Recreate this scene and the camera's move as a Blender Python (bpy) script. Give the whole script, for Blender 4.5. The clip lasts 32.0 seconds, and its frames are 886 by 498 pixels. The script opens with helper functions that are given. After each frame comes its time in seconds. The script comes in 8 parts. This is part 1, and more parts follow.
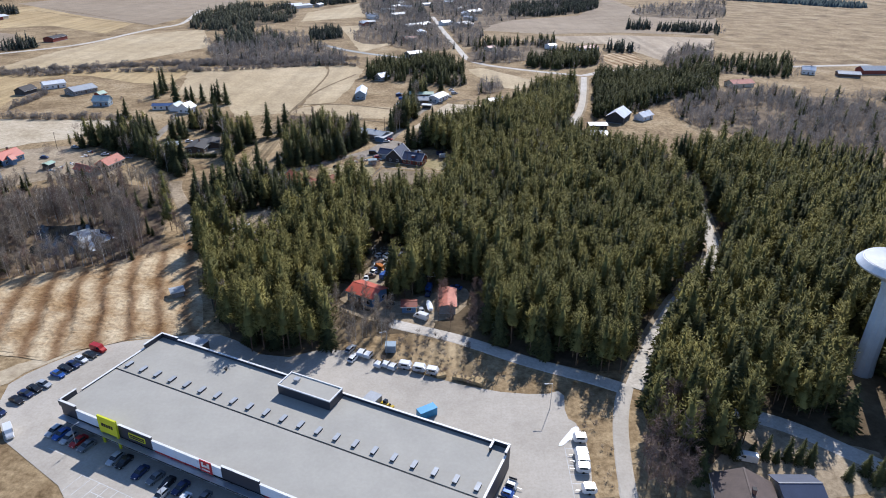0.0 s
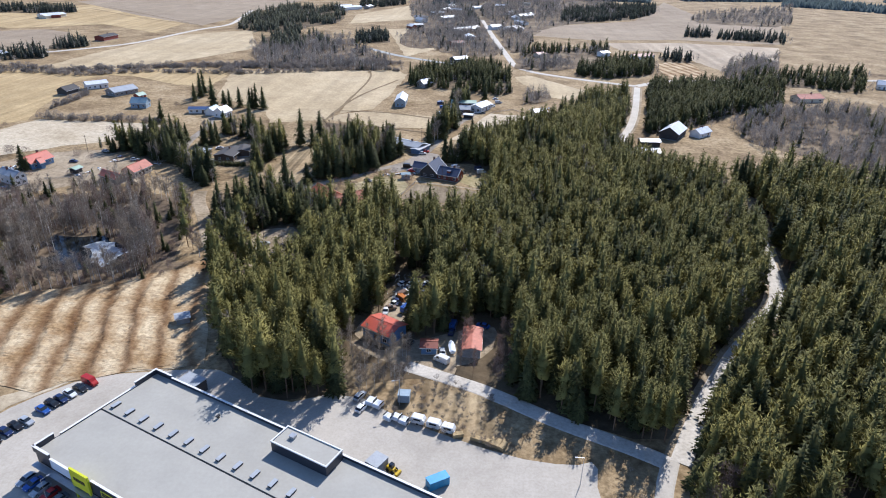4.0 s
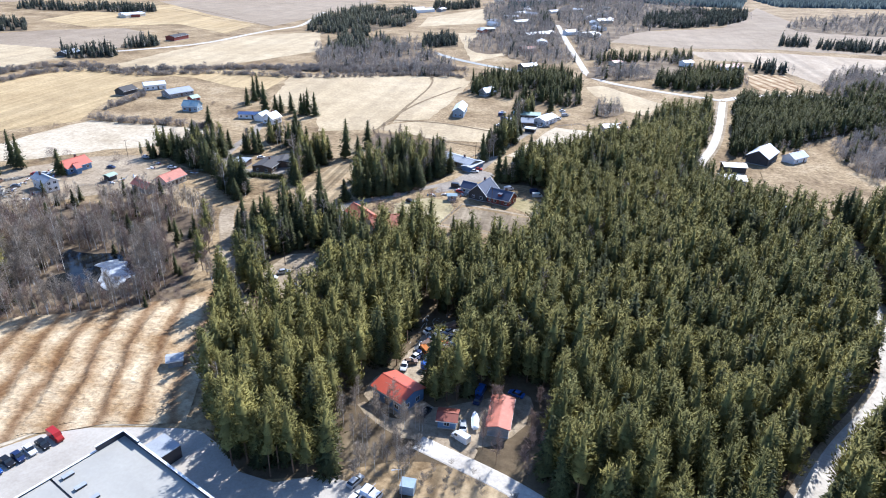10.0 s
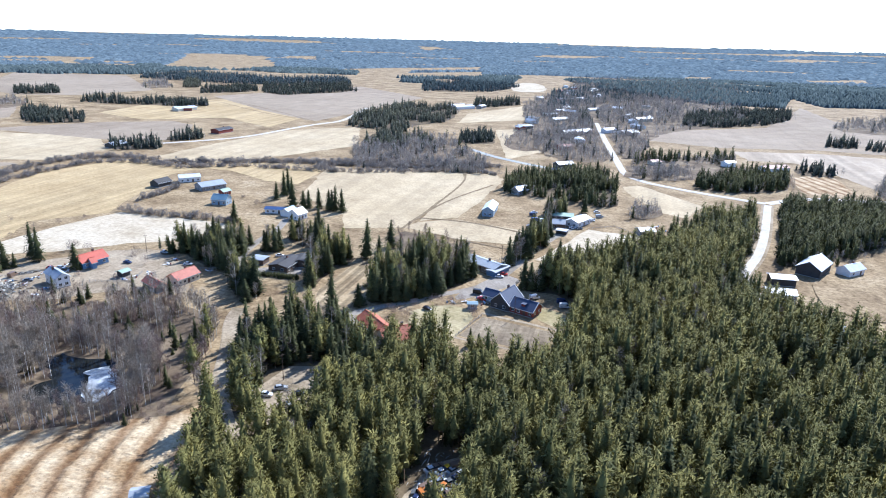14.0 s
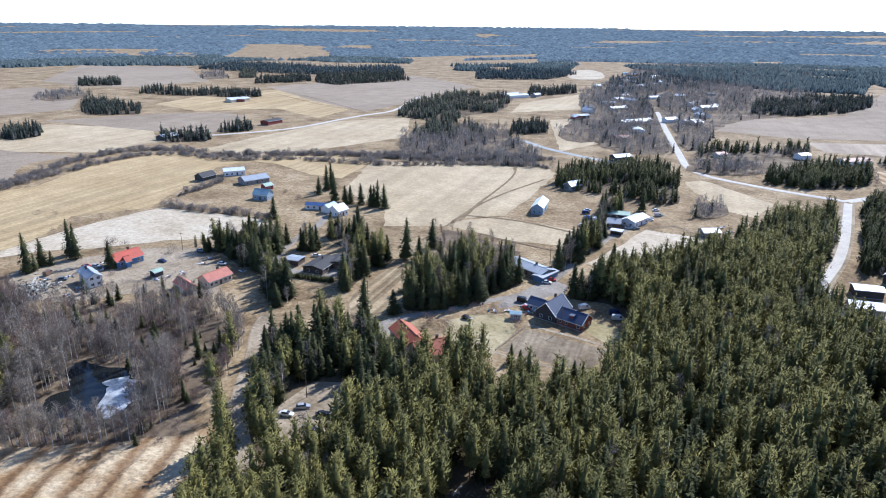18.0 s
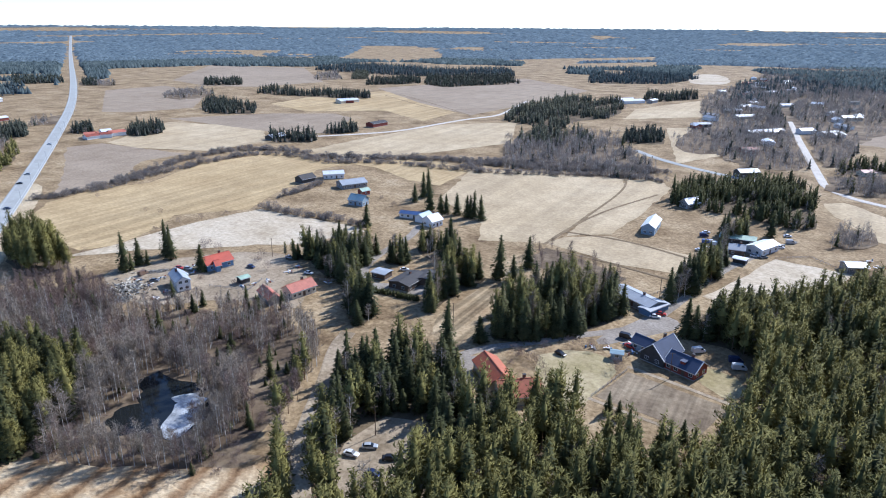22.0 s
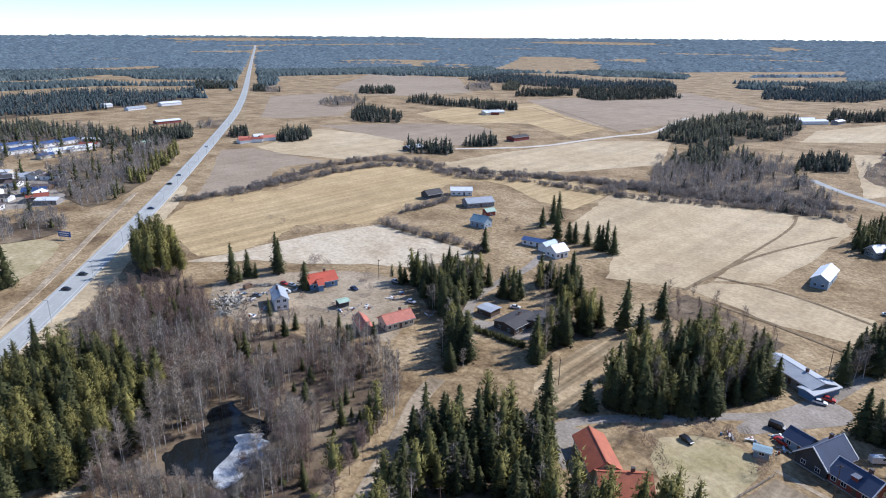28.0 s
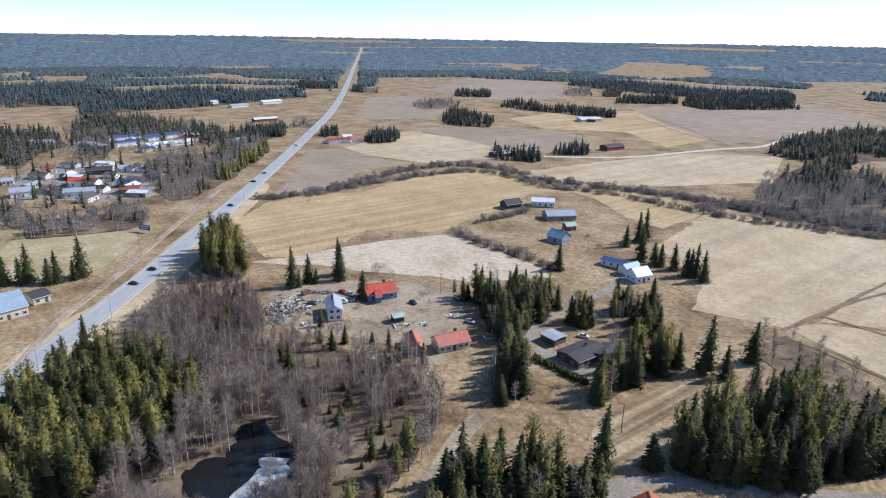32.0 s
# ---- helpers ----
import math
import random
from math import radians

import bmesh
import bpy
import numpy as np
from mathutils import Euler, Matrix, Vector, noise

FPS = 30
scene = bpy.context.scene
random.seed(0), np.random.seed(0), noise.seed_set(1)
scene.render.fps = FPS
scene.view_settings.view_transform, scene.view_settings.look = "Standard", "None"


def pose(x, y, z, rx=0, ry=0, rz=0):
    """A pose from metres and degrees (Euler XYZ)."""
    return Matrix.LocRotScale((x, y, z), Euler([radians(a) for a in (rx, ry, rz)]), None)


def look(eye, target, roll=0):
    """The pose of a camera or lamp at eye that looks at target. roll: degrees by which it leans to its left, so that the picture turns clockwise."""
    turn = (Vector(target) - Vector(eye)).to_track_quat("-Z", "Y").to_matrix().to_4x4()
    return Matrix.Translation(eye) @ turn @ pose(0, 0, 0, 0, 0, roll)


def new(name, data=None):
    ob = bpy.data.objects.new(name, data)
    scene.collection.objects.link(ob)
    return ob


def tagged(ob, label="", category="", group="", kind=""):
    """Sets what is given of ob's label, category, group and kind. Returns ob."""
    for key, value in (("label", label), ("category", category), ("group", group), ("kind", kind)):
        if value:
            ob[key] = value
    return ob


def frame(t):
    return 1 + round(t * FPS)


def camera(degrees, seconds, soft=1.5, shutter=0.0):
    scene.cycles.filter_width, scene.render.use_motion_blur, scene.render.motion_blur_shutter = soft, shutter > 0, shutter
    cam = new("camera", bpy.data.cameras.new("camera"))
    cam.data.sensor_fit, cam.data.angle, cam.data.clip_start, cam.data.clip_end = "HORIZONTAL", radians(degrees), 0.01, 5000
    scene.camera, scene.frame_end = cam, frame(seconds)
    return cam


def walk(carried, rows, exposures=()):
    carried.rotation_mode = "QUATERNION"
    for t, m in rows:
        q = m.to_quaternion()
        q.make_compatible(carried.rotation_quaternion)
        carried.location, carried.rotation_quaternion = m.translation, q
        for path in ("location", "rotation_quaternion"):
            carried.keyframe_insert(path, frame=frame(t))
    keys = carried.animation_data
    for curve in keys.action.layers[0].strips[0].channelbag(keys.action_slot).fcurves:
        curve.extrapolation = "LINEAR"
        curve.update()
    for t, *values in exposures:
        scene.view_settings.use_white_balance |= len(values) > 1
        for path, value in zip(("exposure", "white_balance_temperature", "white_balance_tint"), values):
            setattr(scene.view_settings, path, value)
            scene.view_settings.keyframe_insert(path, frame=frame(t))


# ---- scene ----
cam = camera(69.01, 32.0, soft=1.0)


def row(t, x, y, z, turn, tilt, roll):
    """Seconds, eye, turn to the left of +y, tilt up from level and roll, in degrees."""
    return t, pose(x, y, z, 90 + tilt, 0, turn) @ pose(0, 0, 0, 0, 0, roll)


walk(cam, [
    row(0, 0.00, 0.00, 107.97, 0.000, -25.938, 1.153),
    row(1, 1.20, 5.78, 107.90, 1.055, -25.903, 1.217),
    row(2, 2.28, 11.38, 107.89, 2.067, -25.839, 1.412),
    row(3, 3.42, 16.90, 108.03, 3.108, -25.848, 1.550),
    row(3.5, 4.05, 19.77, 108.03, 3.743, -25.892, 1.508),
    row(5.5, 6.24, 31.25, 107.73, 6.192, -25.807, 1.506),
    row(6, 6.61, 34.14, 107.65, 6.702, -25.837, 1.587),
    row(7, 7.55, 39.89, 107.47, 7.886, -25.912, 1.623),
    row(8, 8.84, 45.61, 107.11, 8.971, -25.879, 1.562),
    row(9, 10.14, 51.30, 106.31, 10.108, -25.812, 1.437),
    row(10, 10.99, 56.79, 105.76, 11.160, -25.817, 1.404),
    row(11, 11.91, 62.11, 105.79, 12.159, -25.770, 1.588),
    row(11.5, 12.61, 64.82, 106.00, 12.689, -24.531, 1.654),
    row(12, 13.26, 67.72, 106.39, 13.223, -22.522, 1.579),
    row(12.5, 13.65, 70.43, 106.74, 13.637, -20.510, 1.520),
    row(13, 14.13, 73.16, 106.96, 14.104, -19.268, 1.500),
    row(13.5, 14.59, 75.89, 107.13, 14.702, -18.504, 1.520),
    row(14, 15.14, 78.56, 107.40, 15.253, -18.196, 1.550),
    row(14.5, 15.63, 81.14, 107.62, 15.665, -18.256, 1.510),
    row(16.5, 15.97, 91.17, 107.70, 17.575, -18.671, 1.036),
    row(17, 15.64, 94.05, 107.50, 18.305, -18.911, 0.885),
    row(18, 14.24, 99.88, 107.27, 20.325, -19.304, 0.590),
    row(19, 12.32, 105.63, 107.28, 22.635, -19.527, 0.398),
    row(20, 10.60, 111.58, 106.98, 25.095, -19.617, 0.254),
    row(21, 9.35, 117.32, 107.06, 27.580, -19.556, 0.281),
    row(22, 8.41, 122.82, 107.12, 29.987, -19.228, 0.418),
    row(23, 7.32, 128.54, 107.25, 32.247, -18.990, 0.518),
    row(24, 6.27, 134.10, 107.31, 34.545, -18.777, 0.514),
    row(25, 4.95, 139.62, 107.30, 36.792, -18.714, 0.483),
    row(25.5, 4.41, 142.33, 107.19, 37.888, -18.683, 0.523),
    row(27.5, 1.92, 153.64, 106.83, 42.420, -18.509, 0.442),
    row(28, 1.08, 156.53, 106.75, 43.561, -18.459, 0.423),
    row(29, -1.16, 162.39, 106.59, 45.645, -18.412, 0.541),
    row(30, -2.44, 167.91, 106.35, 47.924, -18.389, 0.624),
    row(31, -3.50, 173.08, 106.26, 50.045, -18.350, 0.910),
    row(32, -4.82, 178.17, 105.89, 52.283, -18.273, 0.980),
], exposures=[(0.0, 0.3, 6050, 13), (3.0, 0.45, 6000, 13), (6.0, 0.66, 5950, 13), (9.0, 0.97, 5750, 12), (11.0, 1.05, 5650, 12), (12.2, 1.2, 5480, 10), (13.3, 1.12, 5480, 10), (14.2, 0.9, 5480, 11), (16.5, 0.62, 5500, 12), (20.0, 0.6, 5500, 13), (23.0, 0.48, 5600, 13), (28.0, 0.39, 5800, 14), (32.0, 0.3, 5850, 14)])

# ---- light ----
SUN_AZ, SUN_EL = radians(21), radians(41)
world = bpy.data.worlds.new("sky")
scene.world = world
world.use_nodes = True
wn = world.node_tree.nodes
sky = wn.new("ShaderNodeTexSky")
sky.sky_type, sky.sun_disc = "NISHITA", False
sky.sun_elevation, sky.sun_rotation = SUN_EL, SUN_AZ
sky.altitude, sky.air_density, sky.dust_density, sky.ozone_density = 100, 0.75, 0.1, 4.0
wn["Background"].inputs["Strength"].default_value = 0.15
world.node_tree.links.new(sky.outputs[0], wn["Background"].inputs["Color"])
sun = new("sun", bpy.data.lights.new("sun", "SUN"))
sun.data.energy, sun.data.angle, sun.data.color = 4.6, radians(0.5), (1.0, 0.965, 0.91)
sun.matrix_world = look((300 * math.sin(SUN_AZ), 300 * math.cos(SUN_AZ), 300 * math.tan(SUN_EL)), (0, 0, 0))


# ---- materials ----
def ramp(nt, fac, stops):
    """A colour ramp on a value; stops of (place, colour)."""
    r = nt.nodes.new("ShaderNodeValToRGB")
    while len(r.color_ramp.elements) < len(stops):
        r.color_ramp.elements.new(0.5)
    for e, (p, c) in zip(r.color_ramp.elements, stops):
        e.position, e.color = p, (*c, 1)
    nt.links.new(fac, r.inputs[0])
    return r.outputs[0]


def noise_tex(nt, scale, detail=4, rough=0.6, stretch=None, turn=0, objectspace=False):
    n = nt.nodes.new("ShaderNodeTexNoise")
    n.inputs["Scale"].default_value, n.inputs["Detail"].default_value, n.inputs["Roughness"].default_value = scale, detail, rough
    tc = nt.nodes.new("ShaderNodeTexCoord" if objectspace else "ShaderNodeNewGeometry")
    m = nt.nodes.new("ShaderNodeMapping")
    nt.links.new(tc.outputs["Object" if objectspace else "Position"], m.inputs[0])
    m.inputs["Rotation"].default_value = (0, 0, radians(turn))
    if stretch:
        m.inputs["Scale"].default_value = stretch
    nt.links.new(m.outputs[0], n.inputs["Vector"])
    return n.outputs[0]


def mix(nt, fac, a, b, kind="MIX"):
    m = nt.nodes.new("ShaderNodeMix")
    m.data_type, m.blend_type = "RGBA", kind
    if isinstance(fac, float):
        m.inputs[0].default_value = fac
    else:
        nt.links.new(fac, m.inputs[0])
    nt.links.new(a, m.inputs[6]), nt.links.new(b, m.inputs[7])
    return m.outputs[2]


def material(name, rough=0.8, metal=0.0):
    m = bpy.data.materials.new(name)
    m.use_nodes = True
    b = m.node_tree.nodes["Principled BSDF"]
    b.inputs["Roughness"].default_value, b.inputs["Metallic"].default_value = rough, metal
    return m, m.node_tree, b


def bump(nt, b, height, strength, distance):
    n = nt.nodes.new("ShaderNodeBump")
    n.inputs["Strength"].default_value, n.inputs["Distance"].default_value = strength, distance
    nt.links.new(height, n.inputs["Height"])
    nt.links.new(n.outputs[0], b.inputs["Normal"])


def vary(c, k):
    return tuple(max(0.0, v * k) for v in c)


def plain(name, color, rough=0.7, metal=0.0, grain=6.0, spread=0.16, relief=0.02):
    """Paint, metal or board with stains and fine grain."""
    m, nt, b = material(name, rough, metal)
    big = ramp(nt, noise_tex(nt, grain * 0.12, 4), [(0.3, vary(color, 1 - spread)), (0.7, vary(color, 1 + spread * 0.6))])
    fine = ramp(nt, noise_tex(nt, grain, 3), [(0.3, (1 - spread,) * 3), (0.7, (1.0,) * 3)])
    nt.links.new(mix(nt, 1.0, big, fine, "MULTIPLY"), b.inputs["Base Color"])
    bump(nt, b, noise_tex(nt, grain * 2, 3), 0.3, relief)
    return m


def earth(name, tones, scale=0.03, rows=None, fine=0.5, rough=0.95, relief=0.15, depth=1.0):
    """Grass, soil and stubble: tones from dark to light, patches, grain, and rows (turn, spacing, depth) where it is tilled."""
    m, nt, b = material(name, rough)
    b.inputs["Specular IOR Level"].default_value = 0.15
    k = len(tones)
    big = ramp(nt, noise_tex(nt, scale, 6, 0.62), [(0.28 + 0.44 * i / (k - 1), c) for i, c in enumerate(tones)])
    mid = ramp(nt, noise_tex(nt, scale * 7, 5, 0.7), [(0.3, (1 - 0.26 * depth, 1 - 0.28 * depth, 1 - 0.3 * depth)), (0.68, (1.0, 1.0, 1.0))])
    grain = ramp(nt, noise_tex(nt, fine, 4, 0.7), [(0.32, (1 - 0.3 * depth, 1 - 0.32 * depth, 1 - 0.34 * depth)), (0.62, (1.0, 1.0, 1.0))])
    col = mix(nt, 1.0, mix(nt, 1.0, big, mid, "MULTIPLY"), grain, "MULTIPLY")
    if rows:
        turn, spacing, deep = rows
        line = noise_tex(nt, 1.0 / spacing, 2, 0.5, (1.0, 0.02, 1.0), turn)
        col = mix(nt, 1.0, col, ramp(nt, line, [(0.35, (1 - deep,) * 3), (0.6, (1.0,) * 3)]), "MULTIPLY")
    nt.links.new(col, b.inputs["Base Color"])
    bump(nt, b, noise_tex(nt, fine * 1.5, 4, 0.7), 0.6, relief)
    return m


def foliage(name, dark, light, glow=0.35, rough=0.7):
    """Needles or twigs: varied tree by tree and clump by clump, with light that shines through."""
    m, nt, b = material(name, rough)
    b.inputs["Specular IOR Level"].default_value = 0.06 if glow else 0.0
    g = nt.nodes.new("ShaderNodeNewGeometry")
    island = ramp(nt, g.outputs["Random Per Island"], [(0.0, dark), (0.6, light), (1.0, vary(light, 1.2))])
    patch = ramp(nt, noise_tex(nt, 0.16, 3), [(0.3, (0.62, 0.66, 0.7)), (0.7, (1.0, 1.0, 0.95))])
    stand = ramp(nt, noise_tex(nt, 0.035, 2), [(0.36, (0.74, 0.77, 0.78)), (0.62, (1.1, 1.07, 1.0))])
    col = mix(nt, 1.0, mix(nt, 1.0, island, patch, "MULTIPLY"), stand, "MULTIPLY")
    nt.links.new(col, b.inputs["Base Color"])
    if glow:
        tr = nt.nodes.new("ShaderNodeBsdfTranslucent")
        nt.links.new(col, tr.inputs[0])
        ms = nt.nodes.new("ShaderNodeMixShader")
        ms.inputs[0].default_value = glow
        nt.links.new(b.outputs[0], ms.inputs[1]), nt.links.new(tr.outputs[0], ms.inputs[2])
        nt.links.new(ms.outputs[0], nt.nodes["Material Output"].inputs[0])
    return m


M_GROUND = earth("dry_meadow", [(0.17, 0.11, 0.058), (0.36, 0.258, 0.14), (0.5, 0.375, 0.215), (0.6, 0.475, 0.295)], 0.035, None, 0.6, 0.95, 0.25, 1.7)
M_GOLD = earth("golden_stubble", [(0.47, 0.335, 0.165), (0.58, 0.43, 0.225), (0.65, 0.5, 0.28)], 0.008, (62, 7.0, 0.22))
M_PALE = earth("pale_grass", [(0.46, 0.37, 0.24), (0.62, 0.52, 0.37), (0.7, 0.61, 0.46)], 0.03)
M_BEIGE = earth("beige_stubble", [(0.5, 0.385, 0.225), (0.6, 0.475, 0.295), (0.67, 0.545, 0.355)], 0.01, (-20, 9.0, 0.14))
M_ROWS = earth("mown_rows", [(0.5, 0.4, 0.28), (0.58, 0.47, 0.34), (0.62, 0.52, 0.39)], 0.01, (40, 16.0, 0.3))
M_PLOUGH = earth("ploughed_soil", [(0.32, 0.248, 0.17), (0.39, 0.308, 0.215), (0.44, 0.352, 0.252)], 0.006, (35, 9.0, 0.08))
M_STRIPE, nt_, b_ = material("striped_fallow", 0.95)
b_.inputs["Specular IOR Level"].default_value = 0.1
wave = nt_.nodes.new("ShaderNodeTexWave")
geo, mp = nt_.nodes.new("ShaderNodeNewGeometry"), nt_.nodes.new("ShaderNodeMapping")
mp.inputs["Rotation"].default_value = (0, 0, radians(-19.5))
nt_.links.new(geo.outputs["Position"], mp.inputs[0]), nt_.links.new(mp.outputs[0], wave.inputs["Vector"])
for key, val in (("Scale", 0.036), ("Distortion", 5.0), ("Detail", 5.0), ("Detail Scale", 0.5), ("Detail Roughness", 0.66)):
    wave.inputs[key].default_value = val
bands = ramp(nt_, wave.outputs["Fac"], [(0.0, (0.29, 0.185, 0.1)), (0.2, (0.41, 0.29, 0.168)), (0.46, (0.52, 0.395, 0.24)), (1.0, (0.62, 0.5, 0.325))])
specks = ramp(nt_, noise_tex(nt_, 0.7, 5, 0.75), [(0.3, (0.55, 0.5, 0.46)), (0.6, (1.0, 1.0, 1.0))])
blot = ramp(nt_, noise_tex(nt_, 0.07, 4, 0.6), [(0.36, (0.62, 0.52, 0.42)), (0.6, (1.0, 1.0, 1.0))])
nt_.links.new(mix(nt_, 1.0, mix(nt_, 1.0, bands, specks, "MULTIPLY"), blot, "MULTIPLY"), b_.inputs["Base Color"])
bump(nt_, b_, noise_tex(nt_, 0.8, 5, 0.7), 0.8, 0.3)
M_BANK = earth("furrowed_bank", [(0.36, 0.25, 0.135), (0.5, 0.375, 0.215), (0.61, 0.48, 0.295)], 0.05, (-8, 3.6, 0.62), 0.6, 0.95, 0.2, 1.1)
M_FLOOR = earth("forest_floor", [(0.07, 0.055, 0.035), (0.15, 0.11, 0.065), (0.26, 0.2, 0.12)], 0.05)
M_BRUSH = earth("brush_floor", [(0.085, 0.06, 0.04), (0.19, 0.14, 0.09), (0.38, 0.3, 0.195)], 0.05)
M_LAWN = earth("spring_lawn", [(0.33, 0.275, 0.13), (0.47, 0.39, 0.22), (0.58, 0.48, 0.3)], 0.06)
M_DARKSOIL = earth("garden_soil", [(0.2, 0.15, 0.1), (0.32, 0.25, 0.165), (0.43, 0.35, 0.235)], 0.08, (-12, 1.6, 0.3))
M_GRAVEL = earth("gravel", [(0.5, 0.455, 0.385), (0.62, 0.57, 0.49), (0.7, 0.65, 0.57)], 0.12, None, 1.2, 0.95, 0.05, 0.7)
M_TRACK = earth("dirt_track", [(0.26, 0.2, 0.125), (0.43, 0.345, 0.235), (0.56, 0.465, 0.33)], 0.06, None, 0.8, 0.95, 0.15, 1.2)
M_ASPHALT = earth("worn_asphalt", [(0.39, 0.35, 0.29), (0.475, 0.43, 0.362), (0.54, 0.49, 0.415)], 0.04, None, 1.5, 0.9, 0.01, 0.45)
M_DRIVE = earth("packed_drive", [(0.24, 0.205, 0.16), (0.34, 0.298, 0.245), (0.44, 0.395, 0.335)], 0.12, None, 1.2, 0.95, 0.05, 1.0)
M_HIGHWAY = earth("highway_asphalt", [(0.33, 0.335, 0.31), (0.385, 0.39, 0.362), (0.42, 0.425, 0.395)], 0.05, None, 1.5, 0.85, 0.01, 0.4)
# Blue-grey haze of distance is mixed into this foliage colour.
M_HAZEWOOD = foliage("distant_conifers", (0.07, 0.09, 0.095), (0.11, 0.135, 0.14), 0.0, 1.0)
# Pine and spruce again, greyed and bluer: light haze put into the colour.
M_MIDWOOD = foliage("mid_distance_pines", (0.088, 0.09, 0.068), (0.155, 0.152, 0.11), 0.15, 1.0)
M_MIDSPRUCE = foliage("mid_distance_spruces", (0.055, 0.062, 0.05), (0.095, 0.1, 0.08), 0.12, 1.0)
# Paler and bluer still: thicker haze painted into the needle colour.
M_HAZE_HORIZON = foliage("horizon_woods", (0.13, 0.165, 0.195), (0.148, 0.186, 0.218), 0.0, 1.0)
M_PINE = foliage("pine_needles", (0.13, 0.117, 0.043), (0.238, 0.212, 0.073), 0.11)
M_SPRUCE = foliage("spruce_needles", (0.056, 0.059, 0.028), (0.112, 0.112, 0.047), 0.17)
M_TWIG = foliage("bare_twigs", (0.2, 0.155, 0.122), (0.42, 0.34, 0.275), 0.12)
M_REDTWIG = foliage("reddish_twigs", (0.16, 0.11, 0.095), (0.31, 0.22, 0.19), 0.1)
M_FARTWIG = foliage("grey_brown_twigs", (0.22, 0.185, 0.17), (0.36, 0.31, 0.28), 0.35, 1.0)
M_BARK = plain("pine_bark", (0.2, 0.12, 0.07), 0.95, 0, 3.0, 0.3)
M_BIRCH = plain("birch_bark", (0.64, 0.61, 0.56), 0.8, 0, 3.0, 0.3)
M_WATER, nt_, b_ = material("dark_pond_water", 0.04)
b_.inputs["Specular IOR Level"].default_value = 0.25
b_.inputs["Base Color"].default_value = (0.012, 0.014, 0.014, 1)
M_ICE = plain("rotten_ice", (0.56, 0.58, 0.59), 0.5, 0, 1.6, 0.5)

# ---- ground and large surfaces ----
CX, CY = 0.0, 90.0


def gz(x, y):
    """Height of the land: flat country that rises to low ridges at the horizon."""
    r = math.hypot(x - CX, y - CY)
    return 0.0 if r < 2600 else 81 * ((r - 2600) / 2300) ** 2


def mesh_of(name, verts, faces, mat, smooth=False):
    me = bpy.data.meshes.new(name)
    me.from_pydata(verts, [], faces)
    for m in (mat if isinstance(mat, (list, tuple)) else [mat]):
        me.materials.append(m)
    if smooth:
        me.polygons.foreach_set("use_smooth", [True] * len(me.polygons))
    me.update()
    return me


def setting(name, me, label, category):
    return tagged(new(name, me), label, category, kind="structure")


def softened(pts, times=2, closed=True):
    """Rounds the corners of an outline or a line."""
    for _ in range(times):
        out = [] if closed else [pts[0]]
        for i in range(len(pts) if closed else len(pts) - 1):
            a, b = pts[i], pts[(i + 1) % len(pts)]
            out += [(a[0] * 0.75 + b[0] * 0.25, a[1] * 0.75 + b[1] * 0.25), (a[0] * 0.25 + b[0] * 0.75, a[1] * 0.25 + b[1] * 0.75)]
        pts = out if closed else out + [pts[-1]]
    return pts


def patch(name, pts, mat, z, label, category="field", round_off=1, ragged=0.0):
    """A flat piece of land with the given outline."""
    pts = softened(pts, round_off)
    if ragged:
        fine = []
        for i, a in enumerate(pts):
            b = pts[(i + 1) % len(pts)]
            n = max(1, int(math.dist(a, b) / (ragged * 3)))
            fine += [(a[0] + (b[0] - a[0]) * k / n, a[1] + (b[1] - a[1]) * k / n) for k in range(n)]
        pts = [(x + ragged * noise.noise((x * 0.21, y * 0.21, 3)), y + ragged * noise.noise((x * 0.21, y * 0.21, 9))) for x, y in fine]
    bm = bmesh.new()
    f = bm.faces.new([bm.verts.new((x, y, gz(x, y) + z)) for x, y in pts])
    if f.normal.z < 0 or (f.normal_update() or f.normal.z < 0):
        f.normal_flip()
    bmesh.ops.triangulate(bm, faces=[f])
    me = bpy.data.meshes.new(name)
    bm.to_mesh(me)
    bm.free()
    me.materials.append(mat)
    return setting(name, me, label, category)


def ribbon_mesh(name, pts, width, mat, z, shift=0.0, thick=0.0):
    """A band along a line, draped on the land."""
    line = softened(pts, 3, False)
    fine = [line[0]]
    for a, b in zip(line, line[1:]):
        n = max(1, int(math.dist(a, b) / 60))
        fine += [(a[0] + (b[0] - a[0]) * k / n, a[1] + (b[1] - a[1]) * k / n) for k in range(1, n + 1)]
    verts, faces = [], []
    for i, p in enumerate(fine):
        a, b = fine[max(0, i - 1)], fine[min(len(fine) - 1, i + 1)]
        d = math.dist(a, b) or 1
        nx, ny = -(b[1] - a[1]) / d, (b[0] - a[0]) / d
        h = gz(*p)
        h += z + (0.6 if h > 0.5 else 0)
        for s in (-width / 2 + shift, width / 2 + shift):
            verts.append((p[0] + nx * s, p[1] + ny * s, h))
            if thick:
                verts.append((p[0] + nx * (s + (0.4 if s > shift else -0.4)), p[1] + ny * (s + (0.4 if s > shift else -0.4)), h - thick))
    k = 4 if thick else 2
    for i in range(len(fine) - 1):
        a, b = i * k, (i + 1) * k
        if thick:
            faces += [(a, b, b + 2, a + 2), (a + 1, b + 1, b, a), (a + 2, b + 2, b + 3, a + 3)]
        else:
            faces.append((a, b, b + 1, a + 1))
    return mesh_of(name, verts, faces, mat)


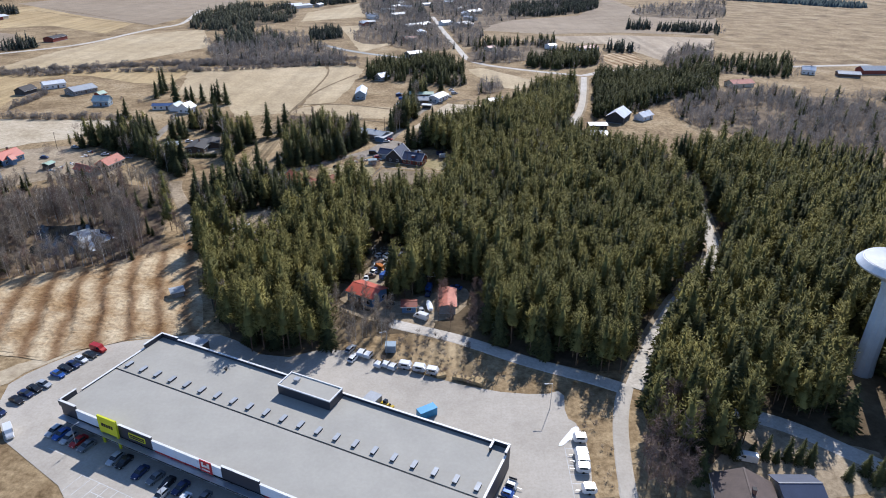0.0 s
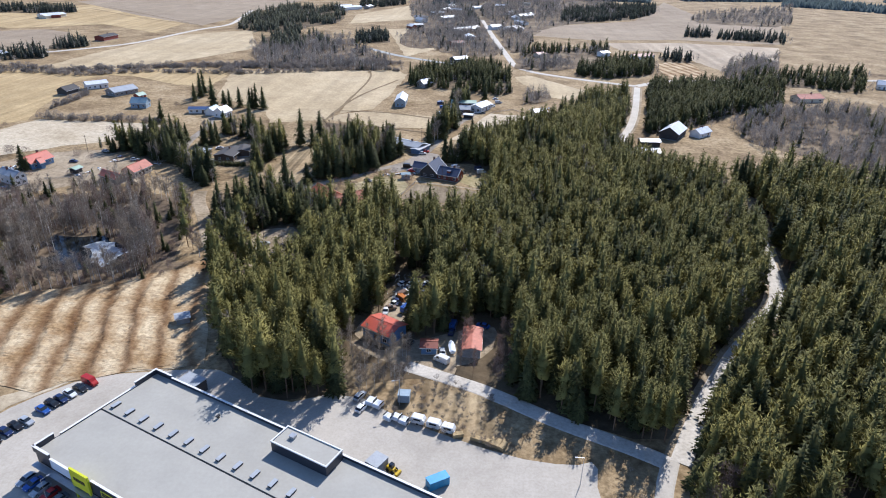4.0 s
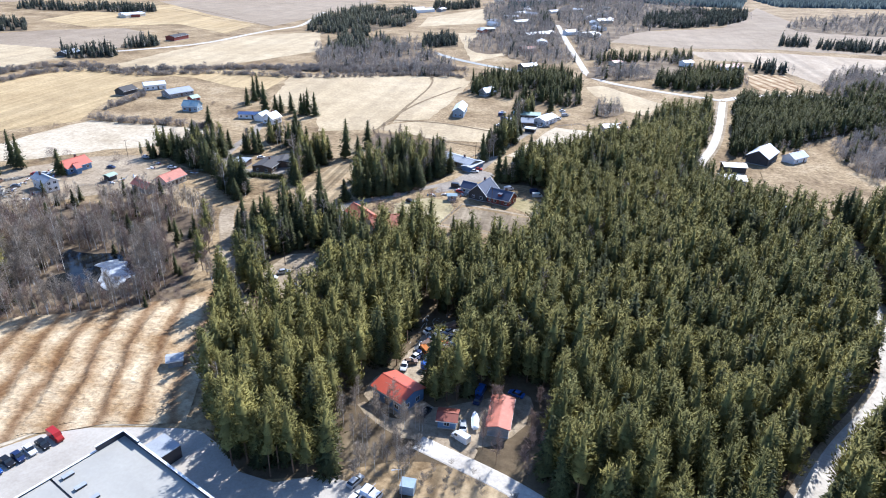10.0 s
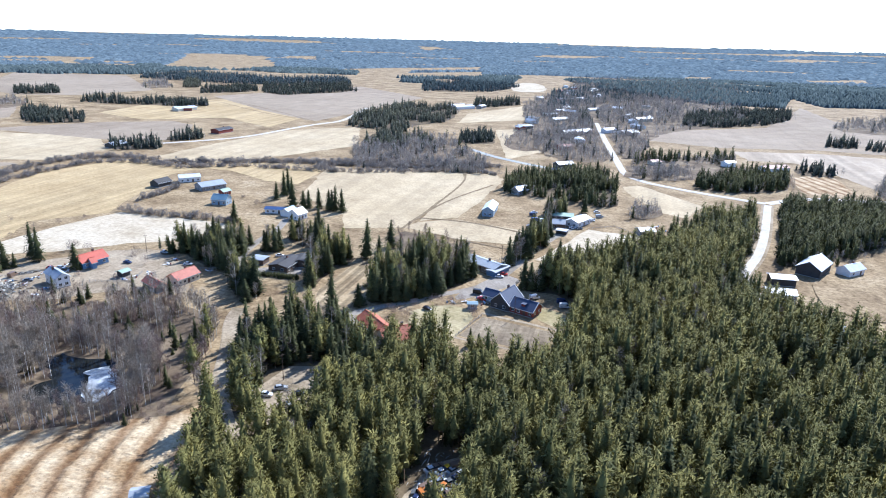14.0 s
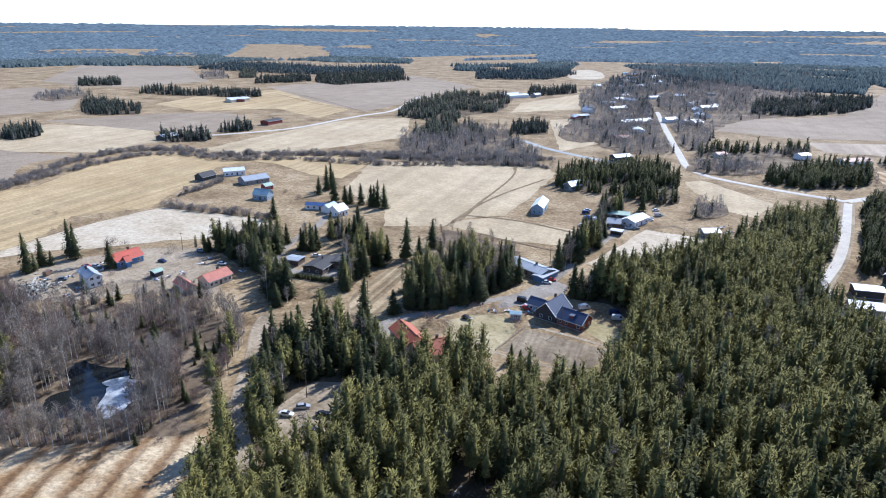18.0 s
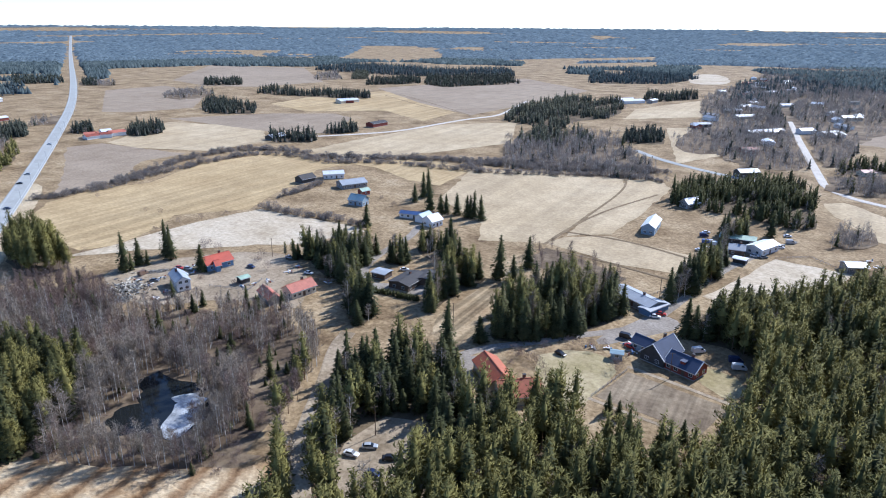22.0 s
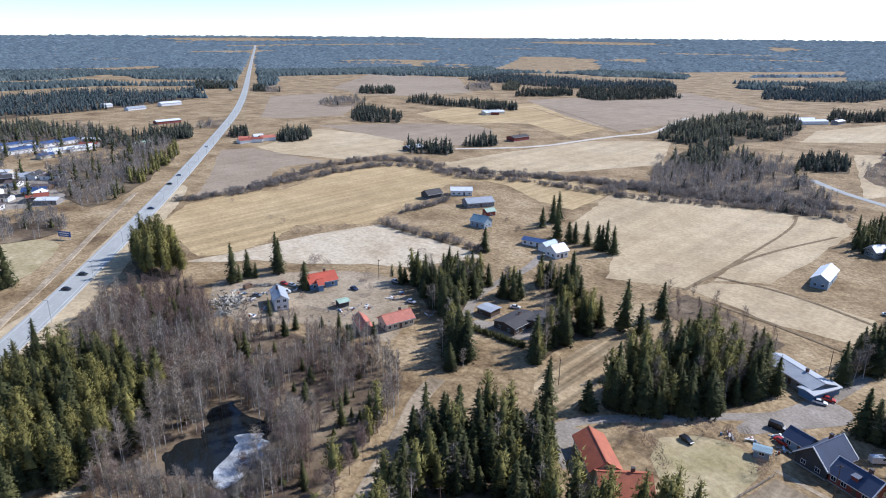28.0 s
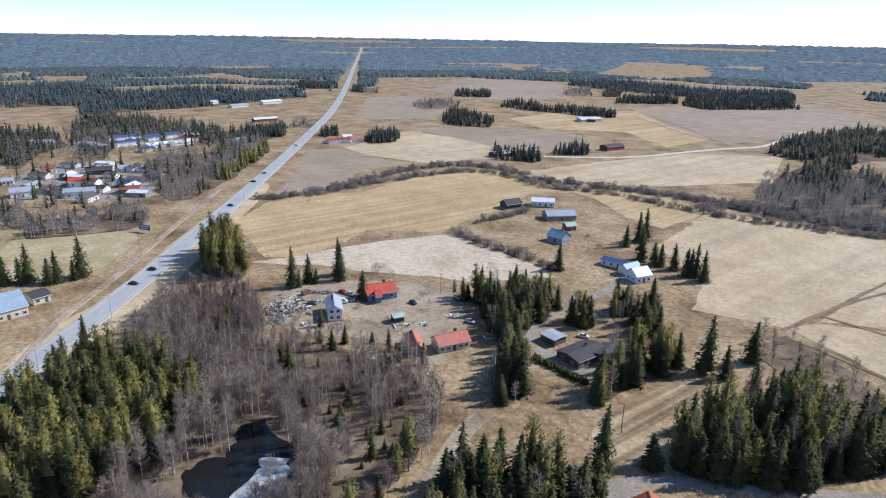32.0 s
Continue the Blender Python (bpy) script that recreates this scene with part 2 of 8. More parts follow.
def inside(p, poly):
    x, y = p
    c = False
    for i in range(len(poly)):
        (x1, y1), (x2, y2) = poly[i - 1], poly[i]
        if (y1 > y) != (y2 > y) and x < (x2 - x1) * (y - y1) / (y2 - y1) + x1:
            c = not c
    return c


def near_line(p, pts, reach):
    for a, b in zip(pts, pts[1:]):
        dx, dy = b[0] - a[0], b[1] - a[1]
        k = max(0, min(1, ((p[0] - a[0]) * dx + (p[1] - a[1]) * dy) / (dx * dx + dy * dy + 1e-9)))
        if math.hypot(p[0] - a[0] - k * dx, p[1] - a[1] - k * dy) < reach:
            return True
    return False


rings = [0, 60, 120, 200, 300, 450, 650, 900, 1250, 1700, 2200] + list(range(2600, 4901, 100))
gv, gf, N = [(CX, CY, 0)], [], 180
for r in rings[1:]:
    for k in range(N):
        a = 2 * math.pi * k / N
        x, y = CX + r * math.cos(a), CY + r * math.sin(a)
        gv.append((x, y, gz(x, y)))
for k in range(N):
    gf.append((0, 1 + k, 1 + (k + 1) % N))
    for j in range(len(rings) - 2):
        a, b = 1 + j * N, 1 + (j + 1) * N
        gf.append((a + k, b + k, b + (k + 1) % N, a + (k + 1) % N))
setting("ground", mesh_of("ground", gv, gf, M_GROUND), "dry spring meadow reaching to the horizon", "ground")

# roads: centre lines
HIGHWAY = [(620, -900), (-20, -70), (-90, 20), (-150, 95), (-232.0, 182.4), (-275.4, 217.3), (-325.5, 255.2), (-395, 307), (-504, 385), (-659, 494), (-869, 638), (-1175, 828), (-1692, 1138), (-2599, 1685), (-3505, 2245)]
VILLAGE = [(119, 573), (69, 594), (22, 625), (13, 699), (-9, 879), (-20, 985), (-30, 1055), (-36, 1145), (-18, 1319)]
GRAVEL = [(51.8, 139.1), (61.7, 159.5), (78.9, 187.2), (92.3, 203.6), (104.9, 222.3), (110.7, 249.4), (117.8, 282.3), (112, 330), (84, 365), (78, 400), (79.0, 404.3), (97, 455), (119, 568)]
PATH = [(49.9, 140.0), (45.0, 127.2), (42.2, 111.7), (41.1, 101.8), (38, 70), (36, 30), (30, -120), (60, -500)]
BACKLANE = [(-15.9, 168.9), (-3.6, 164.3), (8.2, 159.6), (24.0, 150.3), (40.3, 143.6), (49.8, 138.5)]
EASTROAD = [(119, 573), (152, 605), (216, 613), (420, 660)]
FIELDROAD = [(-425, 621), (-396, 656), (-373, 696), (-365, 767), (-355, 820), (-338, 860), (-355, 943), (-372, 1029)]
OLDROAD = [(-132, 716), (-106, 686), (-72, 661), (-34, 640), (-8, 629)]
LANE = [(-128.2, 290.4), (-124.8, 278.9), (-114.0, 261.4), (-102.0, 237.8), (-91.4, 222.3), (-80.0, 211.5), (-73.0, 202.0)]
CYCLEWAY = [(-226.2, 177.4), (-252.7, 189.4), (-276.5, 201.5), (-307.9, 226.0), (-357.3, 258.3), (-406, 291), (-457, 326)]

setting("highway", ribbon_mesh("highway", HIGHWAY, 10.5, M_HIGHWAY, 0.25, thick=0.25), "straight grey asphalt highway with worn lane lines", "road")
setting("road_village", ribbon_mesh("road_village", VILLAGE, 5.4, M_GRAVEL, 0.22, thick=0.22), "pale village road across fields", "road")
setting("verge_gravel", ribbon_mesh("verge_gravel", GRAVEL, 8.0, M_TRACK, 0.06), "worn dirt shoulders of the gravel road", "verge")
setting("road_gravel", ribbon_mesh("road_gravel", GRAVEL, 4.3, M_GRAVEL, 0.15, thick=0.15), "pale gravel road winding along the forest", "road")
setting("road_path", ribbon_mesh("road_path", PATH, 3.2, M_ASPHALT, 0.14, thick=0.14), "narrow paved path beside dry grass", "path")
setting("road_back_lane", ribbon_mesh("road_back_lane", BACKLANE, 4.2, M_GRAVEL, 0.12, thick=0.12), "shaded lane behind the store yard", "road")
setting("road_east", ribbon_mesh("road_east", EASTROAD, 6.0, M_GRAVEL, 0.21, thick=0.21), "pale road beside a wooded bank", "road")
setting("road_field", ribbon_mesh("road_field", FIELDROAD, 5.0, M_GRAVEL, 0.22, thick=0.22), "gravel road between fields", "road")
setting("road_old", ribbon_mesh("road_old", OLDROAD, 6.0, M_HIGHWAY, 0.2, thick=0.2), "short grey asphalt road beside a wooded brook", "road")
setting("road_lane", ribbon_mesh("road_lane", LANE, 5.0, M_TRACK, 0.09, thick=0.09), "grassy dirt lane under a row of trees", "track")
setting("road_cycleway", ribbon_mesh("road_cycleway", CYCLEWAY, 3.0, M_TRACK, 0.2, thick=0.2), "grey cycle path beside the highway", "path")

# fields
GOLD = [(-363, 297), (-401, 337), (-407, 376), (-394, 405), (-416, 470), (-397, 537), (-363, 540), (-319, 535), (-288, 566), (-256, 576), (-220, 562), (-216, 504), (-243, 508), (-290, 531), (-311, 531), (-322, 499), (-305, 467), (-297, 428), (-283, 391), (-292, 382), (-310, 359), (-296.9, 337.4), (-290.9, 305.3), (-298.8, 293.8), (-335.2, 299.4)]
ROUGH = [(-295.5, 283.8), (-290.9, 305.3), (-290.9, 334.1), (-286, 363), (-277, 395), (-245, 396), (-207.6, 396.0), (-195.5, 393.1), (-210.5, 359.0), (-229.6, 344.3), (-254.0, 322.5), (-273.2, 308.8)]
patch("field_golden", GOLD, M_GOLD, 0.046, "golden stubble field in low sun", "field", 0, 2.5)
patch("field_rough", ROUGH, M_PALE, 0.052, "pale rough grass field with tufts", "field", 0, 2.5)
patch("field_beige", [(-221, 564), (-166, 587), (-109, 594), (-101, 561), (-102.6, 435.7), (-105.1, 424.2), (-136.4, 410.3), (-148, 438), (-197, 475)], M_BEIGE, 0.058, "large beige stubble field", "field", 0, 2.5)
patch("field_strip", [(-106, 593), (-88, 608), (-73, 582), (-75, 506), (-79, 458), (-99, 441)], M_BEIGE, 0.064, "narrow beige stubble field", "field", 0, 2.5)
patch("field_south", [(-103.6, 424.8), (-99.4, 438.3), (-78, 454), (-57, 448), (-36.0, 443.8), (-33.8, 414.9), (-60.6, 412.5)], M_BEIGE, 0.070, "beige stubble field beside a ditch", "field", 0, 2.5)
patch("field_by_forest", [(-20.8, 392.6), (1, 460), (33, 454), (17.9, 404.2), (-10.3, 389.5)], M_PALE, 0.076, "pale field beside a dark forest edge", "field", 0, 2.5)
patch("field_corner", [(19, 591), (31, 602), (75, 547), (59, 509), (46, 518), (27, 560)], M_BEIGE, 0.082, "beige field along the village road", "field", 0, 2.5)
patch("field_plough_west", [(-410, 345), (-473, 390), (-575, 453), (-568, 483), (-460, 489), (-464, 447), (-419, 401)], M_PLOUGH, 0.088, "brown ploughed field beside the highway", "field", 0, 2.5)
patch("field_wedge", [(-566, 487), (-632, 607), (-513, 634), (-447, 571), (-454, 509), (-519, 485)], M_BEIGE, 0.094, "beige wedge-shaped field", "field", 0, 2.5)
patch("field_plough_north", [(-657, 624), (-585, 725), (-521, 766), (-481, 748), (-419, 644), (-485, 617)], M_PLOUGH, 0.100, "brown ploughed field", "field", 0, 2.5)
patch("field_oat", [(-661, 796), (-679, 904), (-607, 1114), (-401, 879), (-392, 768), (-486, 825), (-564, 762)], M_GOLD, 0.106, "golden field behind a farm", "field", 0, 2.5)
patch("field_gravel_side", [(-383, 554), (-377, 647), (-360, 755), (-297, 821), (-244, 690), (-280, 613), (-327, 543)], M_BEIGE, 0.112, "beige field beside a gravel road", "field", 0, 2.5)
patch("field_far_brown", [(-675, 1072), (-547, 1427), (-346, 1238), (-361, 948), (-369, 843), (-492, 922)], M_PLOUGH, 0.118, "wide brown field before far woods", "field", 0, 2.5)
patch("field_far_west", [(-1413, 1346), (-1150, 1415), (-836, 1118), (-863, 976), (-948, 934), (-1101, 981)], M_PLOUGH, 0.124, "far brown field", "field", 0, 2.5)
patch("field_west_brown", [(-1024, 789), (-1014, 900), (-837, 836), (-713, 708), (-740, 636), (-775, 619)], M_PLOUGH, 0.130, "brown field far to the west", "field", 0, 2.5)
patch("field_village", [(-210, 1021), (-144, 1209), (-105, 1002), (-197, 914)], M_BEIGE, 0.136, "beige field beside village houses", "field", 0, 2.5)
patch("field_grove", [(-138, 870), (-85, 906), (-53, 744), (-87, 673)], M_BEIGE, 0.142, "dry field between groves", "field", 0, 2.5)
patch("field_east", [(34, 864), (85, 972), (203, 1059), (276, 1273), (324, 1420), (323, 1195), (466, 1191), (339, 858), (222, 866), (118, 838)], M_PLOUGH, 0.148, "wide brownish field to the east", "field", 0, 2.5)
patch("field_east_rows", [(127, 818), (218, 841), (328, 829), (259, 649), (216, 649), (199, 721), (178, 767), (136, 763)], M_ROWS, 0.142, "pale field with mown rows", "field", 0, 2.5)
patch("field_east_brown", [(153, 682), (195, 714), (194, 628), (155, 618)], M_STRIPE, 0.136, "brown ploughed strip beside a farm", "field", 0, 2.0)
patch("field_road_side", [(20, 684), (78, 708), (82, 728), (143, 713), (143, 685), (78, 647), (27, 622)], M_BRUSH, 0.13, "brown heath beside the village road", "field", 0, 2.0)
patch("field_striped", [(-150.9, 191.2), (-133.5, 198.5), (-103.2, 214.9), (-97.6, 224.7), (-87.9, 204.9), (-74.5, 171.3), (-72.4, 162.3), (-98.1, 155.5), (-109.4, 145.6), (-135, 150), (-165, 180)], M_STRIPE, 0.154, "striped fallow field of dry reddish grass", "field", 0, 2.5)

# paved yard of the store
YARD = [(-114.1, 133.3), (-110.3, 141.9), (-98.8, 154.4), (-73.2, 160.6), (-64.1, 160.9), (-47.4, 147.9), (-29.7, 156.3), (-12.5, 145.9), (12.1, 136.8), (26.8, 135.4), (32.9, 138.0), (31.4, 127.2), (34.3, 124.4), (35.3, 115.1), (33.3, 101.3), (34, 60), (30, 40), (-45, 55), (-76.8, 98.4), (-96.5, 111.4), (-103.2, 115.9)]
patch("pavement_yard", YARD, M_ASPHALT, 0.08, "pale worn asphalt yard round the store", "pavement")

# ---- trees ----
def tri_mesh(name, v, f, mats, idx=None, normals=None):
    me = bpy.data.meshes.new(name)
    me.vertices.add(len(v))
    me.vertices.foreach_set("co", np.asarray(v, np.float32).ravel())
    me.loops.add(len(f) * 3)
    me.loops.foreach_set("vertex_index", np.asarray(f, np.int32).ravel())
    me.polygons.add(len(f))
    me.polygons.foreach_set("loop_start", np.arange(0, len(f) * 3, 3, dtype=np.int32))
    for m in mats:
        me.materials.append(m)
    if idx is not None:
        me.polygons.foreach_set("material_index", np.asarray(idx, np.int32))
    me.update(calc_edges=True)
    if normals is not None:
        at = me.attributes.new("custom_normal", "FLOAT_VECTOR", "POINT")
        at.data.foreach_set("vector", np.asarray(normals, np.float32).ravel())
    return me


def rounded(v, f):
    """A crown whose sprays catch the light as one soft mass: sprays turned outward, with their normals."""
    v, f = np.asarray(v, float), np.array(f)
    top, base = v[:, 2].max(), v[:, 2].min()
    wide = np.hypot(v[:, 0], v[:, 1]).max()
    out = np.stack([v[:, 0] / wide, v[:, 1] / wide, (v[:, 2] - base - 0.3 * (top - base)) / (top - base) * 0.9 + 0.1], 1)
    out /= np.linalg.norm(out, axis=1)[:, None] + 1e-6
    face = np.cross(v[f[:, 1]] - v[f[:, 0]], v[f[:, 2]] - v[f[:, 0]])
    face /= np.linalg.norm(face, axis=1)[:, None] + 1e-9
    away = (face * out[f].mean(1)).sum(1) < 0
    f[away] = f[away][:, ::-1]
    face[away] *= -1
    mixed = out.copy()
    for k in range(3):
        mixed[f[:, k]] = 0.72 * out[f[:, k]] + 0.28 * face
    return v, f, mixed / (np.linalg.norm(mixed, axis=1)[:, None] + 1e-6)


def tube(p, q, r0, r1, sides=4):
    """A tapered stick from p to q: verts and triangles."""
    p, q = np.array(p, float), np.array(q, float)
    d = (q - p) / (np.linalg.norm(q - p) + 1e-9)
    u = np.cross(d, (0.3, 0.9, 0.2) if abs(d[2]) > 0.9 else (0, 0, 1))
    u /= np.linalg.norm(u)
    w = np.cross(d, u)
    a = np.arange(sides) * 2 * np.pi / sides
    ring = np.cos(a)[:, None] * u + np.sin(a)[:, None] * w
    v = np.concatenate([p + r0 * ring, q + r1 * ring])
    f = []
    for k in range(sides):
        n = (k + 1) % sides
        f += [(k, n, sides + n), (k, sides + n, sides + k)]
    return v, np.array(f)


def joined(bits):
    vs, fs, n = [], [], 0
    for v, f in bits:
        vs.append(v), fs.append(np.asarray(f) + n)
        n += len(v)
    return np.concatenate(vs), np.concatenate(fs)


def core(rng, h, r, low, point, tiers=3, sides=5):
    """The full heart of a crown: ragged stacked cones."""
    bits = []
    for i in range(tiers):
        k0, k1 = i / tiers, min(1.0, (i + 1.5) / tiers)
        rad = r * (1 - k0) ** point
        ring = [(rad * rng.uniform(0.65, 1.25) * math.cos(6.283 * j / sides + i), rad * rng.uniform(0.65, 1.25) * math.sin(6.283 * j / sides + i), h * (low + (1 - low) * k0) + rng.uniform(-0.5, 0.5)) for j in range(sides)]
        bits.append((np.array(ring + [(0, 0, h * (low + (1 - low) * k1))]), [(j, (j + 1) % sides, sides) for j in range(sides)]))
    return bits


def tuft(rng, p, size, up=0.3, lean=None, broad=0.48):
    """One spray of needles: a small leaning triangle."""
    d1 = np.array([rng.gauss(0, 1), rng.gauss(0, 1), rng.gauss(up, 0.6)])
    if lean is not None:
        d1 = d1 * 0.6 + lean
    d2 = np.array([rng.gauss(0, 1), rng.gauss(0, 1), rng.gauss(0, 0.6)])
    d1 *= size / (np.linalg.norm(d1) + 1e-6)
    d2 *= size * broad / (np.linalg.norm(d2) + 1e-6)
    return np.array([p - d1 * 0.5 - d2 * 0.5, p - d1 * 0.5 + d2 * 0.5, p + d1 * 0.6]), [(0, 1, 2)]


def pine(rng, h, r, low, boughs, sprays, size):
    """A pine crown: a full cone of tufts gathered on rising boughs, rounded at the top."""
    bits = core(rng, h * 0.93, r * 0.66, low + 0.05, 0.72, 4, 6)
    shape = [(1 - (i + 0.5) / boughs) ** 0.62 * min(1.0, 0.6 + 1.6 * i / boughs) + 0.12 for i in range(boughs)]
    total = sum(shape)
    for i in range(boughs):
        k = (i + rng.random()) / boughs
        a = i * 2.4 + rng.uniform(-0.6, 0.6)
        rad = r * shape[i] * rng.uniform(0.5, 1.0)
        out = np.array([math.cos(a), math.sin(a), 0.75])
        c = np.array([rad * math.cos(a), rad * math.sin(a), h * (low + (1 - low) * k * 0.96)])
        for _ in range(max(2, int(sprays * shape[i] / total))):
            p = c + (rng.gauss(0, 0.17 * r), rng.gauss(0, 0.17 * r), rng.gauss(0.1, 0.5))
            bits.append(tuft(rng, p, size * rng.uniform(0.7, 1.3), 0.3, out))
    for _ in range(sprays // 18):
        bits.append(tuft(rng, np.array([rng.gauss(0, 0.35), rng.gauss(0, 0.35), h * rng.uniform(0.9, 0.98)]), size * 0.8, 1.0))
    return joined(bits)


def puff(rng, h, r, low, sprays, size, broad=0.24):
    """A far leafless crown: a loose round haze of twigs."""
    bits = []
    for _ in range(sprays):
        d = np.array([rng.gauss(0, 1), rng.gauss(0, 1), rng.gauss(0, 1)])
        d *= rng.random() ** 0.4 / (np.linalg.norm(d) + 1e-6)
        z = h * (low + (1 - low) * (0.5 + 0.5 * d[2]))
        taper = 1.15 - 0.5 * (0.5 + 0.5 * d[2])
        bits.append(tuft(rng, np.array([d[0] * r * taper, d[1] * r * taper, z]), size * rng.uniform(0.6, 1.3), 0.9, None, broad))
    return joined(bits)


def spruce(rng, h, r, low, whorls, sprays, size):
    """A spruce crown: drooping boughs in whorls, pointed at the top."""
    bits = core(rng, h * 0.97, r * 0.66, low + 0.02, 0.9, 5, 6)
    total = sum((1 - i / whorls) + 0.2 for i in range(whorls))
    for i in range(whorls):
        k = i / whorls
        rad = (r * (1 - k) ** 0.78 * min(1.0, 0.8 + 0.9 * k) + 0.1) * rng.uniform(0.82, 1.1)
        n = max(3, int(sprays * ((1 - k) + 0.2) / total))
        for j in range(n):
            a = rng.uniform(0, 6.283)
            q = rad * rng.uniform(0.45, 1.12)
            z = h * (low + (1 - low) * k) - 0.3 * q + rng.uniform(-0.35, 0.35)
            out = np.array([math.cos(a), math.sin(a), -0.4])
            side = np.array([-math.sin(a), math.cos(a), rng.uniform(-0.5, 0.5)])
            w, e = out * (q - size * 0.5) + (0, 0, z + 0.3 * q), size * rng.uniform(0.6, 1.25)
            bits.append((np.array([w - side * e * 0.4 - (0, 0, e * 0.2), w + side * e * 0.4 - (0, 0, e * 0.2), w + out * e]), [(0, 1, 2)]))
    bits.append((np.array([(0.14, 0, h * 0.9), (-0.1, 0.14, h * 0.9), (-0.1, -0.14, h * 0.9), (0, 0, h * 1.03)]), [(0, 1, 3), (1, 2, 3), (2, 0, 3)]))
    return joined(bits)


def bare_tree(rng, h, r, limbs, twigs, thick=0.05):
    """A leafless crown: limbs that rise, with many thin twigs."""
    bits = []
    for i in range(limbs):
        k = 0.25 + 0.7 * (i + rng.random()) / limbs
        a = rng.uniform(0, 6.3)
        ln = r * (1.1 - 0.7 * k) * rng.uniform(0.7, 1.25)
        p = np.array([0, 0, h * k])
        q = p + (math.cos(a) * ln, math.sin(a) * ln, ln * rng.uniform(0.6, 1.5))
        bits.append(tube(p, q, 0.05, 0.02, 3))
        for _ in range(twigs):
            s = p + (q - p) * rng.uniform(0.25, 1.0)
            d = np.array([rng.gauss(0, 1), rng.gauss(0, 1), rng.uniform(0.0, 1.6)])
            e = s + d / np.linalg.norm(d) * rng.uniform(0.7, 2.0)
            side = np.cross(e - s, (rng.gauss(0, 1), rng.gauss(0, 1), rng.gauss(0, 1)))
            side *= thick / (np.linalg.norm(side) + 1e-6)
            bits.append((np.array([s - side, s + side, e]), [(0, 1, 2)]))
    return joined(bits)


def trunk(h, r, bend=0.2):
    a = tube((0, 0, -0.3), (bend, 0, h * 0.5), r, r * 0.65, 6)
    b = tube((bend, 0, h * 0.5), (0, bend * 0.4, h), r * 0.65, r * 0.12, 6)
    return joined([a, b])


rng = random.Random(7)
PINES = [(trunk(h, 0.17, 0.25), pine(rng, h, r, low, 34, 900, 0.6)) for h, r, low in ((15, 2.6, 0.26), (17, 2.8, 0.3), (13.5, 2.5, 0.22), (16, 2.4, 0.26), (18, 2.8, 0.34), (12, 2.4, 0.2))]
SPRUCES = [(trunk(h, 0.18, 0.05), spruce(rng, h, r, 0.05, 22, 660, 0.7)) for h, r in ((14.5, 3.5), (12.5, 3.2), (16.5, 3.6), (11, 3.1), (8.5, 2.5))]
BIRCHES = [(trunk(h, 0.12, 0.3), bare_tree(rng, h, r, 34, 18, 0.032)) for h, r in ((13, 2.4), (15, 2.6), (11, 2.2), (9, 2.3))]
SMALLPINE = [pine(rng, h, r, low, 26, 420, 0.8) for h, r, low in ((15, 2.6, 0.27), (17, 2.7, 0.32), (13, 2.4, 0.22), (16, 2.4, 0.27), (14, 2.8, 0.28), (18, 2.6, 0.36))]
SMALLSPRUCE = [spruce(rng, h, r, 0.05, 15, 300, 0.95) for h, r in ((14, 3.3), (12, 3.1), (16, 3.4), (8.5, 2.6))]
SMALLBIRCH = [bare_tree(rng, h, r, 20, 13, 0.04) for h, r in ((12, 2.4), (14, 2.6), (10, 2.3), (8, 2.4))]
FARSPRUCE = [pine(rng, h, r, 0.04, 14, 80, 1.35) for h, r in ((12.5, 2.8), (10.5, 2.9), (14, 2.7), (7.5, 2.6), (13, 2.5))]
LOWCONIFER = [pine(rng, h, r, 0.02, 9, 16, 1.9) for h, r in ((12, 2.9), (10, 3.1), (14.5, 2.8), (8, 2.7), (11, 3.2), (9, 2.4))]
SHRUBS = [puff(rng, h, r, 0.03, 260, 0.75, 0.1) for h, r in ((3.2, 2.2), (2.4, 1.8), (4.2, 2.4))]
HEDGING = [puff(rng, h, r, 0.03, 90, 1.15, 0.26) for h, r in ((3.2, 2.6), (2.4, 2.0), (4.2, 2.8))]
FARBIRCH = [puff(rng, h, r, 0.2, 95, 1.2, 0.26) for h, r in ((9, 2.6), (11, 2.8), (7, 2.6), (8, 2.2))]
BUSHES = [bare_tree(rng, h, r, 16, 9, 0.05) for h, r in ((3.0, 3.0), (2.2, 2.2), (4.0, 3.4))]


def thing_meshes(kind, shapes, crown_mat, bark):
    out = []
    for t, c in shapes:
        v, f, n = rounded(*c) if kind in ("pine", "spruce") else (*c, None)
        out.append((tri_mesh(kind + "_trunk", *t, [bark]), tri_mesh(kind + "_crown", v, f, [crown_mat], None, n)))
    return out


TREE_KINDS = {
    "pine": (thing_meshes("pine", PINES, M_PINE, M_BARK), "tall pine with olive-green needles and a bare lower trunk", "pine tree"),
    "spruce": (thing_meshes("spruce", SPRUCES, M_SPRUCE, M_BARK), "dark green pointed spruce with drooping boughs", "spruce tree"),
    "birch": (thing_meshes("birch", BIRCHES, M_TWIG, M_BIRCH), "leafless birch with pale trunk and grey twigs", "birch tree"),
    "alder": (thing_meshes("alder", BIRCHES, M_REDTWIG, M_BARK), "leafless tree with reddish brown twigs", "bare tree"),
}


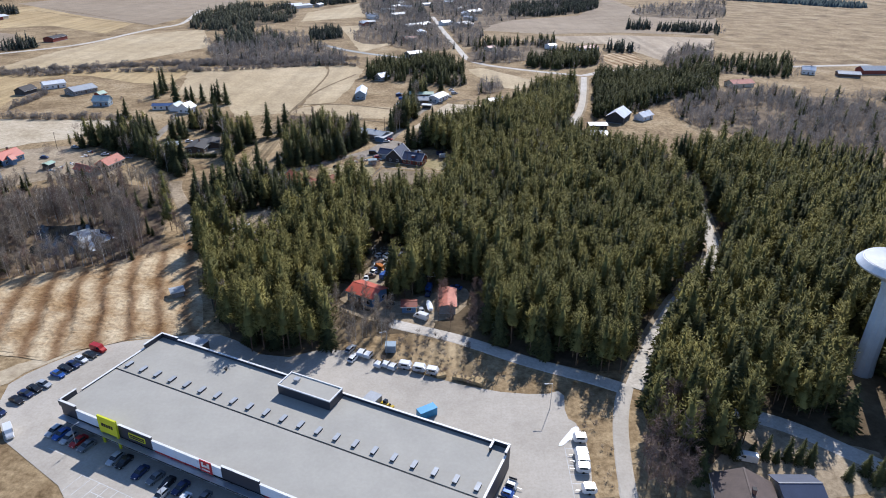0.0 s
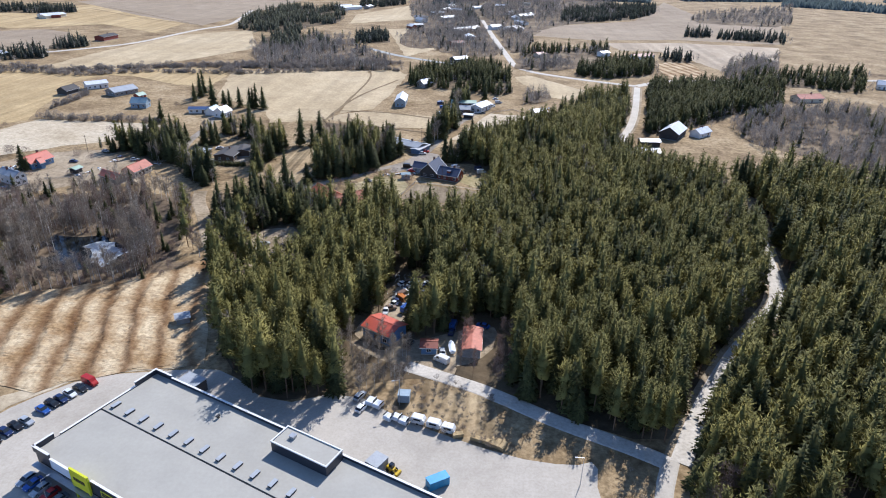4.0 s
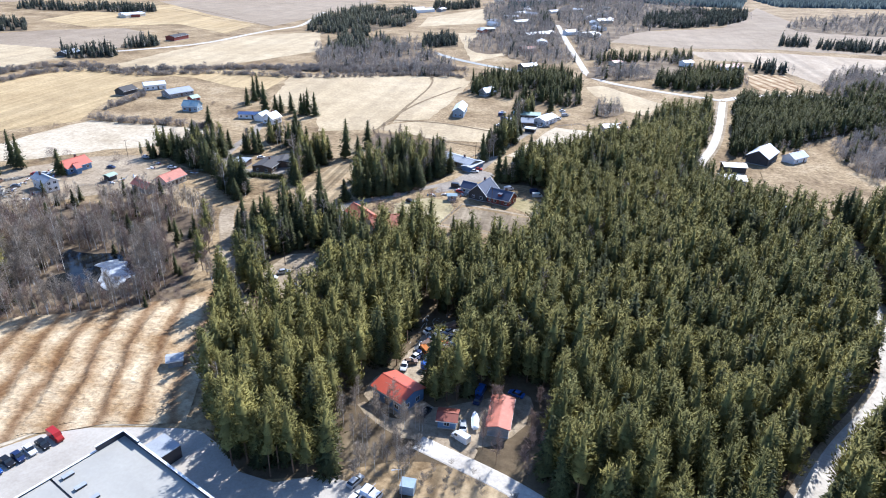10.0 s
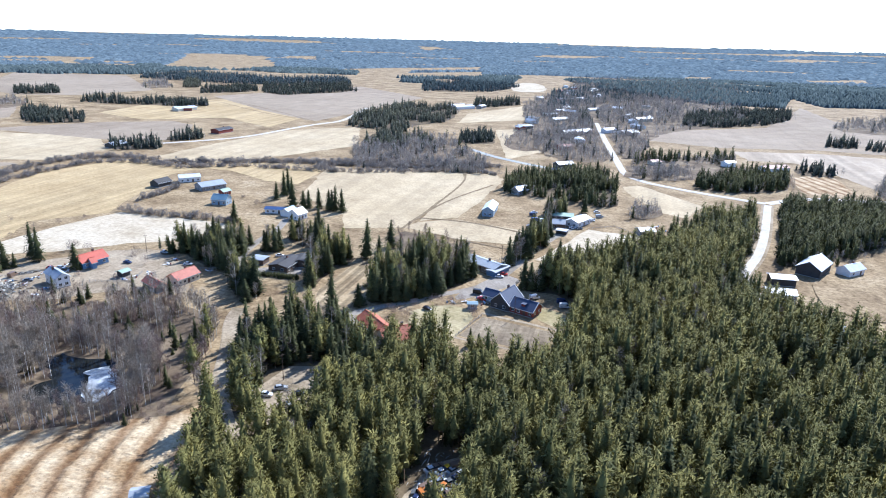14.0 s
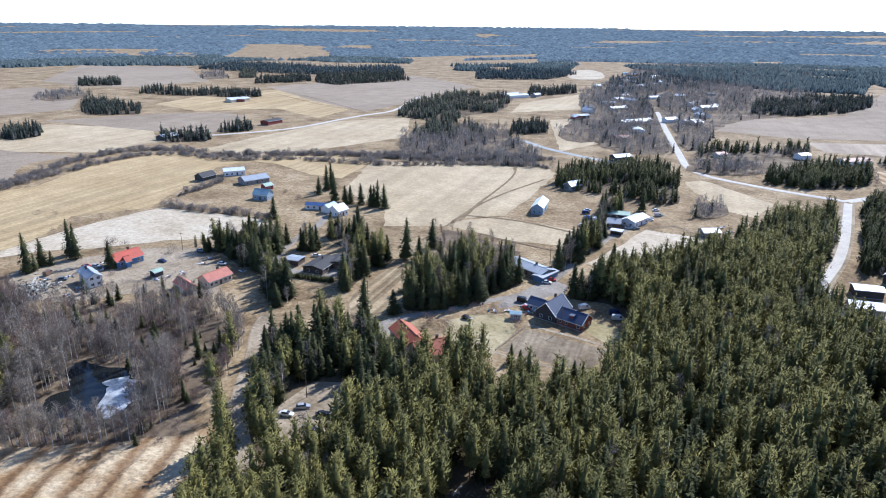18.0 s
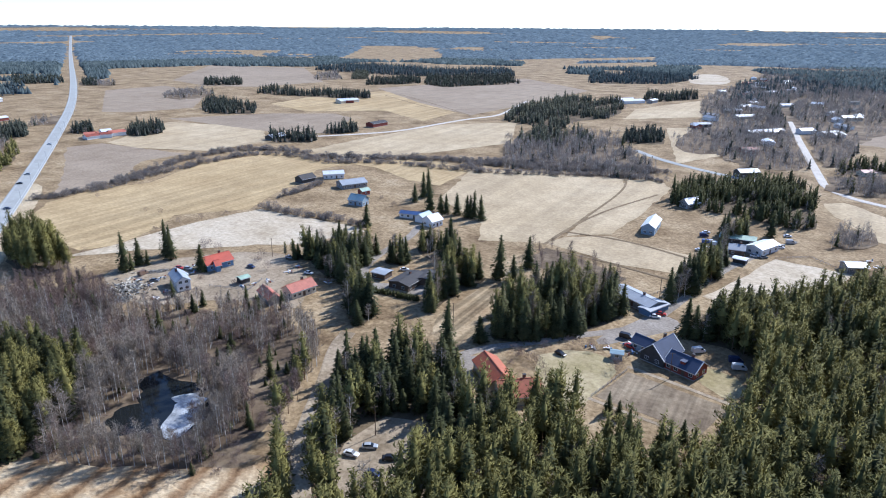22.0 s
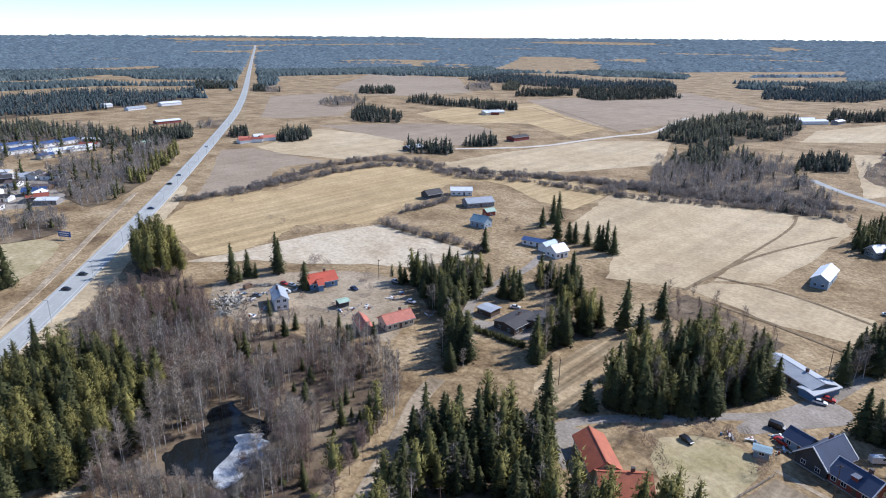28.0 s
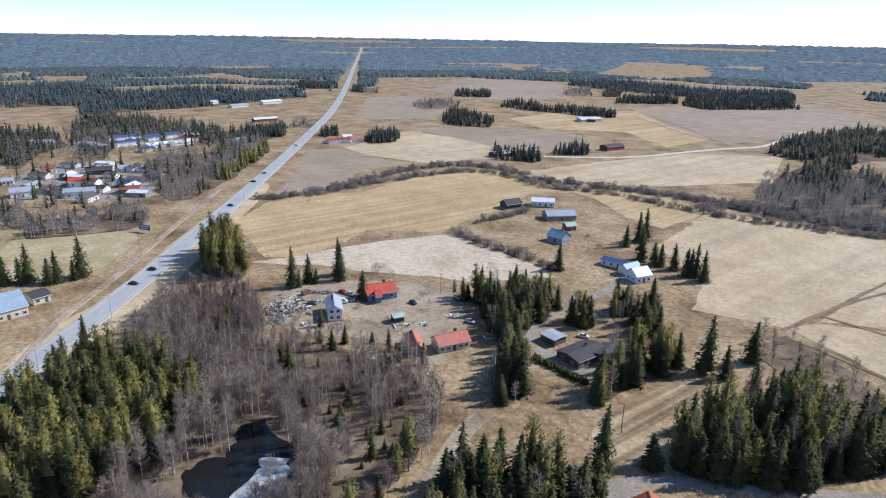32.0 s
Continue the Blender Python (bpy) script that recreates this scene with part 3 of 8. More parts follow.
def tree(kind, x, y, size=1.0, group=""):
    variants, label, category = TREE_KINDS[kind]
    i = rng.randrange(len(variants))
    t, c = variants[i]
    ob = tagged(new(kind + "_tree"), label, category, group)
    for name, me in (("trunk", t), ("crown", c)):
        p = new(name, me)
        p.parent = ob
    s = size * rng.uniform(0.88, 1.12)
    ob.matrix_basis = Matrix.LocRotScale((x, y, gz(x, y)), Euler((rng.uniform(-0.03, 0.03), rng.uniform(-0.03, 0.03), rng.uniform(0, 6.28))), (s * rng.uniform(0.9, 1.15), s * rng.uniform(0.9, 1.15), s))
    return ob


def many(name, shapes, places, mats, label, category, trunk_r=0.0, bark=None):
    """One sheet of a great many trees."""
    vs, fs, idx, ns, n = [], [], [], [], 0
    sides = 3
    soft_mass = mats in (M_PINE, M_SPRUCE, M_HAZEWOOD, M_MIDWOOD, M_MIDSPRUCE)
    shapes = [rounded(*s) if soft_mass else (*s, None) for s in shapes]
    for x, y, s in places:
        v, f, nv = shapes[rng.randrange(len(shapes))]
        a, w = rng.uniform(0, 6.28), s * rng.uniform(0.85, 1.15)
        ca, sa = math.cos(a) * w, math.sin(a) * w
        z0 = gz(x, y)
        vs.append(np.stack([v[:, 0] * ca - v[:, 1] * sa + x, v[:, 0] * sa + v[:, 1] * ca + y, v[:, 2] * s + z0], 1))
        fs.append(np.asarray(f) + n), idx.append(np.zeros(len(f), int))
        n += len(v)
        if soft_mass:
            ns.append(np.stack([nv[:, 0] * math.cos(a) - nv[:, 1] * math.sin(a), nv[:, 0] * math.sin(a) + nv[:, 1] * math.cos(a), nv[:, 2]], 1))
        if trunk_r:
            tv, tf = tube((x, y, z0 - 0.2), (x, y, z0 + v[:, 2].max() * s * 0.9), trunk_r * s, 0.03, sides)
            vs.append(tv), fs.append(tf + n), idx.append(np.ones(len(tf), int))
            n += len(tv)
            if soft_mass:
                tn = tv - np.array([[x, y, 0]])
                tn[:, 2] = 0
                ns.append(tn / (np.linalg.norm(tn, axis=1)[:, None] + 1e-6))
    if not vs:
        return None
    me = tri_mesh(name, np.concatenate(vs), np.concatenate(fs), [mats] + ([bark] if bark else []), np.concatenate(idx), np.concatenate(ns) if soft_mass else None)
    return tagged(new(name, me), label, category, kind="stuff")


def scatter(poly, spacing, seed, clear=(), lines=(), jitter=0.75):
    """Places on a loose grid within an outline, off the given clearings and lines (points, reach)."""
    r = random.Random(seed)
    xs, ys = [p[0] for p in poly], [p[1] for p in poly]
    out, y = [], min(ys)
    while y < max(ys):
        x = min(xs)
        while x < max(xs):
            p = (x + r.uniform(-jitter, jitter) * spacing, y + r.uniform(-jitter, jitter) * spacing)
            if inside(p, poly) and not any(inside(p, c) for c in clear) and not any(near_line(p, l, d) for l, d in lines):
                out.append((*p, r.uniform(0.62, 1.2)))
            x += spacing
        y += spacing
    return out


# the main forest, its clearings, and the woods round it
JUNK = [(-28.6, 190.8), (-25.6, 216.3), (-15.2, 224.9), (-11.3, 218.3), (-13.7, 199.6), (-17.3, 190.8), (-21.6, 191.3)]
FRONT = [(-34.9, 176.5), (-33.3, 179.9), (-22.7, 174.0), (-18.6, 181.2), (-16.9, 176.6), (-20.6, 168.6), (-27.3, 170.0)]
DRIVEWAY = [(-16.2, 173.9), (-8.3, 173.5), (-1.1, 171.6), (-1.5, 165.1), (-9.9, 163.8), (-14.2, 168.1)]
RED_YARD = [(-33.4, 180.3), (-33.7, 188.9), (-29.6, 194.4), (-20.8, 192.6), (-17.4, 181.4), (-10.1, 183.5), (-0.5, 189.4), (4.3, 194.0), (9.8, 191.0), (7.7, 177.0), (-0.9, 170.0), (-7.6, 169.6), (-16.2, 173.9), (-23.4, 176.7)]
DIRT = [(-72.0, 214.8), (-82.3, 222.9), (-87.5, 238.1), (-87.0, 252.9), (-75.2, 256.3), (-66.7, 246.5), (-62.7, 231.4), (-61.3, 219.1)]
WORKSHOP_FRONT = [(-39.4, 179.0), (-33.6, 157.3), (-24.9, 152.9), (-15.4, 155.8), (-10.7, 164.1), (-18.3, 183.6)]
EAST_YARD = [(75.9, 132.0), (86.7, 124.3), (97.6, 118.7), (105.8, 117.1), (96.8, 102.4), (55.8, 101.4), (62.5, 113.1), (74.8, 119.0)]
SHED_FRONT = [(-2.0, 162.0), (14.0, 158.0), (14.0, 192.0), (0.0, 193.0)]
EAST_CLEAR = [[(55.6, 99.1), (60.1, 111.8), (75.2, 117.0), (79.2, 108.4), (89.0, 107.8), (87.1, 99.9)], [(76.6, 132.0), (82.7, 134.4), (98.8, 119.7), (94.0, 114.6), (76.0, 122.0)], [(121.6, 168.3), (124.3, 165.3), (120.2, 140.8), (112.6, 121.1), (96.5, 116.8), (106.5, 137.9)]]
ORANGE_YARD = [(-84.7, 288.7), (-83.8, 306.1), (-69.0, 316.7), (-45.0, 300.0), (-44.5, 284.0), (-47.0, 276.5), (-58.0, 271.5), (-71.0, 279.0)]
CABIN = [(65.7, 287.3), (72.2, 304.3), (83.2, 294.7), (80.4, 282.1), (70.2, 282.8)]
FOREST = [(-62.3, 158.8), (-70.9, 172.1), (-87.0, 205.6), (-95.0, 224.0), (-101.5, 246.0), (-107.5, 258.6), (-112.5, 267.0), (-103.6, 275.5), (-84.7, 288.5), (-74.0, 279.8), (-68.0, 268.5), (-58.0, 268.0), (-48.0, 270.5), (-42.5, 279.0), (-37.5, 281.5), (-36.0, 269.5), (-27.8, 265.7), (-4.4, 273.3), (3.6, 286.6), (5.1, 309.8), (3.9, 339.4), (-12.8, 354.6), (5.0, 379.8), (21.8, 399.9), (37.2, 426.2), (44.1, 443.3), (68, 480), (97, 503), (97, 474), (80.7, 420.4), (72, 405), (74, 368), (96, 340), (112, 318), (120, 290), (114, 250), (104, 221), (92, 204), (77, 183), (61, 160), (48, 144), (28, 151), (8, 160), (-10, 164), (-23.7, 160.9), (-31.3, 155.6), (-40.3, 151.7), (-49.4, 149.4), (-57.3, 154.7), (-65.4, 160.9)]
EASTWOOD = [(54, 139), (65, 158), (83, 187), (97, 204), (109, 222), (115, 250), (124, 284), (126, 318), (122, 338), (150, 346), (205, 340), (260, 290), (240, 180), (200, 130), (120, 110), (60, 100), (50, 120)]
trees = scatter(FOREST, 3.9, 11, (RED_YARD, FRONT, DRIVEWAY, JUNK, DIRT, CABIN, ORANGE_YARD, SHED_FRONT, WORKSHOP_FRONT), ((GRAVEL, 4.6), (BACKLANE, 3.4), (LANE, 3.2)))
trees = [(x, y, 0.7 + 0.42 * s + 0.18 * noise.noise((x * 0.022, y * 0.022, 4))) for x, y, s in trees]
close = [p for p in trees if p[1] < 215 and abs(p[0] - 5) < 70][:300]
rest = [p for p in trees if p not in set(close)]
for x, y, s in close:
    tree("pine" if rng.random() < 0.8 else "spruce", x, y, s * 0.95, "forest pines")
dark = {p for i, p in enumerate(rest) if i % 6 == 0 or (p[0] < -55 and p[1] > 235 and i % 4) or (p[0] > 20 and p[1] > 215 and noise.noise((p[0] * 0.03, p[1] * 0.03, 3)) > 0.12 and i % 2)}
many("pine_forest", SMALLPINE, [p for p in rest if p not in dark], M_PINE, "dense olive-green pine forest", "forest", 0.15, M_BARK)
many("forest_birches", SMALLBIRCH, [(x + 1.6, y + 1.4, s) for x, y, s in rest[::13]], M_TWIG, "bare birches among the pines", "forest", 0.1, M_BIRCH)
many("spruce_forest", SMALLSPRUCE, [p for p in rest if p in dark], M_SPRUCE, "dark spruces among the pines", "forest", 0.15, M_BARK)
east = [(x, y, 0.7 + 0.42 * q) for x, y, q in scatter(EASTWOOD, 4.0, 12, (*EAST_CLEAR, EAST_YARD), ((GRAVEL, 3.3), (PATH, 4.5)))]
many("spruce_forest_east", SMALLSPRUCE, [p for i, p in enumerate(east) if i % 5 < 2], M_SPRUCE, "dark spruces beyond the gravel road", "forest", 0.15, M_BARK)
many("alder_edge", SMALLBIRCH, scatter([(50.8, 130.6), (59.4, 135.3), (63.8, 122.6), (56.1, 100.6), (44.0, 100.3)], 3.0, 14), M_REDTWIG, "leafless reddish trees beside the path", "thicket", 0.09, M_BARK)
setting("road_tower_lane", ribbon_mesh("road_tower_lane", [(75.3, 130.7), (87.2, 125.3), (96.5, 116.8), (102.4, 111.6)], 5.0, M_GRAVEL, 0.1, thick=0.1), "pale lane under dark pines", "road")
east = [p for i, p in enumerate(east) if i % 5 >= 2]
many("pine_forest_far_east", FARSPRUCE, [p for p in east if p[0] > 165], M_PINE, "pine forest far to the east", "forest")
many("pine_forest_east", SMALLPINE, [p for p in east if p[0] <= 165], M_PINE, "pine forest on the far side of the gravel road", "forest", 0.15, M_BARK)
many("shed_birches", [c for _, c in BIRCHES], [(x, y, 0.35 + 0.35 * q) for x, y, q in scatter(SHED_FRONT, 4.4, 19, ([(1.0, 170.0), (9.0, 170.0), (9.0, 190.0), (1.0, 190.0)],), ((BACKLANE, 3.0),))], M_REDTWIG, "bare reddish trees round a shed", "thicket", 0.09, M_BARK)
many("workshop_birches", [c for _, c in BIRCHES], [(x, y, 0.3 + 0.35 * q) for x, y, q in scatter(WORKSHOP_FRONT, 3.6, 18, (RED_YARD,), ((BACKLANE, 3.0),))], M_TWIG, "low bare birches before the workshop", "thicket", 0.08, M_BIRCH)
for x, y in [(75.6, 114.0), (77.7, 113.0), (80.6, 113.6), (82.8, 112.8), (85.3, 112.5), (68.7, 113.9), (67.5, 116.0), (72.9, 114.7), (91.6, 107.9), (96.4, 109.7), (97.0, 106.4)]:
    tree("spruce", x, y, 0.5, "young spruces by the lane")
patch("ground_east_yard", EAST_YARD, M_TRACK, 0.045, "bare yard round the brown-roofed house", "yard", 1, 1.5)
patch("ground_forest_floor", FOREST, M_FLOOR, 0.03, "brown shaded forest floor with needles", "ground", 1, 2.0)
patch("ground_east_floor", EASTWOOD, M_FLOOR, 0.03, "brown shaded forest floor", "ground", 1, 2.0)

# brush round the pond
BRUSH = [(-224.1, 211.6), (-264.1, 238.2), (-236.2, 258.2), (-208.0, 255.7), (-199.5, 271.5), (-171.4, 284.9), (-148.6, 284.9), (-134.6, 280.3), (-116.2, 251.6), (-109.3, 219.7), (-102.7, 222.0), (-108.1, 208.8), (-135.2, 197.2), (-147.6, 190.6), (-190, 190), (-215, 215)]
POND = [(-148.0, 206.4), (-154.6, 212.0), (-153.4, 218.5), (-153.0, 222.5), (-166.5, 230.6), (-162.0, 236.6), (-146.0, 237.0), (-137.0, 234.6), (-125.8, 226.4), (-127.5, 216.5), (-136.5, 210.5)]
ICE = [(-146.0, 231.0), (-141.8, 235.0), (-133.5, 231.6), (-127.6, 226.0), (-128.6, 216.6), (-133.5, 214.5), (-138.0, 221.0)]
WESTWOOD = [(-201.5, 175.5), (-214.6, 185.1), (-226.9, 200.9), (-210.3, 214.5), (-189.5, 222.5), (-155.3, 225.6), (-143.4, 218.3), (-156.2, 208.3), (-152.7, 194.4), (-165, 160), (-150, 140)]
patch("ground_brush_floor", BRUSH, M_BRUSH, 0.035, "brown brushwood floor with dry grass", "ground", 1, 3.0)
patch("ground_west_floor", WESTWOOD, M_FLOOR, 0.03, "brown floor of a small wood", "ground", 1, 2.0)
patch("water_pond", POND, M_WATER, 0.07, "dark still pond water", "pond", 2, 3.0)
patch("ice_sheet", ICE, M_ICE, 0.1, "melting white ice on the pond", "ice", 3, 4.5)
GLADE = [(-135.0, 253.1), (-146.4, 279.7), (-140.6, 287.8), (-122.6, 256.0), (-116.1, 233.2), (-124.2, 235.8)]
MEADOW = [[(-110.2, 207.4), (-117.6, 232.8), (-133.3, 264.1), (-130.8, 267.6), (-113.1, 242.3), (-100.0, 216.8), (-101.3, 205.6)], [(-186.5, 247.3), (-193.1, 267.5), (-184.8, 279.6), (-170.1, 269.0), (-172.9, 249.0)]]
SHORE = [(x * 1.03 - 0.03 * sum(q[0] for q in POND) / len(POND), y * 1.03 - 0.03 * sum(q[1] for q in POND) / len(POND) - 0.3) for x, y in POND]
POND_FRONT = [(-154.0, 204.5), (-148.0, 208.0), (-126.0, 219.0), (-122.0, 218.0), (-118.6, 213.4), (-142.2, 200.8), (-158.0, 194.8)]
FIELD_SIDE = [(-162.0, 186.0), (-153.7, 188.0), (-140.4, 194.3), (-120.9, 204.2), (-102.5, 215.6), (-107.3, 223.6), (-118.6, 214.4), (-142.2, 201.8), (-160.8, 195.8)]
brush = scatter(BRUSH, 2.6, 21, (POND, SHORE, GLADE, WESTWOOD, POND_FRONT, *MEADOW), ((LANE, 4.0), (HIGHWAY, 12)))
brush = [(x, y, (0.5 + 0.35 * q) if inside((x, y), FIELD_SIDE) else (0.55 + 0.5 * q) * (1.0 if y < 240 else 0.72)) for x, y, q in brush if y < 238 or x > -136 or noise.noise((x * 0.05, y * 0.05, 7)) > -0.12]
many("brush_understory", SHRUBS, [(x, y, 0.3 + 0.45 * q) for x, y, q in scatter(BRUSH, 3.3, 25, (POND, GLADE), ((LANE, 4.0), (HIGHWAY, 11)), 1.0)], M_REDTWIG, "low reddish undergrowth in the thicket", "undergrowth")
near_brush = [p for p in brush if math.dist(p[:2], (sum(q[0] for q in POND) / len(POND), sum(q[1] for q in POND) / len(POND))) < 30][:230]
far_brush = [p for p in brush if p not in set(near_brush)]
for x, y, s in near_brush:
    tree("birch" if rng.random() < 0.8 else "alder", x, y, s * 0.9, "bare trees round the pond")
many("birch_brush", SMALLBIRCH, [p for i, p in enumerate(far_brush) if i % 3], M_TWIG, "leafless grey birch thicket", "thicket", 0.09, M_BIRCH)
many("alder_brush", SMALLBIRCH, [p for i, p in enumerate(far_brush) if i % 3 == 0], M_REDTWIG, "leafless reddish alder thicket", "thicket", 0.08, M_BARK)
for x, y, s in scatter(BRUSH, 13, 22, (POND,), ((LANE, 5.0), (HIGHWAY, 14))):
    tree("spruce", x, y, s * rng.uniform(0.25, 0.6), "young spruces in the thicket")
many("young_conifers", SMALLSPRUCE, [(x, y, s * s * 0.5) for x, y, s in scatter(BRUSH, 11, 24, (POND, WESTWOOD), ((LANE, 5.0), (HIGHWAY, 14)), 1.0)], M_SPRUCE, "young dark conifers in the thicket", "thicket", 0.15, M_BARK)
LANESIDE = [(-116.0, 268.0), (-144.8, 279.0), (-156.9, 291.3), (-174.5, 295.0), (-171.0, 285.5), (-148.0, 285.5), (-134.0, 281.0), (-118.0, 255.0)]
many("laneside_birches", SMALLBIRCH, [(x, y, 0.5 + 0.4 * q) for x, y, q in scatter(LANESIDE, 3.6, 27, (), ((LANE, 3.5),))], M_TWIG, "bare birches beside the dirt lane", "thicket", 0.1, M_BIRCH)
SCRUB = [(-239.7, 230.8), (-261.0, 241.9), (-270.2, 252.3), (-257.8, 266.9), (-229.6, 263.9), (-209.5, 256.7), (-220.6, 242.3)]
many("highway_scrub", SMALLBIRCH, [(x, y, 0.35 + 0.45 * q) for x, y, q in scatter(SCRUB, 2.8, 28, (), ((HIGHWAY, 11),))], M_REDTWIG, "reddish leafless scrub beside the highway", "thicket", 0.08, M_BARK)
many("scrub_conifers", SMALLSPRUCE, [(x, y, 0.3 + 0.4 * q) for x, y, q in scatter(SCRUB, 8, 29, (), ((HIGHWAY, 12),))], M_SPRUCE, "small dark conifers in the scrub", "thicket", 0.12, M_BARK)
patch("ground_scrub_floor", SCRUB, M_BRUSH, 0.04, "brown scrub floor beside the highway", "ground", 1, 2.0)
west = scatter(WESTWOOD, 3.5, 23, (POND,))
pondside = [p for p in west if p[0] + 0.75 * p[1] > -8 + 14 * noise.noise((p[0] * 0.06, p[1] * 0.06, 2))]
west = [p for p in west if p not in set(pondside)]
many("pondside_birches", [c for _, c in BIRCHES], [(x, y, 0.6 + 0.4 * q) for x, y, q in pondside], M_TWIG, "tall bare birches beside the pond", "thicket", 0.1, M_BIRCH)
many("spruce_wood_west", [c for _, c in SPRUCES], [(x, y, 0.6 + 0.55 * q) for i, (x, y, q) in enumerate(west) if i % 2], M_SPRUCE, "dark spruces beside the highway", "wood", 0.15, M_BARK)
many("pine_wood_west", [c for _, c in PINES], [(x, y, 0.5 + 0.5 * q) for i, (x, y, q) in enumerate(west) if i % 2 == 0], M_PINE, "olive-green pines beside the highway", "wood", 0.15, M_BARK)

# groves between the houses: outline, kind, spacing, size
GROVES = [
    ([(-198.0, 345.1), (-191.7, 359.8), (-170.2, 369.6), (-165.4, 352.8), (-159.9, 336.4), (-151.1, 322.0), (-170.9, 329.2)], "spruce", 4.0, 0.85),
    ([(-200.5, 334.1), (-192.4, 341.7), (-195.6, 347.9), (-205.7, 340.2)], "spruce", 4.0, 0.5),
    ([(-155.8, 320.3), (-146.2, 323.3), (-136.0, 315.5), (-125.6, 300.2), (-130.3, 294.8)], "spruce", 5.0, 0.9),
    ([(-157.1, 353.8), (-146.4, 361.0), (-155.1, 370.1), (-163.5, 366.6)], "spruce", 4.6, 0.85),
    ([(-155.9, 378.7), (-137.4, 369.4), (-126.3, 372.3), (-138.9, 394.3), (-156.6, 390.3)], "spruce", 5.0, 0.85),
    ([(-110.6, 320.2), (-111.7, 336.4), (-108.5, 356.2), (-108.7, 365.5), (-119.9, 364.5), (-124.0, 357.3), (-118.8, 335.5), (-115.9, 325.0)], "spruce", 4.6, 0.85),
    ([(-81.5, 311.6), (-72.6, 314.6), (-60.8, 325.0), (-50.3, 340.0), (-44.9, 357.4), (-52.6, 369.6), (-62.3, 372.3), (-73.8, 369.9), (-83.6, 358.5), (-85.5, 340.3), (-86.1, 325.1)], "spruce", 4.5, 0.9),
    ([(-289.2, 259.0), (-319.0, 269.2), (-327.3, 282.9), (-302.6, 283.8), (-276.2, 275.2), (-274.5, 265.2)], "pine", 5.0, 1.0),
    ([(-21.7, 348.1), (-15.1, 356.2), (-12.0, 372.0), (14.0, 385.0), (8.0, 362.7), (3.0, 346.0), (-4.3, 349.3)], "spruce", 4.2, 0.9),
    ([(-31.4, 380.3), (-33.7, 399.1), (-21, 453), (-16.2, 439.1), (-22.6, 395.8)], "spruce", 4.8, 0.9),
    ([(-25, 462), (-26, 486), (-17, 500), (-13, 485)], "spruce", 4.21, 0.8),
]
for outline, kind, gap, size in GROVES:
    pts = [(x, y, (0.5 + 0.62 * q) * 1.1) for x, y, q in scatter(outline, gap * 0.76, 31, (), ((LANE, 4),), 0.8)]
    if kind == "pine":
        many("pine_grove", [c for _, c in PINES], pts, M_PINE, "grove of broad olive-green pines", "grove", 0.15, M_BARK)
        continue
    if gap < 4.3 or gap > 4.9:
        many("spruce_grove", [c for _, c in SPRUCES], [(x, y, q * size) for x, y, q in pts if int(x * 7 + y * 3) % 5 < 3], M_SPRUCE, "grove of dark spruces between houses", "grove", 0.15, M_BARK)
        many("pine_grove", SMALLPINE, [(x, y, q * size * 0.85) for x, y, q in pts if int(x * 7 + y * 3) % 5 == 3], M_PINE, "olive-green pines among the spruces", "grove", 0.15, M_BARK)
        many("birch_grove", SMALLBIRCH, [(x, y, q * size * 0.9) for x, y, q in pts if int(x * 7 + y * 3) % 5 == 4], M_TWIG, "bare birches among the spruces", "grove", 0.1, M_BIRCH)
        continue
    for x, y, q in pts:
        tree(rng.choice((kind, kind, kind, "pine", "birch")), x, y, q * size, "trees between the houses")
for i, (outline, kind, gap, size) in enumerate(GROVES):
    patch("ground_grove_floor", outline, M_FLOOR, 0.068 + 0.002 * i, "brown needle floor under a grove", "ground", 1, 1.5)

# single trees: places, size
for x, y in [(-248.7, 308.2), (-201.5, 400.6), (-206, 458), (-207, 470), (-207, 477), (-187, 445), (-179, 445), (-176, 446), (-169, 447), (-161, 444), (-159, 445), (-158, 447), (-152, 444), (-326.8, 187.1), (-324.5, 192.8), (-324.9, 195.8), (-317.6, 202.6), (-317.9, 205.7), (-317.4, 212.5), (-319.5, 215.8), (-253.4, 287.4), (-254.9, 295.9), (-255.5, 311.3), (-224.9, 306.1), (-90.2, 296.9), (-83.3, 308.9), (-103.4, 366.2), (-97.0, 367.6), (-97.9, 386.5), (-77.7, 373.1), (-73.2, 376.1), (-21.0, 351.5), (-18.0, 353.6), (-32.6, 379.7), (-26.7, 394.0), (-66, 552), (-27, 486), (-4, 498)]:
    tree("spruce", x, y, rng.uniform(1.05, 1.3), "lone spruces")
for x, y in [(-186.6, 287.1), (-192.5, 279.2), (-30.6, 287.5), (-27.0, 286.0), (-9.0, 284.5), (-6.2, 286.0), (-209.9, 278.8), (-163.0, 293.0), (-171.3, 288.6), (-178.0, 288.6), (-198.2, 272.2), (-252.2, 289.9), (-255.1, 295.4), (-251.6, 297.9), (-222.0, 305.0), (-170.3, 286.5), (-151.2, 281.3), (-168.1, 282.8), (-203.3, 254.8), (-192.7, 255.3)]:
    tree("spruce", x, y, 0.55, "young spruces")
BUSH_MESH = [tri_mesh("bush", *b, [M_REDTWIG]) for b in SHRUBS]


def bush(x, y, s):
    ob = tagged(new("bush", BUSH_MESH[rng.randrange(3)]), "leafless round grey bush on dry grass", "bush", "bare bushes")
    ob.matrix_basis = Matrix.LocRotScale((x, y, 0), Euler((0, 0, rng.uniform(0, 6))), (s, s, s))


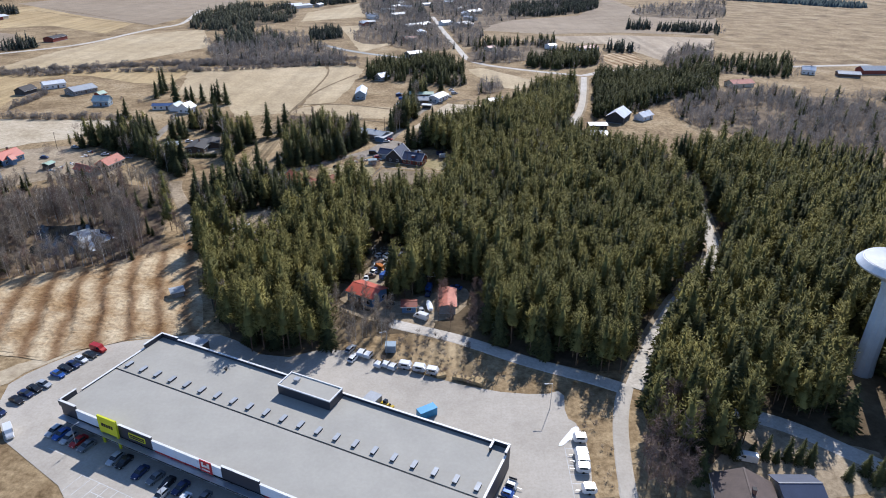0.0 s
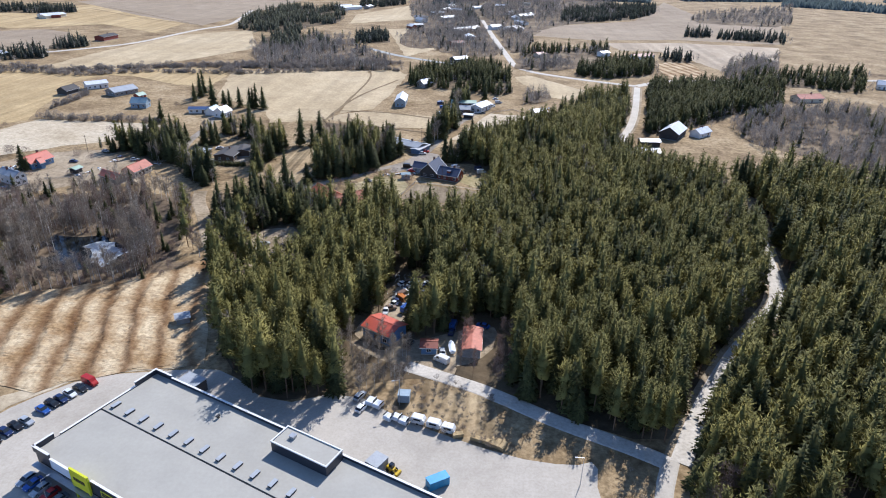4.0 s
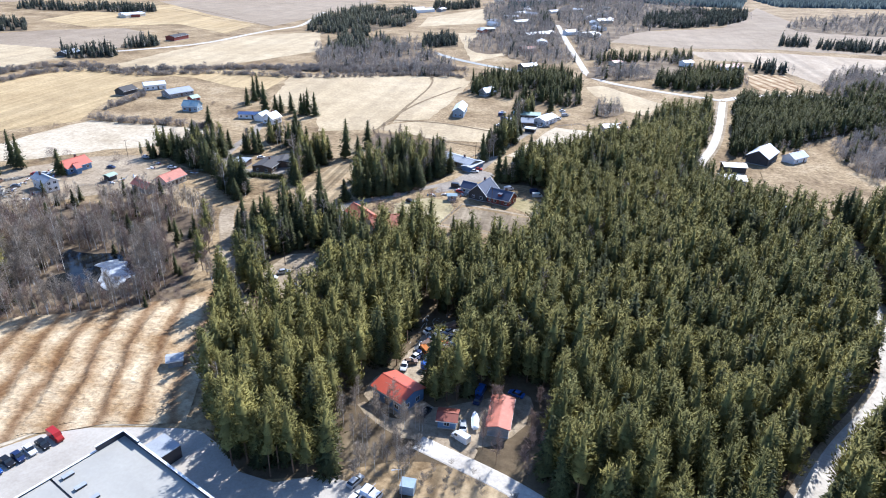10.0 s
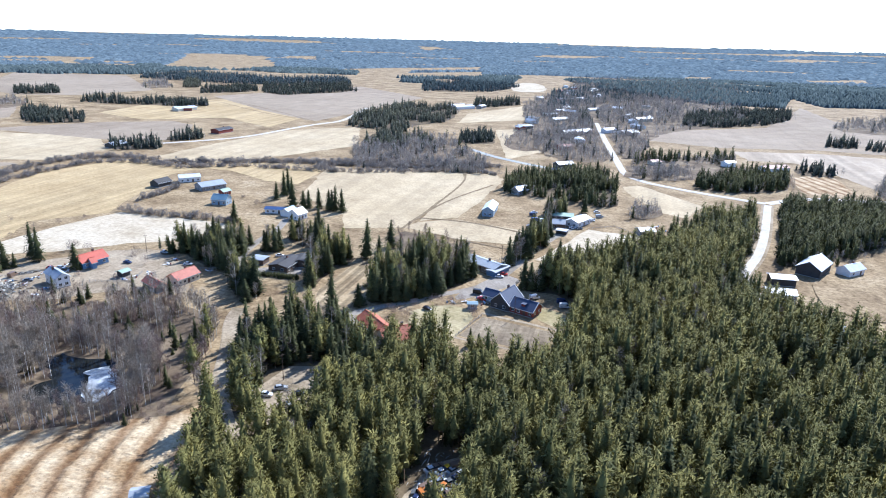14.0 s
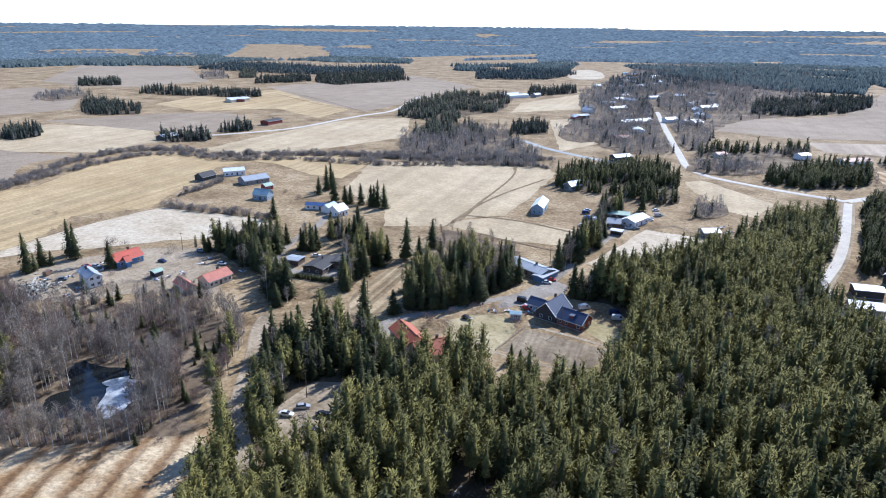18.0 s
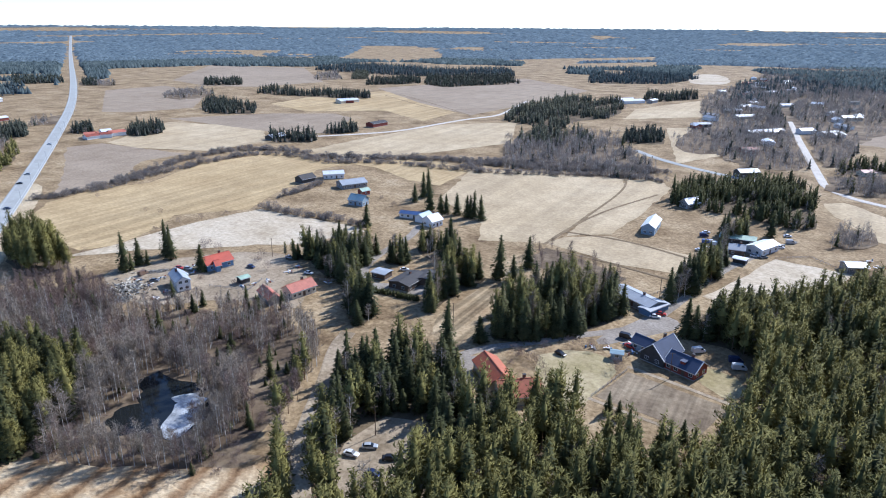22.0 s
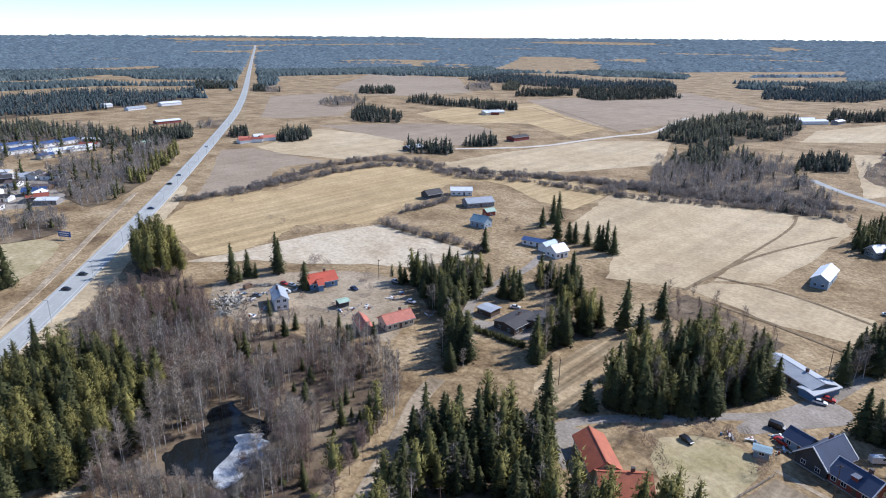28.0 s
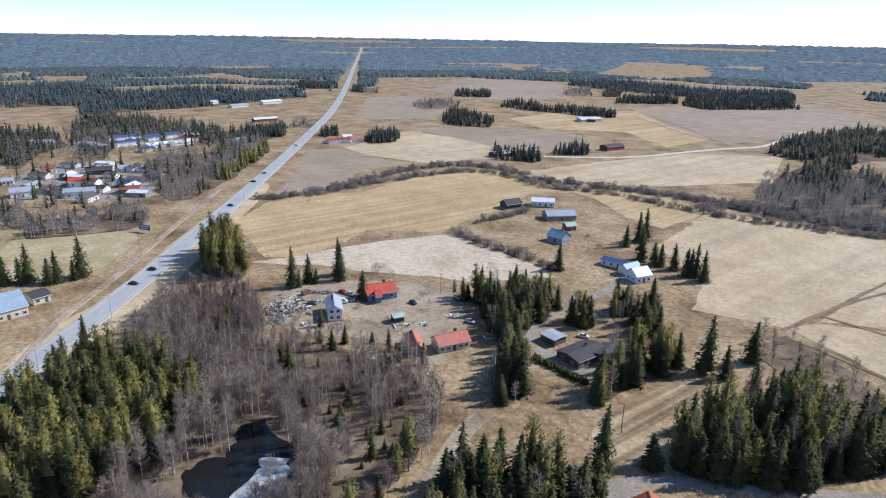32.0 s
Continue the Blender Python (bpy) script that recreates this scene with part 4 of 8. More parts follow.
for x, y in [(-385, 360), (-332, 356), (-319, 356), (-295, 350), (-286, 376), (-292, 363), (-219.0, 372.7), (-291.8, 292.0), (-296.0, 335.2), (-279, 397), (-267, 399), (-252, 399), (-243, 399), (-234, 398), (-224, 401), (-217, 402), (-209, 401), (-246.9, 326.0), (-240.1, 329.4), (-229, 454), (-212, 443), (-231, 408), (-316.4, 292.0), (-302.0, 289.3), (-212.9, 332.1), (-221.3, 320.1), (-67.2, 306.5), (-61.9, 304.4), (-54.6, 297.9), (-35.2, 321.7), (-48.3, 326.8), (-43.8, 327.4), (-61.0, 314.5), (-217.0, 299.4), (-210.5, 326.9), (-248.2, 327.5), (-249.8, 331.7), (-68.1, 304.9), (-65.3, 306.1), (-67.1, 299.3), (-59.0, 303.6), (-35.8, 313.0), (-35.4, 315.9), (-46.7, 322.7), (-53.5, 319.9), (-51.2, 322.9), (-198.6, 301.6), (-203.0, 285.5), (-206.2, 282.4), (-199.5, 321.9), (-223.2, 277.3), (-220.8, 283.7), (-82.3, 382.8), (-87.2, 399.6), (-96.9, 390.0), (-103.4, 383.6), (-217.3, 271.4)]:
    bush(x, y, rng.uniform(0.8, 1.35))

# mid-distance woods: outline, kind, spacing
MIDWOODS = [
    ([(-114, 774), (-108, 1001), (-120, 1344), (-131, 2070), (-5, 2140), (297, 2055), (184, 1078), (66, 950), (47, 854), (6, 814), (-10, 936), (-11, 739), (-36, 658), (-51, 751), (-87, 717)], "b", 11.0, "grey leafless trees round the village houses"),
    ([(-256, 702), (-155, 734), (-96, 641), (-91, 597), (-150, 584), (-200, 577)], "b", 5.2, "grey thicket along a brook"),
    ([(-313, 819), (-347, 945), (-334, 1087), (-249, 1090), (-220, 999), (-213, 913), (-244, 858), (-231, 795), (-273, 808)], "p", 6.0, "pine grove among fields"),
    ([(-242, 685), (-263, 752), (-246, 825), (-196, 773), (-177, 723), (-200, 687)], "p", 6.0, "mixed grove beside a stream"),
    ([(-240, 662), (-229, 732), (-171, 789), (-145, 736), (-159, 693)], "b", 6.5, "bare mixed grove beside a stream"),
    ([(-154, 745), (-163, 803), (-150, 847), (-123, 795), (-117, 754)], "s", 5.5, "dark conifer grove"),
    ([(-225, 1123), (-244, 1229), (-181, 1294), (-159, 1205), (-188, 1148)], "s", 7.0, "conifer grove beside a road"),
    ([(-1252, 760), (-1375, 827), (-1324, 897), (-1212, 831)], "s", 7.0, "dark conifers beside the highway"),
    ([(-1139, 811), (-1222, 869), (-1197, 887), (-1110, 831)], "s", 7.0, "dark conifers by the highway"),
    ([(-1116, 827), (-1187, 878), (-1134, 885), (-1078, 840)], "b", 7.0, "bare trees by the highway"),
    ([(-958, 936), (-1032, 1002), (-965, 1033), (-911, 982)], "s", 6.0, "dark conifer clump in a field"),
    ([(-882, 1140), (-1004, 1305), (-969, 1331), (-834, 1174)], "b", 8.0, "bare grove at a field's end"),
    ([(-828, 1195), (-926, 1339), (-903, 1356), (-801, 1214)], "p", 7.0, "small pine grove"),
    ([(-727, 1109), (-789, 1206), (-732, 1298), (-656, 1188)], "s", 7.0, "dark conifer strip"),
    ([(-646, 1180), (-732, 1335), (-591, 1455), (-501, 1295), (-582, 1154)], "s", 8.0, "dark conifer wood"),
    ([(-1082, 1368), (-1151, 1607), (-980, 1579), (-813, 1539), (-690, 1655), (-584, 1460), (-740, 1349), (-874, 1333)], "f", 10.0, "far conifer wood between fields"),
    ([(-396, 1383), (-468, 1625), (-331, 1723), (-229, 1635), (-260, 1447)], "f", 9.0, "far conifer wood behind fields"),
    ([(-779, 889), (-823, 951), (-753, 951), (-704, 973), (-622, 974), (-586, 929), (-629, 909), (-668, 902), (-708, 895)], "s", 7.0, "spruce grove round a farm"),
    ([(-665, 680), (-770, 778), (-708, 785), (-641, 751), (-602, 708), (-631, 690)], "s", 6.5, "spruces round a farmhouse"),
    ([(-846, 763), (-923, 835), (-893, 879), (-818, 841), (-793, 763)], "b", 7.0, "bare thicket in the fields"),
    ([(-643, 496), (-684, 523), (-665, 535), (-629, 514)], "s", 5.0, "spruces beside a pink-roofed farm"),
    ([(-589, 522), (-622, 554), (-608, 582), (-569, 552), (-570, 526)], "s", 5.0, "tall spruces beside a farm"),
    ([(-678, 450), (-735, 481), (-722, 499), (-656, 464)], "s", 5.0, "dark spruces beside the highway"),
    ([(-725, 502), (-784, 553), (-791, 585), (-722, 538)], "b", 6.0, "bare trees beside the highway"),
    ([(-441, 570), (-467, 600), (-427, 618), (-404, 593)], "s", 5.5, "spruces round a barn"),
    ([(-429, 633), (-450, 664), (-428, 688), (-404, 658)], "s", 5.5, "row of spruces in a field"),
    ([(-130, 1088), (-117, 1273), (-42, 1388), (134, 1633), (96, 1078), (37, 1007), (-10, 1010), (-33, 995), (-70, 1056), (-98, 1012)], "b", 7.6, "grey leafless village woods"),
    ([(-66, 808), (-64, 998), (-34, 1054), (-22, 939), (-41, 817)], "b", 6.2, "grey thicket beside the village road"),
    ([(-47, 1008), (-56, 1152), (-30, 1185), (-19, 1015)], "s", 8.0, "village conifers"),
    ([(-105, 1119), (-148, 1525), (-40, 1768), (118, 1880), (99, 1495), (-37, 1296)], "f", 15.0, "scattered village conifers"),
    ([(-65, 535), (-66, 585), (-37, 615), (11, 637), (19, 533), (8, 517), (-27, 531)], "s", 4.7, "spruce wood behind a white house"),
    ([(24, 490), (27, 530), (44, 541), (45, 502)], "b", 4.5, "bare grove beside a field"),
    ([(97.9, 424.3), (117, 512), (176, 556), (189, 524), (179, 495), (130, 455), (110.2, 428.4)], "s", 4.6, "wood beyond the gravel road"),
    ([(121, 537), (133, 573), (190, 567), (162, 480), (127, 435), (107, 466)], "s", 4.7, "wood round a farm barn"),
    ([(194, 580), (223, 638), (346, 668), (303, 578), (257, 599)], "s", 6.5, "wood behind the brush"),
    ([(156, 454), (214, 524), (270, 508), (342, 505), (241.6, 339.9), (197.5, 337.1), (186.3, 367.7), (161.1, 399.8)], "b", 4.5, "wide grey brushwood of leafless trees"),
    ([(88, 1024), (112, 1188), (217, 1299), (287, 1316), (257, 1178), (202, 1079), (132, 1026)], "s", 6.5, "dark conifer wood at a field's edge"),
    ([(-156, 1202), (-137, 1511), (-37, 1418), (-17, 1195), (-25, 989), (-73, 934), (-121, 977)], "b", 8.4, "grey leafless village trees"),
    ([(-103, 885), (-21, 912), (-1, 791), (7, 697), (-24, 684), (-66, 720)], "b", 6.5, "grey thicket by village houses"),
    ([(0, 899), (28, 912), (45, 798), (27, 725), (14, 719)], "b", 6.5, "leafless thicket by the bend"),
    ([(25, 698), (26, 731), (71, 757), (122, 771), (119, 736)], "s", 8.0, "row of conifers beside the field"),
    ([(25, 692), (26, 718), (121, 764), (118, 730)], "b", 7.0, "bare trees in the row beside the field"),
    ([(74, 608), (80, 653), (119, 679), (154, 682), (146, 636), (111, 597)], "s", 4.6, "dense spruce strip beside the village road"),
    ([(18, 624), (20, 661), (79, 690), (75, 631)], "b", 5.0, "low leafless heath thicket"),
    ([(164, 707), (171, 733), (200, 733), (196, 704), (182, 698)], "s", 6.0, "trees round a red farmhouse"),
    ([(237, 898), (250, 941), (279, 935), (267, 894)], "s", 6.5, "dark conifer clump in the field"),
    ([(273, 888), (287, 929), (373, 931), (347, 865)], "s", 6.5, "dark conifer strip in the field"),
    ([(284, 1072), (341, 1204), (564, 1402), (420, 1036), (346, 1047)], "b", 9.0, "grey leafless trees across the field"),
    ([(205, 633), (234, 708), (303, 763), (235, 585), (209, 584)], "b", 5.0, "leafless clump at the wood's edge"),
    ([(122, 552), (147, 584), (182, 600), (243, 588), (200, 479), (179, 495), (146, 472), (113, 455)], "s", 5.6, "conifers in the wood beyond the road"),
    ([(-1109, 245), (-1527, 277), (-1495, 417), (-1278, 442), (-1326, 575), (-1230, 651), (-1189, 736), (-1078, 690), (-1046, 617), (-1002, 509), (-987, 439), (-983, 385), (-961, 319), (-1092, 341), (-1110, 307)], "f", 9.5, "pine woods behind the suburb"),
    ([(-843, 289), (-945, 323), (-921, 365), (-848, 400), (-768, 398), (-717, 381), (-757, 346), (-759, 281)], "p", 7.0, "woods behind the suburb"),
    ([(-618, 207), (-869, 226), (-813, 252), (-784, 269), (-701, 268), (-684, 238), (-609, 222)], "s", 9.0, "trees among suburb houses"),
    ([(-783, 287), (-812, 323), (-613, 288), (-619, 259)], "b", 7.5, "bare birches between suburb houses"),
    ([(-578, 305), (-628, 339), (-591, 358), (-676, 433), (-638, 436), (-535, 373), (-482, 331), (-447, 307), (-432, 285), (-488, 289)], "b", 5.6, "leafless thicket beside the highway"),
    ([(-445, 293), (-474, 316), (-532, 367), (-606, 423), (-590, 423), (-507, 362), (-447, 312), (-436, 294)], "p", 6.5, "young green pines along the highway"),
    ([(-399.7, 198.2), (-440, 210), (-427, 229), (-433, 268), (-391, 265), (-385, 242), (-390.5, 215.2)], "b", 5.0, "pale leafless trees behind a lawn"),
    ([(-424, 192), (-490, 198), (-471, 211), (-418, 209)], "b", 5.0, "tall leafless trees behind a lawn"),
    ([(-686, 372), (-803, 414), (-720, 425), (-732, 476), (-750, 505), (-671, 473), (-633, 417), (-644, 386)], "s", 8.5, "trees behind the suburb"),
]
HEDGES = [
    ([(-412, 336), (-408, 368), (-416, 414), (-440, 462), (-440, 520), (-410, 545), (-371, 546)], 9, 3.6),
    ([(-361, 531), (-290, 572), (-240, 590), (-190, 590), (-104, 627)], 13, 3.4),
    ([(-404, 366), (-410, 410), (-414, 462), (-416, 521), (-366, 533), (-333, 522), (-288, 553), (-217, 556), (-174, 571), (-114, 603), (-82, 599)], 8, 5.0),
    ([(-228, 568), (-211, 610), (-159, 595), (-123, 637), (-88, 627)], 16, 4.0),
    ([(-279, 397), (-245, 396), (-224, 401), (-200.9, 398.7)], 4, 3.0),
    ([(-287, 420), (-286, 437), (-288, 466)], 3, 2.2),
    ([(-107, 1071), (-62, 1175), (-32, 975), (-50, 820)], 14, 9.0),
]
for i, (outline, kind, gap, label) in enumerate(MIDWOODS):
    pts = []
    for x, y, q in scatter(outline, gap * (0.74 if kind != "b" else 0.84), 50 + i, (), ((VILLAGE, 6), (GRAVEL, 5), (HIGHWAY, 14), (EASTROAD, 6), (OLDROAD, 5), (FIELDROAD, 5)), 1.0):
        thin = noise.noise((x * 0.03, y * 0.03, i)) + 0.7 * noise.noise((x * 0.1, y * 0.1, i))
        if thin > (-0.22 if kind != "p" else -0.06):
            pts.append((x, y, (0.3 + 0.55 * q + 0.35 * max(-0.3, thin)) * (1.0 if gap < 9 else 1.1)))
    # past 620 m the foliage colour carries some haze
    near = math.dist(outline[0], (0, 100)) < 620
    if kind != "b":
        many("conifer_wood", FARSPRUCE if near else LOWCONIFER, pts, {"s": M_SPRUCE if near else M_MIDSPRUCE, "p": M_PINE if near else M_MIDWOOD, "f": M_HAZEWOOD}[kind], label, "wood")
        many("wood_birches", FARBIRCH, [(x + gap, y - gap * 0.6, q * 0.8) for x, y, q in pts[::7]], M_FARTWIG, "bare trees at the edge of a wood", "wood", 0.12, M_BIRCH)
    else:
        many("bare_wood", FARBIRCH, pts, M_FARTWIG, label, "thicket", 0.12, M_BIRCH)
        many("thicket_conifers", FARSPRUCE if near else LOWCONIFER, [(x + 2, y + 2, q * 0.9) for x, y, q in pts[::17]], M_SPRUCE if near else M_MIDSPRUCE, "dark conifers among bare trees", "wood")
    patch("ground_wood_floor", outline, M_BRUSH if kind == "b" else M_FLOOR, 0.16 + 0.0025 * i, "brown shaded floor of a wood", "ground", 1, 4.0)
for line, wide, gap in HEDGES:
    line, pts = softened(line, 2, False), []
    for a, b in zip(line, line[1:]):
        d = math.dist(a, b)
        for _ in range(int(d * max(1.0, wide / 4) / gap * 2) + 1):
            k = rng.random()
            pts.append((a[0] + (b[0] - a[0]) * k + rng.uniform(-wide, wide) / 2, a[1] + (b[1] - a[1]) * k + rng.uniform(-wide, wide) / 2, rng.uniform(0.2, 0.65)))
    many("hedgerow", HEDGING, [(x, y, s * 2.2) for x, y, s in pts], M_FARTWIG, "leafless hedgerow along a ditch", "hedgerow", 0.12, M_BARK)

# far woods to the horizon, haze mixed into their colour, open fields among them
FAR_OPEN = [
    [(-849, 1943), (-898, 2109), (-542, 2638), (-465, 2317), (-679, 2035)], [(-500, 1281), (-576, 1465), (-473, 1579), (-313, 1539), (-260, 1311), (-451, 1181)], [(-236, 1434), (-260, 1650), (-195, 1914), (-147, 1605), (-148, 1452)], [(-1339, 1765), (-1901, 2658), (-1722, 2869), (-1301, 2381), (-1067, 1977), (-1128, 1768)], [(-1953, 1608), (-2076, 1738), (-1848, 1987), (-1679, 1830)], [(-1614, 1830), (-1758, 1998), (-1631, 2041), (-1525, 1901)], [(-1594, 2259), (-1942, 2730), (-1836, 2839), (-1590, 2493)], [(-1154, 1918), (-1674, 2695), (-1606, 2833), (-1143, 2091)], [(-1462, 2679), (-1530, 2882), (-1421, 3003), (-1223, 2595)], [(-811, 2013), (-864, 2163), (-751, 2364), (-688, 2186)], [(-1804, 1749), (-1918, 1965), (-1906, 2139), (-1739, 1953)],
    [(-1554, 2198), (-1585, 2530), (-1275, 2369), (-1093, 1907), (-1324, 1934)], [(-759, 1887), (-458, 2276), (-379, 1919), (-678, 1699)], [(-199, 1313), (-253, 1677), (-84, 1767), (-61, 1271)],
    [(-1497, 1113), (-1413, 1346), (-1036, 1362), (-700, 1263), (-511, 953), (-949, 738)], [(-675, 1072), (-559, 1456), (-337, 1243), (-336, 890), (-474, 892)], [(513, 2300), (582, 2542), (846, 2800), (751, 2469)], [(164, 2229), (187, 2457), (296, 2544), (271, 2308)], [(-261, 1660), (-300, 2069), (-214, 2210), (-95, 1774), (-117, 1558)],
    [(-1561, 346), (-1843, 391), (-1807, 482), (-1527, 422)], [(-1998, 313), (-2025, 388), (-1852, 369), (-1771, 295)], [(-994, 273), (-1090, 311), (-1076, 338), (-971, 314)], [(-1170, 838), (-1342, 1059), (-1337, 1343), (-1167, 1463), (-916, 1369), (-770, 1102), (-754, 770), (-718, 581)],
    [(-1155, 1915), (-1622, 2610), (-1378, 2498), (-1097, 2059)], [(-1432, 2033), (-1928, 2754), (-1795, 2822), (-1430, 2254)], [(-749, 1875), (-827, 2080), (-688, 2186), (-619, 1988)], [(-1286, 595), (-1423, 652), (-1306, 832), (-1180, 818)],
    [(-206, 892), (-218, 1056), (-138, 1232), (-91, 947)], [(0, 910), (102, 1018), (206, 1080), (356, 1649), (371, 1457), (591, 1519), (279, 701), (9, 597)], [(48, 831), (192, 1123), (409, 1080), (589, 911), (428, 646), (251, 726), (68, 743)],
]
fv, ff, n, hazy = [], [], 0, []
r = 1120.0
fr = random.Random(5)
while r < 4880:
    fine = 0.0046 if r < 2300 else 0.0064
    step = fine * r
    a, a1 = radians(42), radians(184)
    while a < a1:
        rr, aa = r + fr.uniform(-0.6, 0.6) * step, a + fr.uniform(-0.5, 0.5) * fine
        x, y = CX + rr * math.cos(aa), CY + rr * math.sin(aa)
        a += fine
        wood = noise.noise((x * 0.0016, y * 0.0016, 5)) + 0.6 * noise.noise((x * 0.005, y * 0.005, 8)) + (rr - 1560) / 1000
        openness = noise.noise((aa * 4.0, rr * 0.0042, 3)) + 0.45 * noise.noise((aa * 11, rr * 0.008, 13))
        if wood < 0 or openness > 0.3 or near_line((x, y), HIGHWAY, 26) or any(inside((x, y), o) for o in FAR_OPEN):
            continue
        # trees farther out take the paler, hazier colour
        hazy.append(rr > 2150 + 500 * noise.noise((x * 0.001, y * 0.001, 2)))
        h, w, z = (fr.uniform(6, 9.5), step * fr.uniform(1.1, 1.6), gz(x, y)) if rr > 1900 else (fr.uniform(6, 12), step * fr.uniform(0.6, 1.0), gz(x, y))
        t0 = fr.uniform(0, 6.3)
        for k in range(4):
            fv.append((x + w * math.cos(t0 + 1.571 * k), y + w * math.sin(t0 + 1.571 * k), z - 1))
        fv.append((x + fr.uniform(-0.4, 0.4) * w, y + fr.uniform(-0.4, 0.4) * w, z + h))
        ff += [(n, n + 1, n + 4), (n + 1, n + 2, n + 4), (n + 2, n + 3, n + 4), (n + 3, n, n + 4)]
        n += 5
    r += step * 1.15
tagged(new("far_woods", tri_mesh("far_woods", fv, ff, [M_HAZEWOOD, M_HAZE_HORIZON], np.repeat(np.array(hazy, int), 4))), "distant blue-green conifer woods to the horizon", "woods", kind="stuff")

# ---- buildings ----
def boxes(name, spans, mat):
    """One mesh of boxes, each from a low to a high corner."""
    v, f = [], []
    for (x0, y0, z0), (x1, y1, z1) in spans:
        k = len(v)
        v += [(x0, y0, z0), (x1, y0, z0), (x1, y1, z0), (x0, y1, z0), (x0, y0, z1), (x1, y0, z1), (x1, y1, z1), (x0, y1, z1)]
        f += [tuple(k + i for i in q) for q in ((0, 3, 2, 1), (4, 5, 6, 7), (0, 1, 5, 4), (1, 2, 6, 5), (2, 3, 7, 6), (3, 0, 4, 7))]
    return mesh_of(name, v, f, mat)


def piece(name, me, parent, at=None, label=""):
    ob = new(name, me)
    ob.parent = parent
    if at:
        ob.matrix_basis = at
    if label:
        ob["label"] = label
    return ob


M_WHITE = plain("white_paint", (0.78, 0.77, 0.74), 0.6, 0, 4, 0.1)
M_CREAM = plain("cream_boards", (0.62, 0.56, 0.43), 0.7, 0, 4, 0.14)
M_BLUEWALL = plain("blue_boards", (0.12, 0.22, 0.36), 0.7, 0, 4, 0.16)
M_GREYBLUE = plain("grey_blue_boards", (0.28, 0.36, 0.42), 0.7, 0, 4, 0.16)
M_BROWNWALL = plain("brown_boards", (0.14, 0.09, 0.06), 0.8, 0, 4, 0.2)
M_REDWALL = plain("red_ochre_boards", (0.26, 0.06, 0.04), 0.8, 0, 4, 0.2)
M_DARKWALL = plain("weathered_dark_boards", (0.07, 0.065, 0.06), 0.85, 0, 4, 0.25)
M_GREYWALL = plain("weathered_grey_boards", (0.3, 0.28, 0.26), 0.85, 0, 4, 0.25)
M_REDROOF = plain("orange_red_metal_roof", (0.5, 0.085, 0.04), 0.45, 0, 2, 0.14)
M_TILE = plain("salmon_roof_tiles", (0.5, 0.16, 0.1), 0.7, 0, 5, 0.2)
M_RUSTROOF = plain("rusty_red_roof", (0.3, 0.075, 0.04), 0.6, 0, 3, 0.22)
M_ORANGE = plain("orange_roof_tiles", (0.42, 0.11, 0.045), 0.65, 0, 5, 0.2)
M_DARKROOF = plain("dark_felt_roof", (0.055, 0.05, 0.048), 0.8, 0, 3, 0.2)
M_BROWNROOF = plain("brown_tile_roof", (0.12, 0.085, 0.07), 0.75, 0, 4, 0.2)
M_GREYROOF = plain("grey_metal_roof", (0.36, 0.38, 0.4), 0.5, 0, 3, 0.15)
M_WHITEROOF = plain("pale_metal_roof", (0.7, 0.71, 0.72), 0.45, 0, 3, 0.12)
M_BLUEROOF = plain("dark_blue_metal_roof", (0.05, 0.09, 0.2), 0.4, 0, 3, 0.15)
M_TEALROOF = plain("blue_green_roof", (0.22, 0.32, 0.36), 0.5, 0, 3, 0.15)
M_SLATE = plain("slate_blue_metal_roof", (0.055, 0.07, 0.115), 0.45, 0, 3, 0.15)
M_GREENROOF = plain("pale_green_roof", (0.36, 0.48, 0.36), 0.6, 0, 3, 0.18)
M_STONE = plain("grey_concrete", (0.36, 0.35, 0.33), 0.9, 0, 3, 0.2)
M_BRICK = plain("brick_chimney", (0.25, 0.12, 0.08), 0.9, 0, 6, 0.25)
M_GLASS, nt_, b_ = material("dark_window_glass", 0.06)
b_.inputs["Base Color"].default_value = (0.02, 0.025, 0.03, 1)
b_.inputs["Specular IOR Level"].default_value = 0.7
M_TRIM = plain("white_trim", (0.72, 0.71, 0.68), 0.5, 0, 4, 0.08)

W_FRAME = boxes("window_frame", [((-0.7, -0.05, -0.65), (-0.6, 0.05, 0.65)), ((0.6, -0.05, -0.65), (0.7, 0.05, 0.65)), ((-0.6, -0.05, 0.55), (0.6, 0.05, 0.65)), ((-0.6, -0.05, -0.65), (0.6, 0.05, -0.55)), ((-0.04, -0.04, -0.55), (0.04, 0.04, 0.55))], M_TRIM)
W_PANE = boxes("pane", [((-0.6, -0.02, -0.55), (-0.04, 0.02, 0.55)), ((0.04, -0.02, -0.55), (0.6, 0.02, 0.55))], M_GLASS)
DOOR_LEAF = boxes("door", [((-0.48, -0.05, 0), (0.48, 0.05, 2.05)), ((-0.58, -0.03, 0), (-0.48, 0.06, 2.15)), ((0.48, -0.03, 0), (0.58, 0.06, 2.15)), ((-0.48, -0.03, 2.05), (0.48, 0.06, 2.15))], M_BROWNWALL)


